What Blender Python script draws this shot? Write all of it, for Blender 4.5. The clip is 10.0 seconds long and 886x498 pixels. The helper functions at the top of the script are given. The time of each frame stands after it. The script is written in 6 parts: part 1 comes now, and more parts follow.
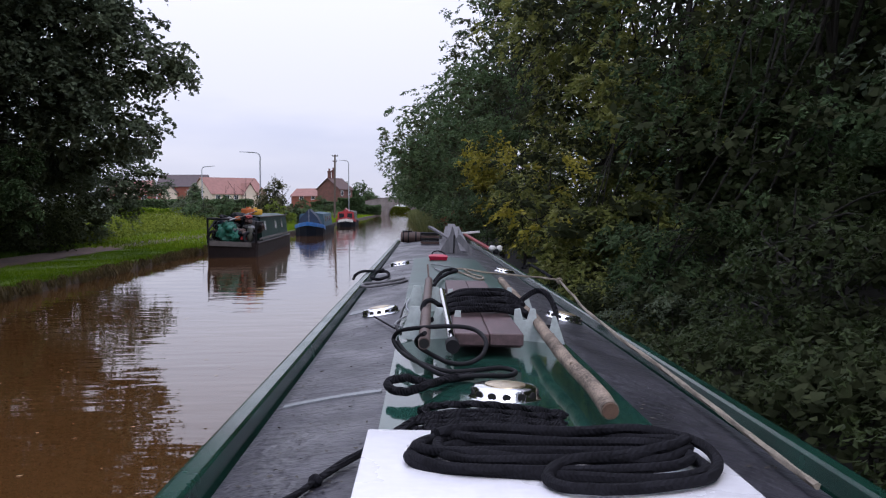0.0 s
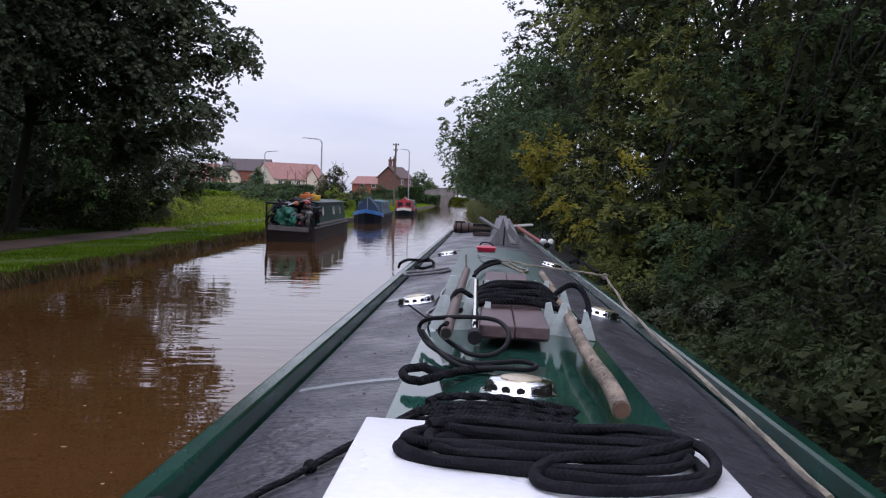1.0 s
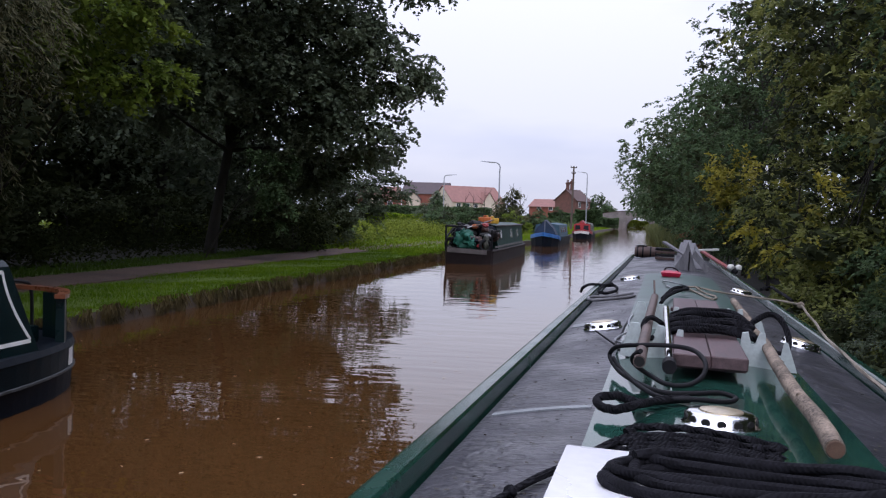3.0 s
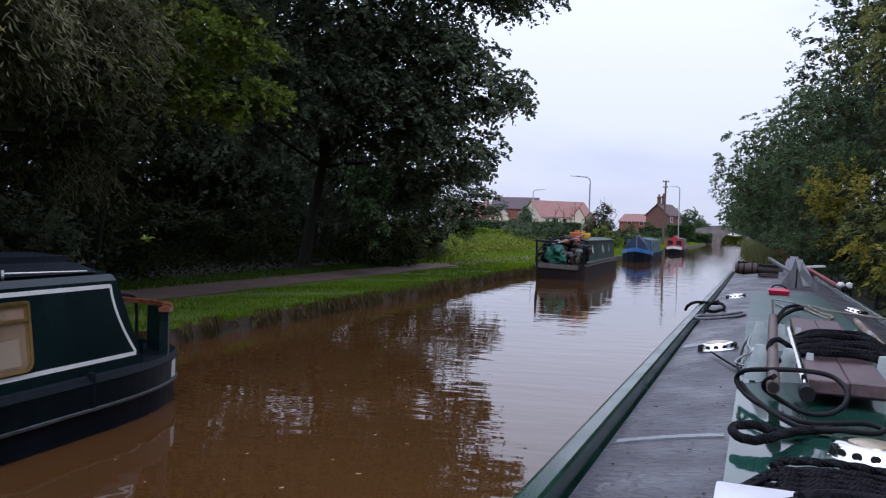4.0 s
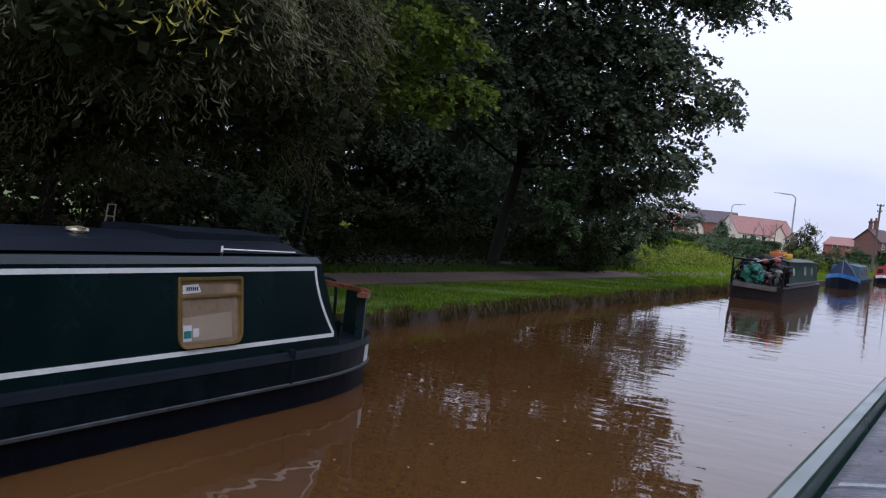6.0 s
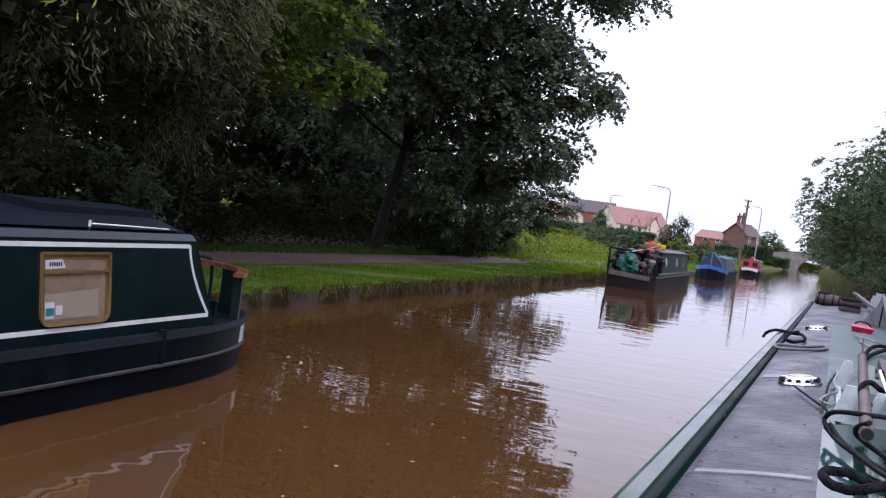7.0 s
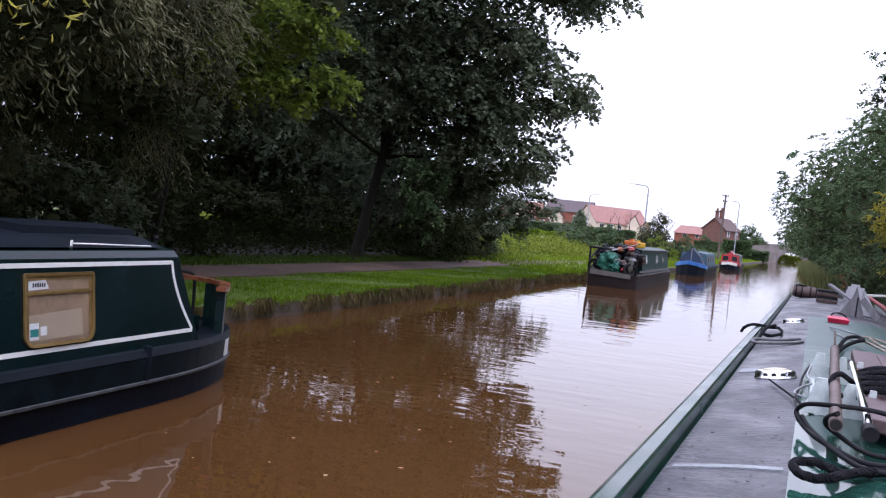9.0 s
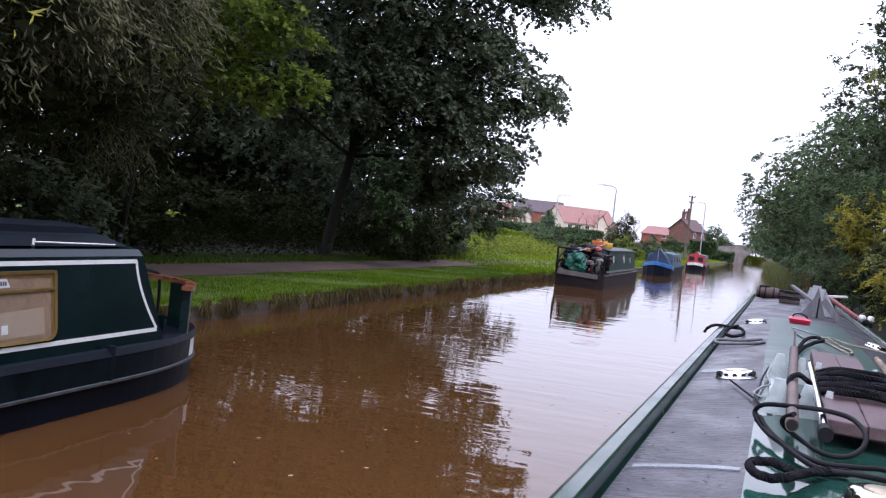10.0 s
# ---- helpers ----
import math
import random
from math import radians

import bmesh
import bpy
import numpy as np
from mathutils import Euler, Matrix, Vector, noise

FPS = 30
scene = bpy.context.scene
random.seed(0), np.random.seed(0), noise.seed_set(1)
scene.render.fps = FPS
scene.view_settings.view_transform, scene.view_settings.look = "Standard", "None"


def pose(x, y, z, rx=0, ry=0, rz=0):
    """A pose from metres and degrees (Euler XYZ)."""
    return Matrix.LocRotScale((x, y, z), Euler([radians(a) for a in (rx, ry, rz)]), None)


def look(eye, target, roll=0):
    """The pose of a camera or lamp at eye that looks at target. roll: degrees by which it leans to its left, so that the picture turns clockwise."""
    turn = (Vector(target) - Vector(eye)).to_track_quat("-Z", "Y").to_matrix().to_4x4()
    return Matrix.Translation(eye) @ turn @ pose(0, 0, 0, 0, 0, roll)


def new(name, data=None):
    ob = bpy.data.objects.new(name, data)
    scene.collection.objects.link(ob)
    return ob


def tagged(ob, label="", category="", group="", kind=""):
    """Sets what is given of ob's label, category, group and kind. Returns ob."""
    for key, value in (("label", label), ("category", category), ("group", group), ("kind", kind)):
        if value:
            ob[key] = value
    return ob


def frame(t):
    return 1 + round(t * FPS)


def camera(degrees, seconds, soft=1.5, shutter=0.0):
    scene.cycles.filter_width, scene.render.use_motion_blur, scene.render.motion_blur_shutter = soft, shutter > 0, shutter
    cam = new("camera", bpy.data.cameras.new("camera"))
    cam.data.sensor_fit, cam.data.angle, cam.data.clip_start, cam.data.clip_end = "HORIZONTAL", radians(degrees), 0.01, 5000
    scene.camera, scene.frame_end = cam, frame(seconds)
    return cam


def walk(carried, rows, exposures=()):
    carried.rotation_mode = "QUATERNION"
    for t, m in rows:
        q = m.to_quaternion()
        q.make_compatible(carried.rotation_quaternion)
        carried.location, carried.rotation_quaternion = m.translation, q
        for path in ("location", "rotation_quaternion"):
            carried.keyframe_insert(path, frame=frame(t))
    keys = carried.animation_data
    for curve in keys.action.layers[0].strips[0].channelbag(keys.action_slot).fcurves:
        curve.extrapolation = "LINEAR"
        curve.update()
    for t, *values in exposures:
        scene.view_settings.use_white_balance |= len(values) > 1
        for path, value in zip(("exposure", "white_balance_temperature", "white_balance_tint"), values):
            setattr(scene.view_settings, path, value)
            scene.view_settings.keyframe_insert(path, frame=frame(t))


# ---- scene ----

# camera and walk
cam = camera(50.5, 10.0, soft=1.2)
walk(cam, [
    (0.0, look((-0.212, -0.073, 2.108), (-0.010, 9.915, 1.648), -0.34)),
    (0.5, look((-0.143, -0.058, 2.097), (-0.435, 9.925, 1.593), 2.99)),
    (1.0, look((-0.089, -0.030, 2.100), (-0.505, 9.946, 1.540), 1.55)),
    (1.5, look((-0.017, -0.056, 2.105), (-0.439, 9.919, 1.536), 1.69)),
    (2.0, look((-0.050, -0.108, 2.108), (-0.581, 9.865, 1.614), 0.75)),
    (2.5, look((-0.093, -0.091, 2.107), (-1.544, 9.795, 1.692), 1.08)),
    (4.0, look((-0.280, 0.043, 2.108), (-3.459, 9.521, 1.869), 1.69)),
    (4.5, look((-0.344, 0.050, 2.110), (-4.069, 9.329, 1.930), 2.10)),
    (5.0, look((-0.396, 0.068, 2.108), (-4.833, 9.028, 1.933), 2.13)),
    (5.2, look((-0.407, 0.076, 2.106), (-5.062, 8.925, 1.954), 2.51)),
    (6.3, look((-0.384, 0.006, 2.119), (-5.254, 8.730, 1.692), 7.33)),
    (6.5, look((-0.384, 0.041, 2.116), (-4.957, 8.921, 1.645), 7.47)),
    (7.0, look((-0.378, 0.086, 2.118), (-4.239, 9.303, 1.726), 7.90)),
    (7.5, look((-0.382, 0.056, 2.130), (-4.217, 9.284, 1.745), 7.61)),
    (8.0, look((-0.359, 0.036, 2.133), (-4.211, 9.258, 1.776), 6.84)),
    (8.5, look((-0.356, 0.005, 2.144), (-4.112, 9.268, 1.824), 6.37)),
    (9.0, look((-0.335, -0.006, 2.147), (-4.020, 9.285, 1.826), 5.94)),
    (9.5, look((-0.318, -0.037, 2.164), (-3.815, 9.326, 1.848), 5.71)),
    (10.0, look((-0.314, -0.012, 2.157), (-3.690, 9.396, 1.864), 6.26)),
], exposures=[(0.0, -0.16, 5950, 20), (3.0, -0.14, 5900, 20), (4.0, -0.15, 5650, 18), (5.0, -0.24, 5520, 19), (6.0, -0.10, 5650, 18), (6.5, 0.00, 5750, 21), (7.2, 0.48, 5850, 23), (8.0, 0.56, 5850, 23), (10.0, 0.60, 5850, 23)])

# world, sun
world = bpy.data.worlds.new("overcast_sky")
scene.world = world
world.use_nodes = True
wn, wl = world.node_tree.nodes, world.node_tree.links
wn.clear()
w_out = wn.new("ShaderNodeOutputWorld")
w_sky = wn.new("ShaderNodeTexSky")
w_sky.sky_type, w_sky.sun_disc = "NISHITA", False
w_sky.sun_elevation, w_sky.sun_rotation = radians(42), radians(150)
w_bg = wn.new("ShaderNodeBackground")
w_bg.inputs["Strength"].default_value = 0.1
wl.new(w_sky.outputs["Color"], w_bg.inputs["Color"])
w_cloud = wn.new("ShaderNodeBackground")
w_cloud.inputs["Strength"].default_value = 1.0
w_tc = wn.new("ShaderNodeTexCoord")
w_map = wn.new("ShaderNodeMapping")
w_map.inputs["Scale"].default_value = (1.0, 1.0, 3.5)
w_noise = wn.new("ShaderNodeTexNoise")
w_noise.inputs["Scale"].default_value, w_noise.inputs["Detail"].default_value = 1.6, 5.0
w_ramp = wn.new("ShaderNodeValToRGB")
w_ramp.color_ramp.elements[0].position, w_ramp.color_ramp.elements[0].color = 0.38, (0.74, 0.80, 0.98, 1)
w_ramp.color_ramp.elements[1].position, w_ramp.color_ramp.elements[1].color = 0.60, (1.10, 1.10, 1.15, 1)
wl.new(w_tc.outputs["Generated"], w_map.inputs["Vector"])
wl.new(w_map.outputs["Vector"], w_noise.inputs["Vector"])
wl.new(w_noise.outputs["Fac"], w_ramp.inputs["Fac"])
# an overcast sky is brighter toward the zenith
w_sep = wn.new("ShaderNodeSeparateXYZ")
w_up = wn.new("ShaderNodeMath")
w_up.operation, w_up.use_clamp = "MAXIMUM", False
w_up.inputs[1].default_value = 0.0
w_lum = wn.new("ShaderNodeMath")
w_lum.operation = "MULTIPLY_ADD"
w_lum.inputs[1].default_value, w_lum.inputs[2].default_value = 1.5, 0.80
wl.new(w_tc.outputs["Generated"], w_sep.inputs[0])
wl.new(w_sep.outputs["Z"], w_up.inputs[0])
wl.new(w_up.outputs[0], w_lum.inputs[0])
wl.new(w_lum.outputs[0], w_cloud.inputs["Strength"])
wl.new(w_ramp.outputs["Color"], w_cloud.inputs["Color"])
w_mix = wn.new("ShaderNodeMixShader")
w_mix.inputs["Fac"].default_value = 0.85
wl.new(w_bg.outputs[0], w_mix.inputs[1])
wl.new(w_cloud.outputs[0], w_mix.inputs[2])
wl.new(w_mix.outputs[0], w_out.inputs["Surface"])

sun_data = bpy.data.lights.new("sun", "SUN")
sun_data.energy, sun_data.angle, sun_data.color = 0.9, radians(20), (1.0, 0.95, 0.88)
sun = new("sun", sun_data)
sun.matrix_world = look((0, 0, 60), (-18, 34, 0))


# ---- materials ----
def mat(name, base, rough=0.6, metal=0.0, vary=0.25, scale=6.0, bump=0.0, bump_scale=60.0, tint=None, coat=0.0, spec=0.5, rough_vary=0.1, stretch=(1, 1, 1), per_object=0.0):
    """A surface with blotches at two scales, fine relief and uneven gloss."""
    m = bpy.data.materials.new(name)
    m.use_nodes = True
    n, l = m.node_tree.nodes, m.node_tree.links
    p = n["Principled BSDF"]
    p.inputs["Metallic"].default_value = metal
    p.inputs["Coat Weight"].default_value = coat
    p.inputs["Coat Roughness"].default_value = 0.08
    p.inputs["Specular IOR Level"].default_value = spec
    tc, mp = n.new("ShaderNodeTexCoord"), n.new("ShaderNodeMapping")
    mp.inputs["Scale"].default_value = stretch
    l.new(tc.outputs["Object"], mp.inputs["Vector"])
    big, small = n.new("ShaderNodeTexNoise"), n.new("ShaderNodeTexNoise")
    big.inputs["Scale"].default_value, big.inputs["Detail"].default_value = scale, 6
    small.inputs["Scale"].default_value, small.inputs["Detail"].default_value = scale * 9, 4
    l.new(mp.outputs[0], big.inputs["Vector"])
    l.new(mp.outputs[0], small.inputs["Vector"])
    add = n.new("ShaderNodeMath")
    add.operation = "MULTIPLY_ADD"
    add.inputs[1].default_value = 0.45
    l.new(small.outputs["Fac"], add.inputs[0])
    half = n.new("ShaderNodeMath")
    half.operation = "MULTIPLY"
    half.inputs[1].default_value = 0.55
    l.new(big.outputs["Fac"], half.inputs[0])
    l.new(half.outputs[0], add.inputs[2])
    ramp = n.new("ShaderNodeValToRGB")
    b = np.array(base)
    t = np.array(tint) if tint else b * (1 + vary)
    ramp.color_ramp.elements[0].position, ramp.color_ramp.elements[0].color = 0.36, (*np.clip(b * (1 - vary), 0, 1), 1)
    ramp.color_ramp.elements[1].position, ramp.color_ramp.elements[1].color = 0.64, (*np.clip(t, 0, 1), 1)
    l.new(add.outputs[0], ramp.inputs["Fac"])
    colour = ramp.outputs["Color"]
    if per_object:
        info, hsv, mr = n.new("ShaderNodeObjectInfo"), n.new("ShaderNodeHueSaturation"), n.new("ShaderNodeMapRange")
        mr.inputs["To Min"].default_value, mr.inputs["To Max"].default_value = 1 - per_object, 1 + per_object
        l.new(info.outputs["Random"], mr.inputs["Value"])
        l.new(mr.outputs[0], hsv.inputs["Value"])
        l.new(colour, hsv.inputs["Color"])
        colour = hsv.outputs["Color"]
    l.new(colour, p.inputs["Base Color"])
    rr = n.new("ShaderNodeMapRange")
    rr.inputs["To Min"].default_value, rr.inputs["To Max"].default_value = max(rough - rough_vary, 0.02), min(rough + rough_vary, 1)
    l.new(big.outputs["Fac"], rr.inputs["Value"])
    l.new(rr.outputs[0], p.inputs["Roughness"])
    if bump:
        bn, bp = n.new("ShaderNodeTexNoise"), n.new("ShaderNodeBump")
        bn.inputs["Scale"].default_value, bn.inputs["Detail"].default_value = bump_scale, 5
        bp.inputs["Strength"].default_value, bp.inputs["Distance"].default_value = 0.6, bump
        l.new(mp.outputs[0], bn.inputs["Vector"])
        l.new(bn.outputs["Fac"], bp.inputs["Height"])
        l.new(bp.outputs[0], p.inputs["Normal"])
    return m


def leaf_mat(name, dark, light, through_light=0.25, rough=0.55, spec=0.2):
    """Leaves: each its own shade, some light let through."""
    m = bpy.data.materials.new(name)
    m.use_nodes = True
    n, l = m.node_tree.nodes, m.node_tree.links
    p, out = n["Principled BSDF"], n["Material Output"]
    geo, ramp = n.new("ShaderNodeNewGeometry"), n.new("ShaderNodeValToRGB")
    ramp.color_ramp.elements[0].color, ramp.color_ramp.elements[1].color = (*dark, 1), (*light, 1)
    tc, big = n.new("ShaderNodeTexCoord"), n.new("ShaderNodeTexNoise")
    big.inputs["Scale"].default_value = 0.5
    l.new(tc.outputs["Object"], big.inputs["Vector"])
    mx = n.new("ShaderNodeMath")
    mx.operation = "MULTIPLY_ADD"
    mx.inputs[1].default_value = 0.4
    l.new(geo.outputs["Random Per Island"], mx.inputs[0])
    sb = n.new("ShaderNodeMath")
    sb.operation = "MULTIPLY_ADD"
    sb.inputs[1].default_value, sb.inputs[2].default_value = 1.9, -0.70
    fine, blend = n.new("ShaderNodeTexNoise"), n.new("ShaderNodeMix")
    fine.inputs["Scale"].default_value = 2.6
    l.new(tc.outputs["Object"], fine.inputs["Vector"])
    blend.inputs["Factor"].default_value = 0.5
    l.new(big.outputs["Fac"], blend.inputs["A"])
    l.new(fine.outputs["Fac"], blend.inputs["B"])
    l.new(blend.outputs["Result"], sb.inputs[0])
    l.new(sb.outputs[0], mx.inputs[2])
    l.new(mx.outputs[0], ramp.inputs["Fac"])
    l.new(ramp.outputs["Color"], p.inputs["Base Color"])
    p.inputs["Roughness"].default_value = rough
    p.inputs["Specular IOR Level"].default_value = spec
    tr, mix = n.new("ShaderNodeBsdfTranslucent"), n.new("ShaderNodeMixShader")
    l.new(ramp.outputs["Color"], tr.inputs["Color"])
    mix.inputs["Fac"].default_value = through_light
    l.new(p.outputs[0], mix.inputs[1])
    l.new(tr.outputs[0], mix.inputs[2])
    l.new(mix.outputs[0], out.inputs["Surface"])
    return m


def water_mat():
    m = bpy.data.materials.new("muddy_water")
    m.use_nodes = True
    n, l = m.node_tree.nodes, m.node_tree.links
    p = n["Principled BSDF"]
    p.inputs["Roughness"].default_value = 0.02
    p.inputs["IOR"].default_value = 1.33
    tc = n.new("ShaderNodeTexCoord")
    silt, ramp = n.new("ShaderNodeTexNoise"), n.new("ShaderNodeValToRGB")
    silt.inputs["Scale"].default_value, silt.inputs["Detail"].default_value = 0.35, 5
    ramp.color_ramp.elements[0].position, ramp.color_ramp.elements[0].color = 0.3, (0.062, 0.0275, 0.0085, 1)
    ramp.color_ramp.elements[1].position, ramp.color_ramp.elements[1].color = 0.7, (0.082, 0.0385, 0.0125, 1)
    l.new(tc.outputs["Object"], silt.inputs["Vector"])
    l.new(silt.outputs["Fac"], ramp.inputs["Fac"])
    l.new(ramp.outputs["Color"], p.inputs["Base Color"])
    last = None
    for sx, sy, sc, dist in ((0.75, 1.4, 0.75, 0.0085), (0.55, 1.5, 2.4, 0.0039), (0.8, 1.4, 7.0, 0.00022)):
        mp, nz, bp = n.new("ShaderNodeMapping"), n.new("ShaderNodeTexNoise"), n.new("ShaderNodeBump")
        mp.inputs["Scale"].default_value = (sx, sy, 1)
        mp.inputs["Rotation"].default_value = (0, 0, radians(-24))
        nz.inputs["Scale"].default_value, nz.inputs["Detail"].default_value = sc, 1.0
        bp.inputs["Strength"].default_value, bp.inputs["Distance"].default_value = 1.0, dist
        l.new(tc.outputs["Object"], mp.inputs["Vector"])
        l.new(mp.outputs[0], nz.inputs["Vector"])
        l.new(nz.outputs["Fac"], bp.inputs["Height"])
        if last:
            l.new(last.outputs[0], bp.inputs["Normal"])
        last = bp
    l.new(last.outputs[0], p.inputs["Normal"])
    return m


WATER = water_mat()
def sheet_waves(m, wave, peel):
    """Buckled steel sheet: long low waves across the roof, and the orange peel of thick paint."""
    n, l = m.node_tree.nodes, m.node_tree.links
    p = n["Principled BSDF"]
    tc, before = n.new("ShaderNodeTexCoord"), p.inputs["Normal"].links[0].from_socket if p.inputs["Normal"].links else None
    for sx, sy, high in ((2.6, 6.5, wave), (24.0, 30.0, peel)):
        mp, nz, bp = n.new("ShaderNodeMapping"), n.new("ShaderNodeTexNoise"), n.new("ShaderNodeBump")
        mp.inputs["Scale"].default_value = (sx, sy, 1)
        nz.inputs["Scale"].default_value, nz.inputs["Detail"].default_value = 1.0, 2
        bp.inputs["Strength"].default_value, bp.inputs["Distance"].default_value = 0.7, high
        l.new(tc.outputs["Object"], mp.inputs["Vector"])
        l.new(mp.outputs[0], nz.inputs["Vector"])
        l.new(nz.outputs["Fac"], bp.inputs["Height"])
        if before:
            l.new(before, bp.inputs["Normal"])
        before = bp.outputs[0]
    l.new(before, p.inputs["Normal"])


def wet_deck_mat():
    """Non-slip paint with wet patches that run across the camber."""
    m = mat("anti_slip_grey_paint", (0.027, 0.026, 0.034), 0.5, vary=0.5, scale=5.0)
    n, l = m.node_tree.nodes, m.node_tree.links
    p = n["Principled BSDF"]
    tc, mp, nz, rp = n.new("ShaderNodeTexCoord"), n.new("ShaderNodeMapping"), n.new("ShaderNodeTexNoise"), n.new("ShaderNodeValToRGB")
    mp.inputs["Scale"].default_value = (1.6, 1.0, 1)
    nz.inputs["Scale"].default_value, nz.inputs["Detail"].default_value, nz.inputs["Distortion"].default_value = 2.4, 8, 0.3
    rp.color_ramp.elements[0].position, rp.color_ramp.elements[0].color = 0.38, (0.50, 0.50, 0.50, 1)
    rp.color_ramp.elements[1].position, rp.color_ramp.elements[1].color = 0.62, (0.31, 0.31, 0.31, 1)
    l.new(tc.outputs["Object"], mp.inputs["Vector"])
    l.new(mp.outputs[0], nz.inputs["Vector"])
    l.new(nz.outputs["Fac"], rp.inputs["Fac"])
    l.new(rp.outputs["Color"], p.inputs["Roughness"])
    sheet_waves(m, 0.016, 0.016)
    return m


ROOF_GREY = wet_deck_mat()
GREEN_GLOSS = mat("dark_green_gloss_paint", (0.012, 0.060, 0.042), 0.06, vary=0.3, scale=2.0, bump=0.0004, bump_scale=14, rough_vary=0.04, coat=0.5)
def worn_gloss():
    """Gloss paint, still mirror-like aft, dulled by weather toward the bow."""
    m = mat("weathered_green_gloss_paint", (0.016, 0.060, 0.045), 0.06, vary=0.35, scale=2.0, bump=0.0004, bump_scale=14, coat=0.0)
    n, l = m.node_tree.nodes, m.node_tree.links
    tc, sp, nz, ad, mr = n.new("ShaderNodeTexCoord"), n.new("ShaderNodeSeparateXYZ"), n.new("ShaderNodeTexNoise"), n.new("ShaderNodeMath"), n.new("ShaderNodeMapRange")
    nz.inputs["Scale"].default_value, nz.inputs["Detail"].default_value = 1.7, 6
    ad.operation, ad.inputs[1].default_value = "MULTIPLY_ADD", 5.0
    l.new(tc.outputs["Object"], sp.inputs[0])
    l.new(tc.outputs["Object"], nz.inputs["Vector"])
    l.new(nz.outputs["Fac"], ad.inputs[0])
    l.new(sp.outputs["Y"], ad.inputs[2])
    mr.inputs["From Min"].default_value, mr.inputs["From Max"].default_value = 6.0, 10.5
    mr.inputs["To Min"].default_value, mr.inputs["To Max"].default_value = 0.05, 0.38
    l.new(ad.outputs[0], mr.inputs["Value"])
    l.new(mr.outputs[0], n["Principled BSDF"].inputs["Roughness"])
    return m


WORN_GLOSS = worn_gloss()
GREEN_RAIL = mat("green_handrail_paint", (0.007, 0.040, 0.027), 0.22, vary=0.35, scale=3.0, bump=0.0005, bump_scale=60, rough_vary=0.12)
PALE_LINE = mat("worn_pale_seam_paint", (0.22, 0.24, 0.25), 0.5, vary=0.4, scale=14.0)
WHITE_PAINT = mat("white_paint", (0.76, 0.76, 0.79), 0.28, vary=0.07, scale=4.0, rough_vary=0.25)
def laid_rope_mat(name, base, pitch, relief=0.9):
    """Rope with the slanting relief of its strands."""
    m = mat(name, base, 0.9, vary=0.45, scale=30.0, spec=0.15)
    n, l = m.node_tree.nodes, m.node_tree.links
    tc, mp, wv, bp = n.new("ShaderNodeTexCoord"), n.new("ShaderNodeMapping"), n.new("ShaderNodeTexWave"), n.new("ShaderNodeBump")
    mp.inputs["Rotation"].default_value = (0, radians(25), radians(38))
    wv.inputs["Scale"].default_value = 0.314 / pitch
    wv.inputs["Distortion"].default_value, wv.inputs["Detail"].default_value, wv.inputs["Detail Scale"].default_value = 1.2, 2.0, 2.0
    bp.inputs["Strength"].default_value, bp.inputs["Distance"].default_value = relief, 0.006
    l.new(tc.outputs["Object"], mp.inputs["Vector"])
    l.new(mp.outputs[0], wv.inputs["Vector"])
    l.new(wv.outputs["Fac"], bp.inputs["Height"])
    l.new(bp.outputs[0], n["Principled BSDF"].inputs["Normal"])
    return m


ROPE_BLACK = laid_rope_mat("black_rope", (0.011, 0.011, 0.014), 0.010)
ROPE_PLAIT = laid_rope_mat("soft_black_plaited_rope", (0.011, 0.011, 0.014), 0.008, 0.35)
ROPE_CREAM = mat("weathered_cream_rope", (0.25, 0.215, 0.165), 0.85, vary=0.3, scale=20.0, bump=0.002, bump_scale=160)
CHROME = mat("chrome", (0.80, 0.80, 0.80), 0.09, 1.0, vary=0.1, scale=8.0, rough_vary=0.05)
BRASS = mat("brass", (0.62, 0.52, 0.36), 0.3, 0.8, vary=0.2, scale=10.0)
DARK_HOLE = mat("dark_recess", (0.008, 0.008, 0.008), 0.8, vary=0.2)
BARK = mat("bark", (0.020, 0.017, 0.012), 0.9, vary=0.45, scale=5.0, bump=0.02, bump_scale=18, stretch=(1, 1, 0.3))
LOG_BARK = mat("pale_log_bark", (0.21, 0.165, 0.125), 0.9, vary=0.8, scale=16.0, bump=0.006, bump_scale=90, stretch=(1, 0.45, 1))
LOG_END = mat("sawn_log_end", (0.13, 0.075, 0.05), 0.85, vary=0.3, scale=40.0)
PLANK_BROWN = mat("brown_stained_plank", (0.105, 0.066, 0.068), 0.55, vary=0.35, scale=8.0, bump=0.001, bump_scale=70, stretch=(4, 0.6, 4))
RACK_WHITE = mat("chalky_pale_green_paint", (0.50, 0.56, 0.55), 0.5, vary=0.15, scale=8.0)
RUST = mat("rusty_brown_steel", (0.115, 0.083, 0.072), 0.6, vary=0.4, scale=14.0, bump=0.001)
GREY_WOOD = mat("weathered_grey_wood", (0.165, 0.165, 0.175), 0.75, vary=0.3, scale=8.0, bump=0.002, bump_scale=50, stretch=(3, 3, 0.5))
RED_PAINT = mat("faded_red_paint", (0.28, 0.03, 0.03), 0.4, vary=0.25, scale=5.0)
BLUE_PAINT = mat("blue_paint", (0.030, 0.14, 0.40), 0.35, vary=0.25, scale=3.0)
NAVY_CLOTH = mat("dark_navy_canvas", (0.022, 0.036, 0.060), 0.85, vary=0.3, scale=3.0, bump=0.004, bump_scale=12)
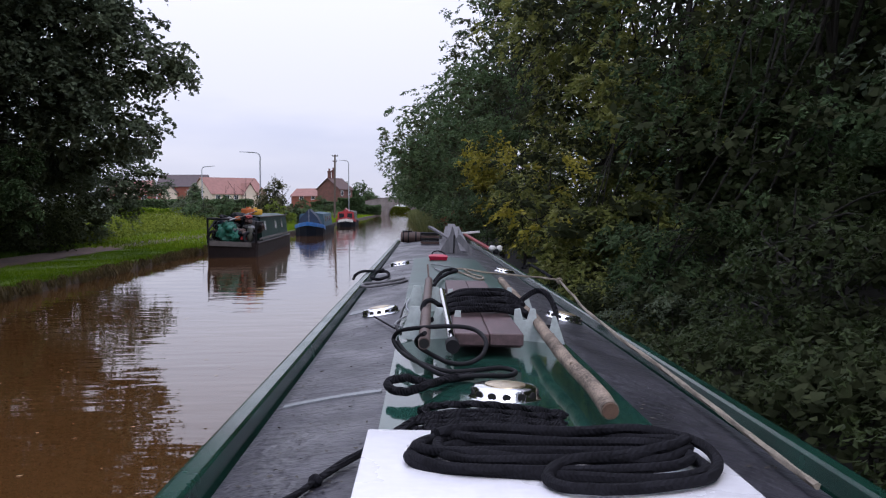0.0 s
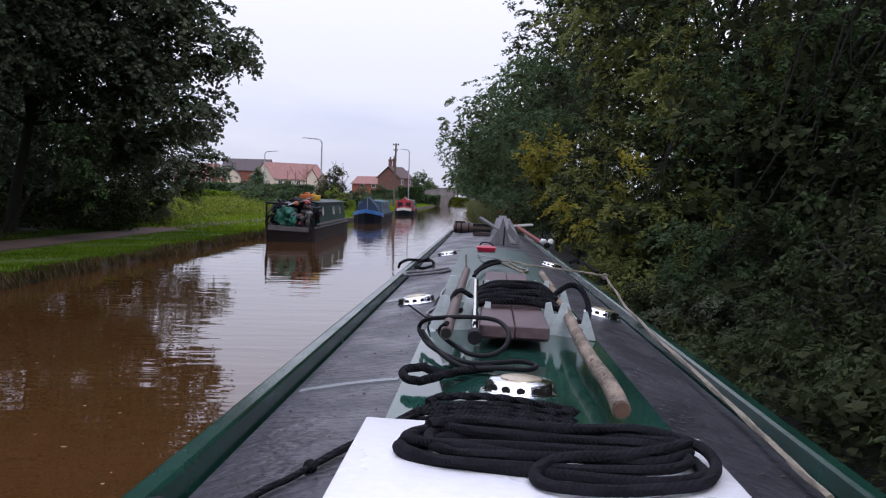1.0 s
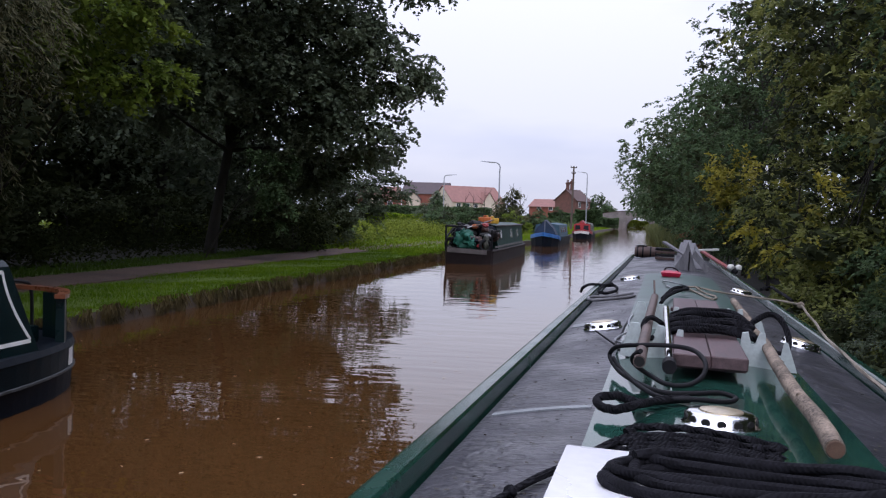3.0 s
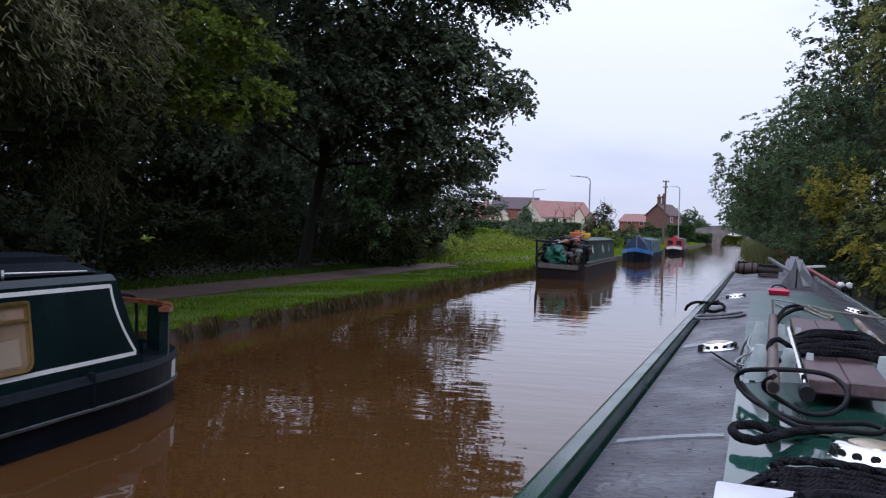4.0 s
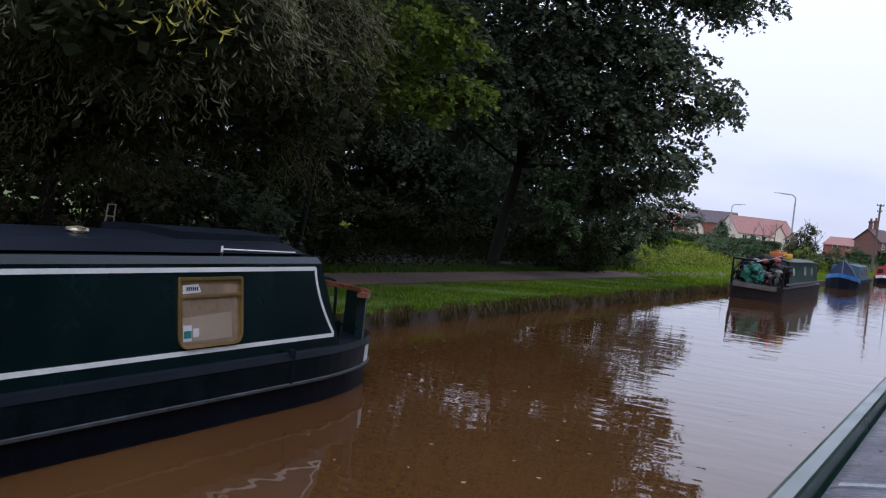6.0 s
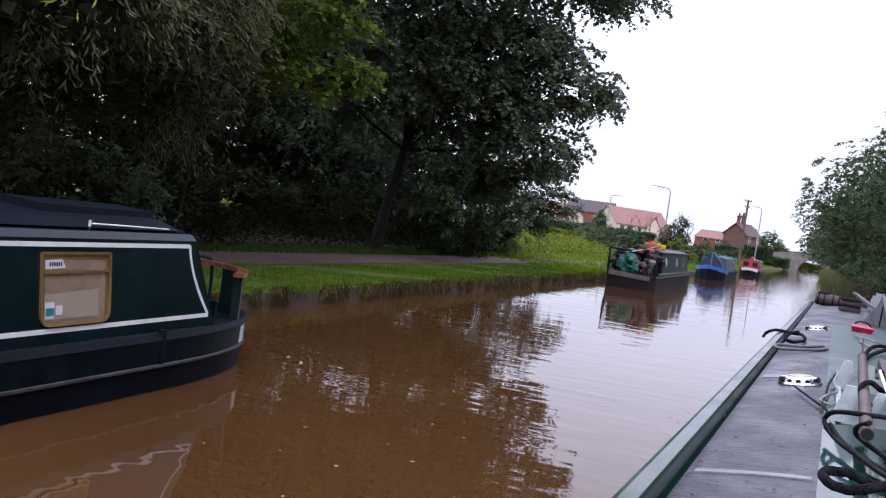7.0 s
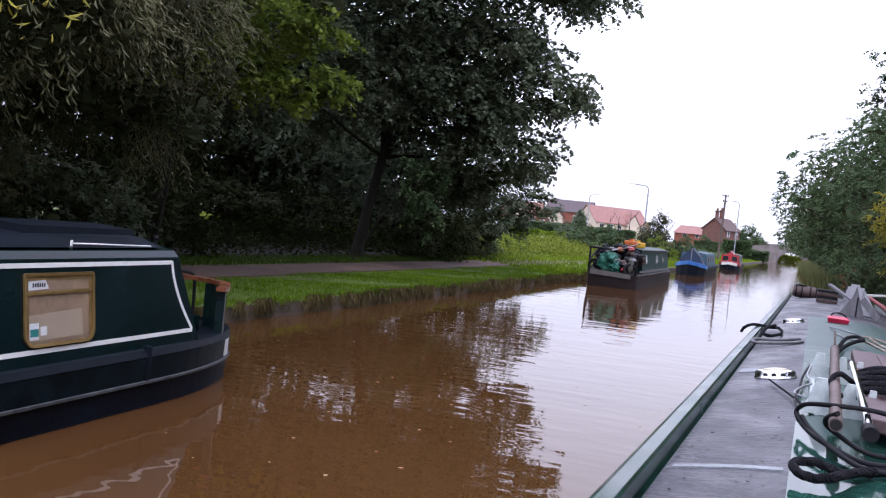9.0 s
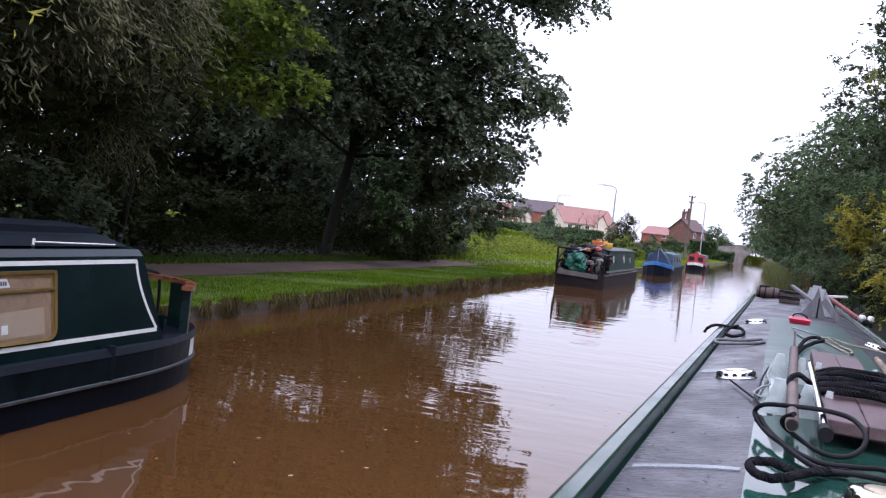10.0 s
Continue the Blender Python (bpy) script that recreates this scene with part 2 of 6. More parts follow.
BLUE_CLOTH = mat("slate_blue_canvas", (0.045, 0.090, 0.120), 0.8, vary=0.25, scale=3.0, bump=0.004, bump_scale=12)
HULL_BLACK = mat("black_bitumen_hull", (0.0045, 0.007, 0.012), 0.55, spec=0.10, vary=0.5, scale=2.5, bump=0.001, rough_vary=0.2)
BOAT_GREEN = mat("bottle_green_cabin_paint", (0.003, 0.012, 0.013), 0.25, spec=0.3, vary=0.3, scale=1.5, rough_vary=0.1)
HULL_GREEN = mat("scuffed_dark_green_hull_paint", (0.0045, 0.010, 0.013), 0.42, spec=0.07, vary=0.5, scale=5.0, rough_vary=0.2)
GUNWALE = mat("worn_slate_gunwale_paint", (0.007, 0.010, 0.014), 0.5, spec=0.07, vary=0.35, scale=6.0)
STRAKE = mat("worn_bare_strake", (0.055, 0.058, 0.062), 0.5, vary=0.5, scale=9.0)
BOAT_ROOF = mat("dark_slate_roof_paint", (0.005, 0.008, 0.013), 0.45, spec=0.15, vary=0.25, scale=2.0)
STRIPE = mat("cream_white_coach_line", (0.74, 0.74, 0.70), 0.4, vary=0.06, scale=4.0)
GOLD_FRAME = mat("gold_anodised_frame", (0.34, 0.225, 0.08), 0.32, 0.6, vary=0.2, scale=8.0)
VARNISH = mat("varnished_wood", (0.16, 0.055, 0.025), 0.3, vary=0.35, scale=9.0, coat=0.3)
CARD = mat("pale_buff_card", (0.40, 0.32, 0.23), 0.8, vary=0.12, scale=6.0)
TAN_BOARD = mat("tan_board", (0.29, 0.20, 0.125), 0.7, vary=0.25, scale=3.0)
PAPER = mat("white_card", (0.75, 0.77, 0.78), 0.7, vary=0.05)
TEAL = mat("teal_print", (0.02, 0.22, 0.20), 0.6, vary=0.1)
INK = mat("black_print", (0.02, 0.02, 0.03), 0.6, vary=0.1)
GLASS = mat("window_glass_dark", (0.02, 0.025, 0.03), 0.06, vary=0.2)
PATH = mat("trodden_grit_path", (0.082, 0.050, 0.036), 0.95, vary=0.35, scale=0.8, bump=0.02, bump_scale=14)
SOIL = mat("bank_soil", (0.040, 0.027, 0.016), 0.9, vary=0.4, scale=3.0, bump=0.03, bump_scale=12)
GRASS_BED = mat("mown_grass_bed", (0.070, 0.110, 0.008), 0.9, vary=0.45, scale=0.7, bump=0.03, bump_scale=30)
# leaf litter, its colour darkened for the shade under the trees
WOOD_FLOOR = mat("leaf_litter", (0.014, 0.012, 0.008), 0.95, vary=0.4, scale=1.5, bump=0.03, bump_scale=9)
GRASS = leaf_mat("grass_blades", (0.038, 0.092, 0.003), (0.150, 0.235, 0.008), 0.28, 0.8, 0.04)
# darker copy of the grass, with the trees' shade in its colour
SHADE_GRASS = leaf_mat("shaded_grass_blades", (0.020, 0.048, 0.005), (0.075, 0.125, 0.014), 0.2, 0.8, 0.05)
DRY_GRASS = leaf_mat("dry_reed_blades", (0.034, 0.027, 0.009), (0.165, 0.125, 0.050), 0.2)
LAWN = leaf_mat("lawn_blades", (0.075, 0.140, 0.007), (0.21, 0.285, 0.018), 0.25, 0.8, 0.04)
REED = leaf_mat("reed_blades", (0.06, 0.085, 0.025), (0.19, 0.19, 0.07), 0.25)
MEADOW = leaf_mat("meadow_blades", (0.060, 0.095, 0.008), (0.195, 0.220, 0.030), 0.25, 0.8, 0.04)
LEAF_DARK = leaf_mat("dark_maple_leaves", (0.048, 0.070, 0.042), (0.185, 0.222, 0.128), 0.36)
ROOF_GRIT = leaf_mat("dark_grit", (0.012, 0.012, 0.012), (0.10, 0.085, 0.06), 0.05)
FLOAT_LEAF = leaf_mat("dead_leaves", (0.16, 0.11, 0.05), (0.55, 0.48, 0.33), 0.1)
# leaves with the wood's deep shade mixed into their colour
LEAF_SHADE = leaf_mat("shade_toned_leaves", (0.011, 0.015, 0.006), (0.042, 0.050, 0.016), 0.3, 0.9, 0.03)
# hedge leaves darkened in colour for the shade low under the trees
LEAF_HEDGE = leaf_mat("shade_toned_hedge_leaves", (0.021, 0.036, 0.012), (0.085, 0.115, 0.038), 0.30)
# darker leaves for the inside of crowns, shade put into the colour
LEAF_INNER_SHADE = leaf_mat("shade_toned_inner_leaves", (0.028, 0.036, 0.018), (0.085, 0.100, 0.045), 0.32, 0.8, 0.06)
LEAF_MID = leaf_mat("green_leaves", (0.030, 0.060, 0.026), (0.125, 0.180, 0.074), 0.34, 0.6, 0.1)
LEAF_OLIVE = leaf_mat("olive_leaves", (0.070, 0.098, 0.022), (0.30, 0.31, 0.080), 0.38)
LEAF_BRIGHT = leaf_mat("bright_maple_leaves", (0.066, 0.110, 0.014), (0.245, 0.310, 0.040), 0.45)
LEAF_WILLOW = leaf_mat("willow_leaves", (0.048, 0.051, 0.023), (0.180, 0.175, 0.078), 0.34)
LEAF_YELLOW = leaf_mat("yellowing_leaves", (0.13, 0.14, 0.020), (0.52, 0.45, 0.055), 0.4)
LEAF_RUST = leaf_mat("russet_leaves", (0.13, 0.055, 0.025), (0.30, 0.12, 0.055))
BRICK = mat("red_brick", (0.23, 0.075, 0.050), 0.85, vary=0.25, scale=1.2)
BRICK_DARK = mat("dark_red_brick", (0.135, 0.060, 0.048), 0.85, vary=0.25, scale=1.2)
ROOF_TILE = mat("red_clay_tiles", (0.25, 0.125, 0.105), 0.8, vary=0.18, scale=1.0)
ROOF_BROWN = mat("weathered_brown_tiles", (0.085, 0.050, 0.045), 0.75, vary=0.25, scale=1.0)
ROOF_DARK = mat("dark_slate_tiles", (0.075, 0.055, 0.058), 0.7, vary=0.2, scale=1.0)
RENDER_CREAM = mat("cream_render", (0.60, 0.49, 0.40), 0.85, vary=0.08, scale=1.0)
WEED = leaf_mat("tall_weed_leaves", (0.040, 0.075, 0.010), (0.220, 0.240, 0.032), 0.3, 0.8, 0.05)
STONE = mat("weathered_bridge_stone", (0.21, 0.185, 0.170), 0.9, vary=0.35, scale=0.9, bump=0.03, bump_scale=4)
GALVANISED = mat("galvanised_steel", (0.33, 0.34, 0.36), 0.45, 0.5, vary=0.15, scale=3.0)
POLE_WOOD = mat("tarred_pole_wood", (0.10, 0.075, 0.06), 0.9, vary=0.3, scale=3.0)
TARPAULIN = mat("green_tarpaulin", (0.012, 0.115, 0.078), 0.6, vary=0.3, scale=3.0, bump=0.02, bump_scale=6)
YELLOW_PLASTIC = mat("yellow_plastic", (0.55, 0.33, 0.03), 0.5, vary=0.15)
ORANGE_PLASTIC = mat("orange_plastic", (0.50, 0.13, 0.03), 0.5, vary=0.15)
RUBBER = mat("black_rubber", (0.008, 0.008, 0.010), 0.7, vary=0.3, scale=8.0, spec=0.25)
BARGE_HULL = mat("rusty_black_hull", (0.020, 0.014, 0.014), 0.6, spec=0.2, vary=0.5, scale=2.0)
WET_WOOD = mat("dull_grey_brown_board", (0.13, 0.12, 0.115), 0.75, vary=0.3, scale=6.0)
BOAT_GREEN_FAR = mat("faded_green_cabin_paint", (0.010, 0.036, 0.029), 0.5, spec=0.2, vary=0.3, scale=1.5)
GREY_GREEN = mat("dull_grey_green_paint", (0.085, 0.09, 0.075), 0.5, vary=0.2, scale=2.0)
PALE_ROAD = mat("pale_tarmac", (0.30, 0.30, 0.29), 0.9, vary=0.12, scale=0.8)
RED_BRIGHT = mat("bright_red_plastic", (0.50, 0.012, 0.05), 0.35, vary=0.15)
BRINDLE = mat("worn_brown_barrel_wood", (0.075, 0.045, 0.038), 0.6, vary=0.3, scale=9.0)


# ---- builders ----
BOAT = Matrix(((0.99956, 0.0, 0.02967, 0.0), (-0.00018, 0.99998, 0.00593, -0.01246), (-0.02967, -0.00593, 0.99954, 0.0), (0, 0, 0, 1)))
SLANT = -0.028  # how far the canal veers to the left, per metre ahead


def left_bank(y):
    return -9.17 + SLANT * min(y, 40)


def right_bank(y):
    return 1.75 + SLANT * min(max(y, 0), 150)


def mesh_of(bm, name, material, smooth=False):
    me = bpy.data.meshes.new(name)
    bm.normal_update()
    bm.to_mesh(me)
    bm.free()
    for m in (material if isinstance(material, (list, tuple)) else [material]):
        me.materials.append(m)
    if smooth:
        me.polygons.foreach_set("use_smooth", [True] * len(me.polygons))
        me.set_sharp_from_angle(angle=radians(40))
    return me


def part(name, bm, material, parent, label="", smooth=False):
    ob = new(name, mesh_of(bm, name, material, smooth))
    ob.parent = parent
    if label:
        tagged(ob, label)
    return ob


def thing(name, m, label, category, group="", kind=""):
    """An Empty at the base of a thing, to take its parts."""
    ob = new(name)
    ob.empty_display_size = 0.1
    ob.matrix_basis = m
    return tagged(ob, label, category, group, kind)


def solo(name, bm, material, m, label, category="", group="", kind="", smooth=False):
    ob = new(name, mesh_of(bm, name, material, smooth))
    ob.matrix_basis = m
    return tagged(ob, label, category, group, kind)


def box(bm, lo, hi, bevel=0.0, m=None):
    r = bmesh.ops.create_cube(bm, size=1)
    c, s = (Vector(lo) + Vector(hi)) / 2, Vector(hi) - Vector(lo)
    t = Matrix.Translation(c) @ Matrix.Diagonal((*s, 1))
    bmesh.ops.transform(bm, matrix=(m @ t) if m else t, verts=r["verts"])
    if bevel:
        edges = list({e for v in r["verts"] for e in v.link_edges})
        bmesh.ops.bevel(bm, geom=edges, offset=bevel, segments=2, affect="EDGES", profile=0.6)
    return bm


def ring(bm, centre, ax, up, r, seg):
    side = ax.cross(up).normalized()
    up = side.cross(ax).normalized()
    return [bm.verts.new(centre + r * (math.cos(2 * math.pi * k / seg) * side + math.sin(2 * math.pi * k / seg) * up)) for k in range(seg)]


def tube(bm, pts, r, seg=8, closed=False, twist=0.0):
    """A round tube along points; r is one radius or one for each point. twist: depth of a laid rope's grooves."""
    pts = [Vector(p) for p in pts]
    n = len(pts)
    rad = r if isinstance(r, (list, tuple)) else [r] * n
    rings = []
    up = Vector((0, 0, 1))
    for i, p in enumerate(pts):
        a = pts[(i + 1) % n] if (closed or i < n - 1) else p
        b = pts[(i - 1) % n] if (closed or i > 0) else p
        ax = (a - b).normalized() if (a - b).length > 1e-9 else Vector((0, 1, 0))
        if abs(ax.dot(up)) > 0.95:
            up = Vector((1, 0, 0))
        side = ax.cross(up).normalized()
        up2 = side.cross(ax).normalized()
        up = up2
        row = []
        for k in range(seg):
            an = 2 * math.pi * k / seg
            rr = rad[i] * (1 + twist * math.cos(3 * an + i * 0.55)) if twist else rad[i]
            row.append(bm.verts.new(p + rr * (math.cos(an) * side + math.sin(an) * up2)))
        rings.append(row)
    for i in range(n if closed else n - 1):
        a, b = rings[i], rings[(i + 1) % n]
        for k in range(seg):
            bm.faces.new((a[k], a[(k + 1) % seg], b[(k + 1) % seg], b[k]))
    if not closed:
        bm.faces.new(rings[0])
        bm.faces.new(rings[-1][::-1])
    return bm


def curve_points(ctrl, per=8, closed=False):
    """A smooth line through control points."""
    c = [Vector(p) for p in ctrl]
    n = len(c)
    out = []
    for i in range(n if closed else n - 1):
        p0, p1, p2, p3 = (c[(i + k) % n] if closed else c[min(max(i + k, 0), n - 1)] for k in (-1, 0, 1, 2))
        for j in range(per):
            t = j / per
            out.append(0.5 * (2 * p1 + (p2 - p0) * t + (2 * p0 - 5 * p1 + 4 * p2 - p3) * t * t + (3 * p1 - p0 - 3 * p2 + p3) * t ** 3))
    if not closed:
        out.append(c[-1])
    return out


def rope(bm, ctrl, r, per=8, closed=False, seg=8, twist=0.0):
    return tube(bm, curve_points(ctrl, per, closed), r, seg, closed, twist)


def loft(bm, loops, cap=True, closed=True):
    """Skin between loops of points with the same count."""
    rows = [[bm.verts.new(p) for p in loop] for loop in loops]
    n = len(rows[0])
    for a, b in zip(rows, rows[1:]):
        for k in range(n if closed else n - 1):
            bm.faces.new((a[k], a[(k + 1) % n], b[(k + 1) % n], b[k]))
    if cap and closed:
        bm.faces.new(rows[0][::-1])
        bm.faces.new(rows[-1])
    bmesh.ops.recalc_face_normals(bm, faces=bm.faces)
    return bm


def slab(bm, outline, axis, a, b):
    """A flat plate: a 2D outline pushed from a to b along an axis (0 x, 1 y, 2 z)."""
    def at(p, d):
        q = list(p)
        q.insert(axis, d)
        return q
    return loft(bm, [[at(p, a) for p in outline], [at(p, b) for p in outline]])


def lathe(bm, profile, seg=20, m=None):
    """A turned shape from (radius, height) pairs."""
    rows = []
    for r, z in profile:
        rows.append([bm.verts.new((m or Matrix()) @ Vector((r * math.cos(2 * math.pi * k / seg), r * math.sin(2 * math.pi * k / seg), z))) for k in range(seg)])
    for a, b in zip(rows, rows[1:]):
        for k in range(seg):
            bm.faces.new((a[k], a[(k + 1) % seg], b[(k + 1) % seg], b[k]))
    bm.faces.new(rows[0][::-1])
    bm.faces.new(rows[-1])
    bmesh.ops.recalc_face_normals(bm, faces=bm.faces)
    return bm


def quads(name, v, f, material):
    me = bpy.data.meshes.new(name)
    v, f = np.asarray(v, np.float32), np.asarray(f, np.int32)
    k = f.shape[1]
    me.vertices.add(len(v))
    me.vertices.foreach_set("co", v.ravel())
    me.loops.add(f.size)
    me.loops.foreach_set("vertex_index", f.ravel())
    me.polygons.add(len(f))
    me.polygons.foreach_set("loop_start", np.arange(0, f.size, k))
    me.materials.append(material)
    me.update(calc_edges=True)
    me.validate()
    return me


def leaf_cloud(rng, centres, size, droop=0.4, narrow=0.55, oval=False, along=None):
    """Leaves folded along the midrib: slim four-point blades, or rounder six-point ones."""
    n = len(centres)
    d = rng.normal(size=(n, 3))
    d[:, 2] = d[:, 2] * 0.45 - droop
    if along is not None:
        d = along + d * 0.35
    d /= np.linalg.norm(d, axis=1)[:, None]
    s = np.cross(d, rng.normal(size=(n, 3)) * 0.55 + np.array([0, 0, 1.0]))
    s /= np.linalg.norm(s, axis=1)[:, None] + 1e-9
    nn = np.cross(d, s)
    ln = (size * rng.uniform(0.6, 1.3, n))[:, None]
    w = ln * narrow * 0.5
    base, tip = centres - d * ln * 0.5, centres + d * ln * 0.5 - nn * ln * 0.08
    lift = nn * ln * 0.10
    k = np.arange(n)[:, None]
    if oval:
        v = np.stack([base, centres - d * ln * 0.22 - s * w + lift, centres + d * ln * 0.2 - s * w * 0.8 + lift, tip, centres + d * ln * 0.2 + s * w * 0.8 + lift, centres - d * ln * 0.22 + s * w + lift], 1).reshape(-1, 3)
        return v, np.concatenate([k * 6 + [0, 3, 2, 1], k * 6 + [0, 5, 4, 3]])
    v = np.stack([base, centres - s * w + lift, tip, centres + s * w + lift], 1).reshape(-1, 3)
    return v, np.concatenate([k * 4 + [0, 2, 1], k * 4 + [0, 3, 2]])


def blades(rng, places, height, width, lean=0.35):
    """Grass blades: one slim bent triangle pair each."""
    n = len(places)
    an = rng.uniform(0, 2 * np.pi, n)
    h = (height * rng.uniform(0.5, 1.4, n))
    side = np.stack([np.cos(an), np.sin(an), 0 * an], 1) * width * 0.5
    ln = rng.normal(size=(n, 2)) * lean
    tip = places + np.stack([ln[:, 0] * h, ln[:, 1] * h, h], 1)
    v = np.stack([places - side, places + side, tip], 1).reshape(-1, 3)
    k = np.arange(n)[:, None] * 3
    return v, k + [0, 1, 2]


# ---- ground, water, banks ----
def ground_profile(y):
    l, r = left_bank(y), right_bank(y)
    return [(l - 1500, 2.2), (l - 80, 1.42), (l - 30, 0.75), (l - 12, 0.5), (l - 5.2, 0.42), (l - 4.7, 0.36), (l - 2.4, 0.35), (l - 0.5, 0.30), (l - 0.1, 0.25), (l, 0.10), (l + 0.05, -0.15),
            (l + 0.8, -0.8), (r - 0.5, -0.8), (r, -0.1), (r + 0.1, 0.22), (r + 1.2, 0.5), (r + 6, 1.2), (r + 20, 2.0), (r + 1500, 2.2)]


ys = [-300, -120, -60, -30, -15] + list(range(-10, 60, 2)) + list(range(60, 200, 10)) + [220, 300, 500, 1500]
bm = bmesh.new()
rows_v = [[bm.verts.new((x, y, z + (0.04 * noise.noise((x * 0.5, y * 0.5, 0)) if abs(x) < 60 and z > 0.2 else 0))) for x, z in ground_profile(y)] for y in ys]
for a, b in zip(rows_v, rows_v[1:]):
    for k in range(len(a) - 1):
        fc = bm.faces.new((a[k], a[k + 1], b[k + 1], b[k]))
        # index 2 is the shade-darkened litter, under the trees on both banks
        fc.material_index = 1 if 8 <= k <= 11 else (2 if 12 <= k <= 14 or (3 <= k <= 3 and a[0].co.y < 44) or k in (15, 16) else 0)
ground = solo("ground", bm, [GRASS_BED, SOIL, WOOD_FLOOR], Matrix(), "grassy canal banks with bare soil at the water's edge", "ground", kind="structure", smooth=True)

bm = bmesh.new()
pr = []
for y in [-60, -30, -15] + [k * 0.8 for k in range(-12, 78)] + list(range(64, 120, 4)):
    l = left_bank(y)
    wob = 0.3 * noise.noise((3.1, y * 0.25, 0))
    edge = 0.22 * noise.noise((7.7, y * 0.31, 0)) + 0.1 * noise.noise((1.7, y * 0.9, 0))
    pr.append([(l - 4.6 + wob, y, 0.395), (l - 3.6, y, 0.415), (l - 2.65 + edge, y, 0.385), (l - 2.65 + edge, y, 0.2), (l - 4.6 + wob, y, 0.2)])
loft(bm, pr)
towpath = solo("towpath", bm, PATH, Matrix(), "trodden pinkish-brown grit towpath between grass verges", "path", kind="structure", smooth=True)

bm = bmesh.new()
wr = [[bm.verts.new((x, y, 0)) for x in (left_bank(y) - 0.02, right_bank(y) + 0.05)] for y in ys]
for a, b in zip(wr, wr[1:]):
    bm.faces.new((a[0], a[1], b[1], b[0]))
water = solo("water", bm, WATER, Matrix(), "muddy brown canal water with small ripples", "water", kind="structure")

# grass of the verge, the bank's face and the meadow
rng = np.random.default_rng(4)


def strip(y0, y1, a, b, n, side=-1):
    y = rng.uniform(y0, y1, n)
    u = rng.uniform(a, b, n)
    x = (left_bank(0) + SLANT * np.minimum(y, 40) - u) if side < 0 else (1.75 + SLANT * np.clip(y, 0, 150) + u)
    return x, y, u


x, y, u = strip(-4, 46, 0.05, 2.9, 96000)
keep = u < 2.62 + 0.13 * np.sin(y * 1.9) + 0.1 * np.sin(y * 4.7 + 1) + rng.normal(size=len(y)) * 0.1
x, y, u = x[keep], y[keep], u[keep]
v1, f1 = blades(rng, np.stack([x, y, 0.29 + 0.02 * u + 0.03 * np.sin(y * 1.3 + u * 2) * np.sin(y * 0.37)], 1), 0.06, 0.014)
tagged(new("verge_grass", quads("verge_grass", v1, f1, GRASS)), "bright short green grass between towpath and water", "grass", kind="stuff")
x, y, u = strip(40, 190, 0.05, 6.5, 42000)
v1, f1 = blades(rng, np.stack([x, y, 0.29 + 0.025 * u], 1), 0.12, 0.06)
tagged(new("far_verge_grass", quads("far_verge_grass", v1, f1, LAWN)), "bright green grass beside the moored boats", "grass", kind="stuff")
x, y, u = strip(-4, 60, -0.12, 0.04, 46000)
keep = np.sin(y * 3.1) + np.sin(y * 7.3 + 1) + np.sin(y * 0.7) + rng.normal(size=len(y)) * 0.7 > 0.0
v1, f1 = blades(rng, np.stack([x, y, rng.uniform(0.14, 0.36, len(x)) + 0.03 * np.sin(y * 3.1) * np.sin(y * 0.9)], 1)[keep], -0.22, 0.026, 0.3)
tagged(new("bank_edge_grass", quads("bank_edge_grass", v1, f1, DRY_GRASS)), "dry brown grass hanging on the eroded bank edge", "grass", kind="stuff")
x, y, u = strip(-4, 60, -0.10, 0.18, 15000)
keep = np.sin(y * 1.7) + np.sin(y * 4.1 + 2) + rng.normal(size=len(y)) > 0.2
v1, f1 = blades(rng, np.stack([x, y, rng.uniform(0.22, 0.30, len(x))], 1)[keep], 0.11, 0.018, 0.9)
tagged(new("overhanging_grass", quads("overhanging_grass", v1, f1, GRASS)), "green grass tufts hanging over the bank edge", "grass", kind="stuff")
x, y, u = strip(43, 110, 5.4, 22, 2600)
y = 43 + (y - 43) * ((y - 43) / 67) ** 0.8
cx = np.repeat(np.stack([x, y, 0.68 + 0.013 * (u - 5) + 0.22 * np.sin(x * 0.7 + y * 0.21)], 1), 14, 0) + rng.normal(size=(2600 * 14, 3)) * np.array([0.35, 0.35, 0.30])
v1, f1 = leaf_cloud(rng, cx, 0.22, -0.2, 0.4)
tagged(new("tall_weeds", quads("tall_weeds", v1, f1, WEED)), "clumps of tall pale weeds in the meadow", "weeds", kind="stuff")
x, y, u = strip(42, 120, 5.2, 30, 34000)
keep = np.sin(x * 0.9) + np.sin(y * 0.35 + x * 0.5) + rng.normal(size=len(y)) * 0.6 > -0.4
x, y, u = x[keep], y[keep], u[keep]
v1, f1 = blades(rng, np.stack([x, y, 0.42 + 0.013 * (u - 5)], 1), 0.45, 0.06)
tagged(new("meadow_grass", quads("meadow_grass", v1, f1, MEADOW)), "long pale green meadow grass and weeds behind the towpath", "grass", kind="stuff")
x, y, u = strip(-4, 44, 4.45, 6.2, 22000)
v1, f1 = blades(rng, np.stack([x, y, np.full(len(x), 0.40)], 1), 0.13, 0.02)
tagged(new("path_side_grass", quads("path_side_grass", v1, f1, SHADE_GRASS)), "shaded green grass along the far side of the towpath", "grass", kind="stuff")


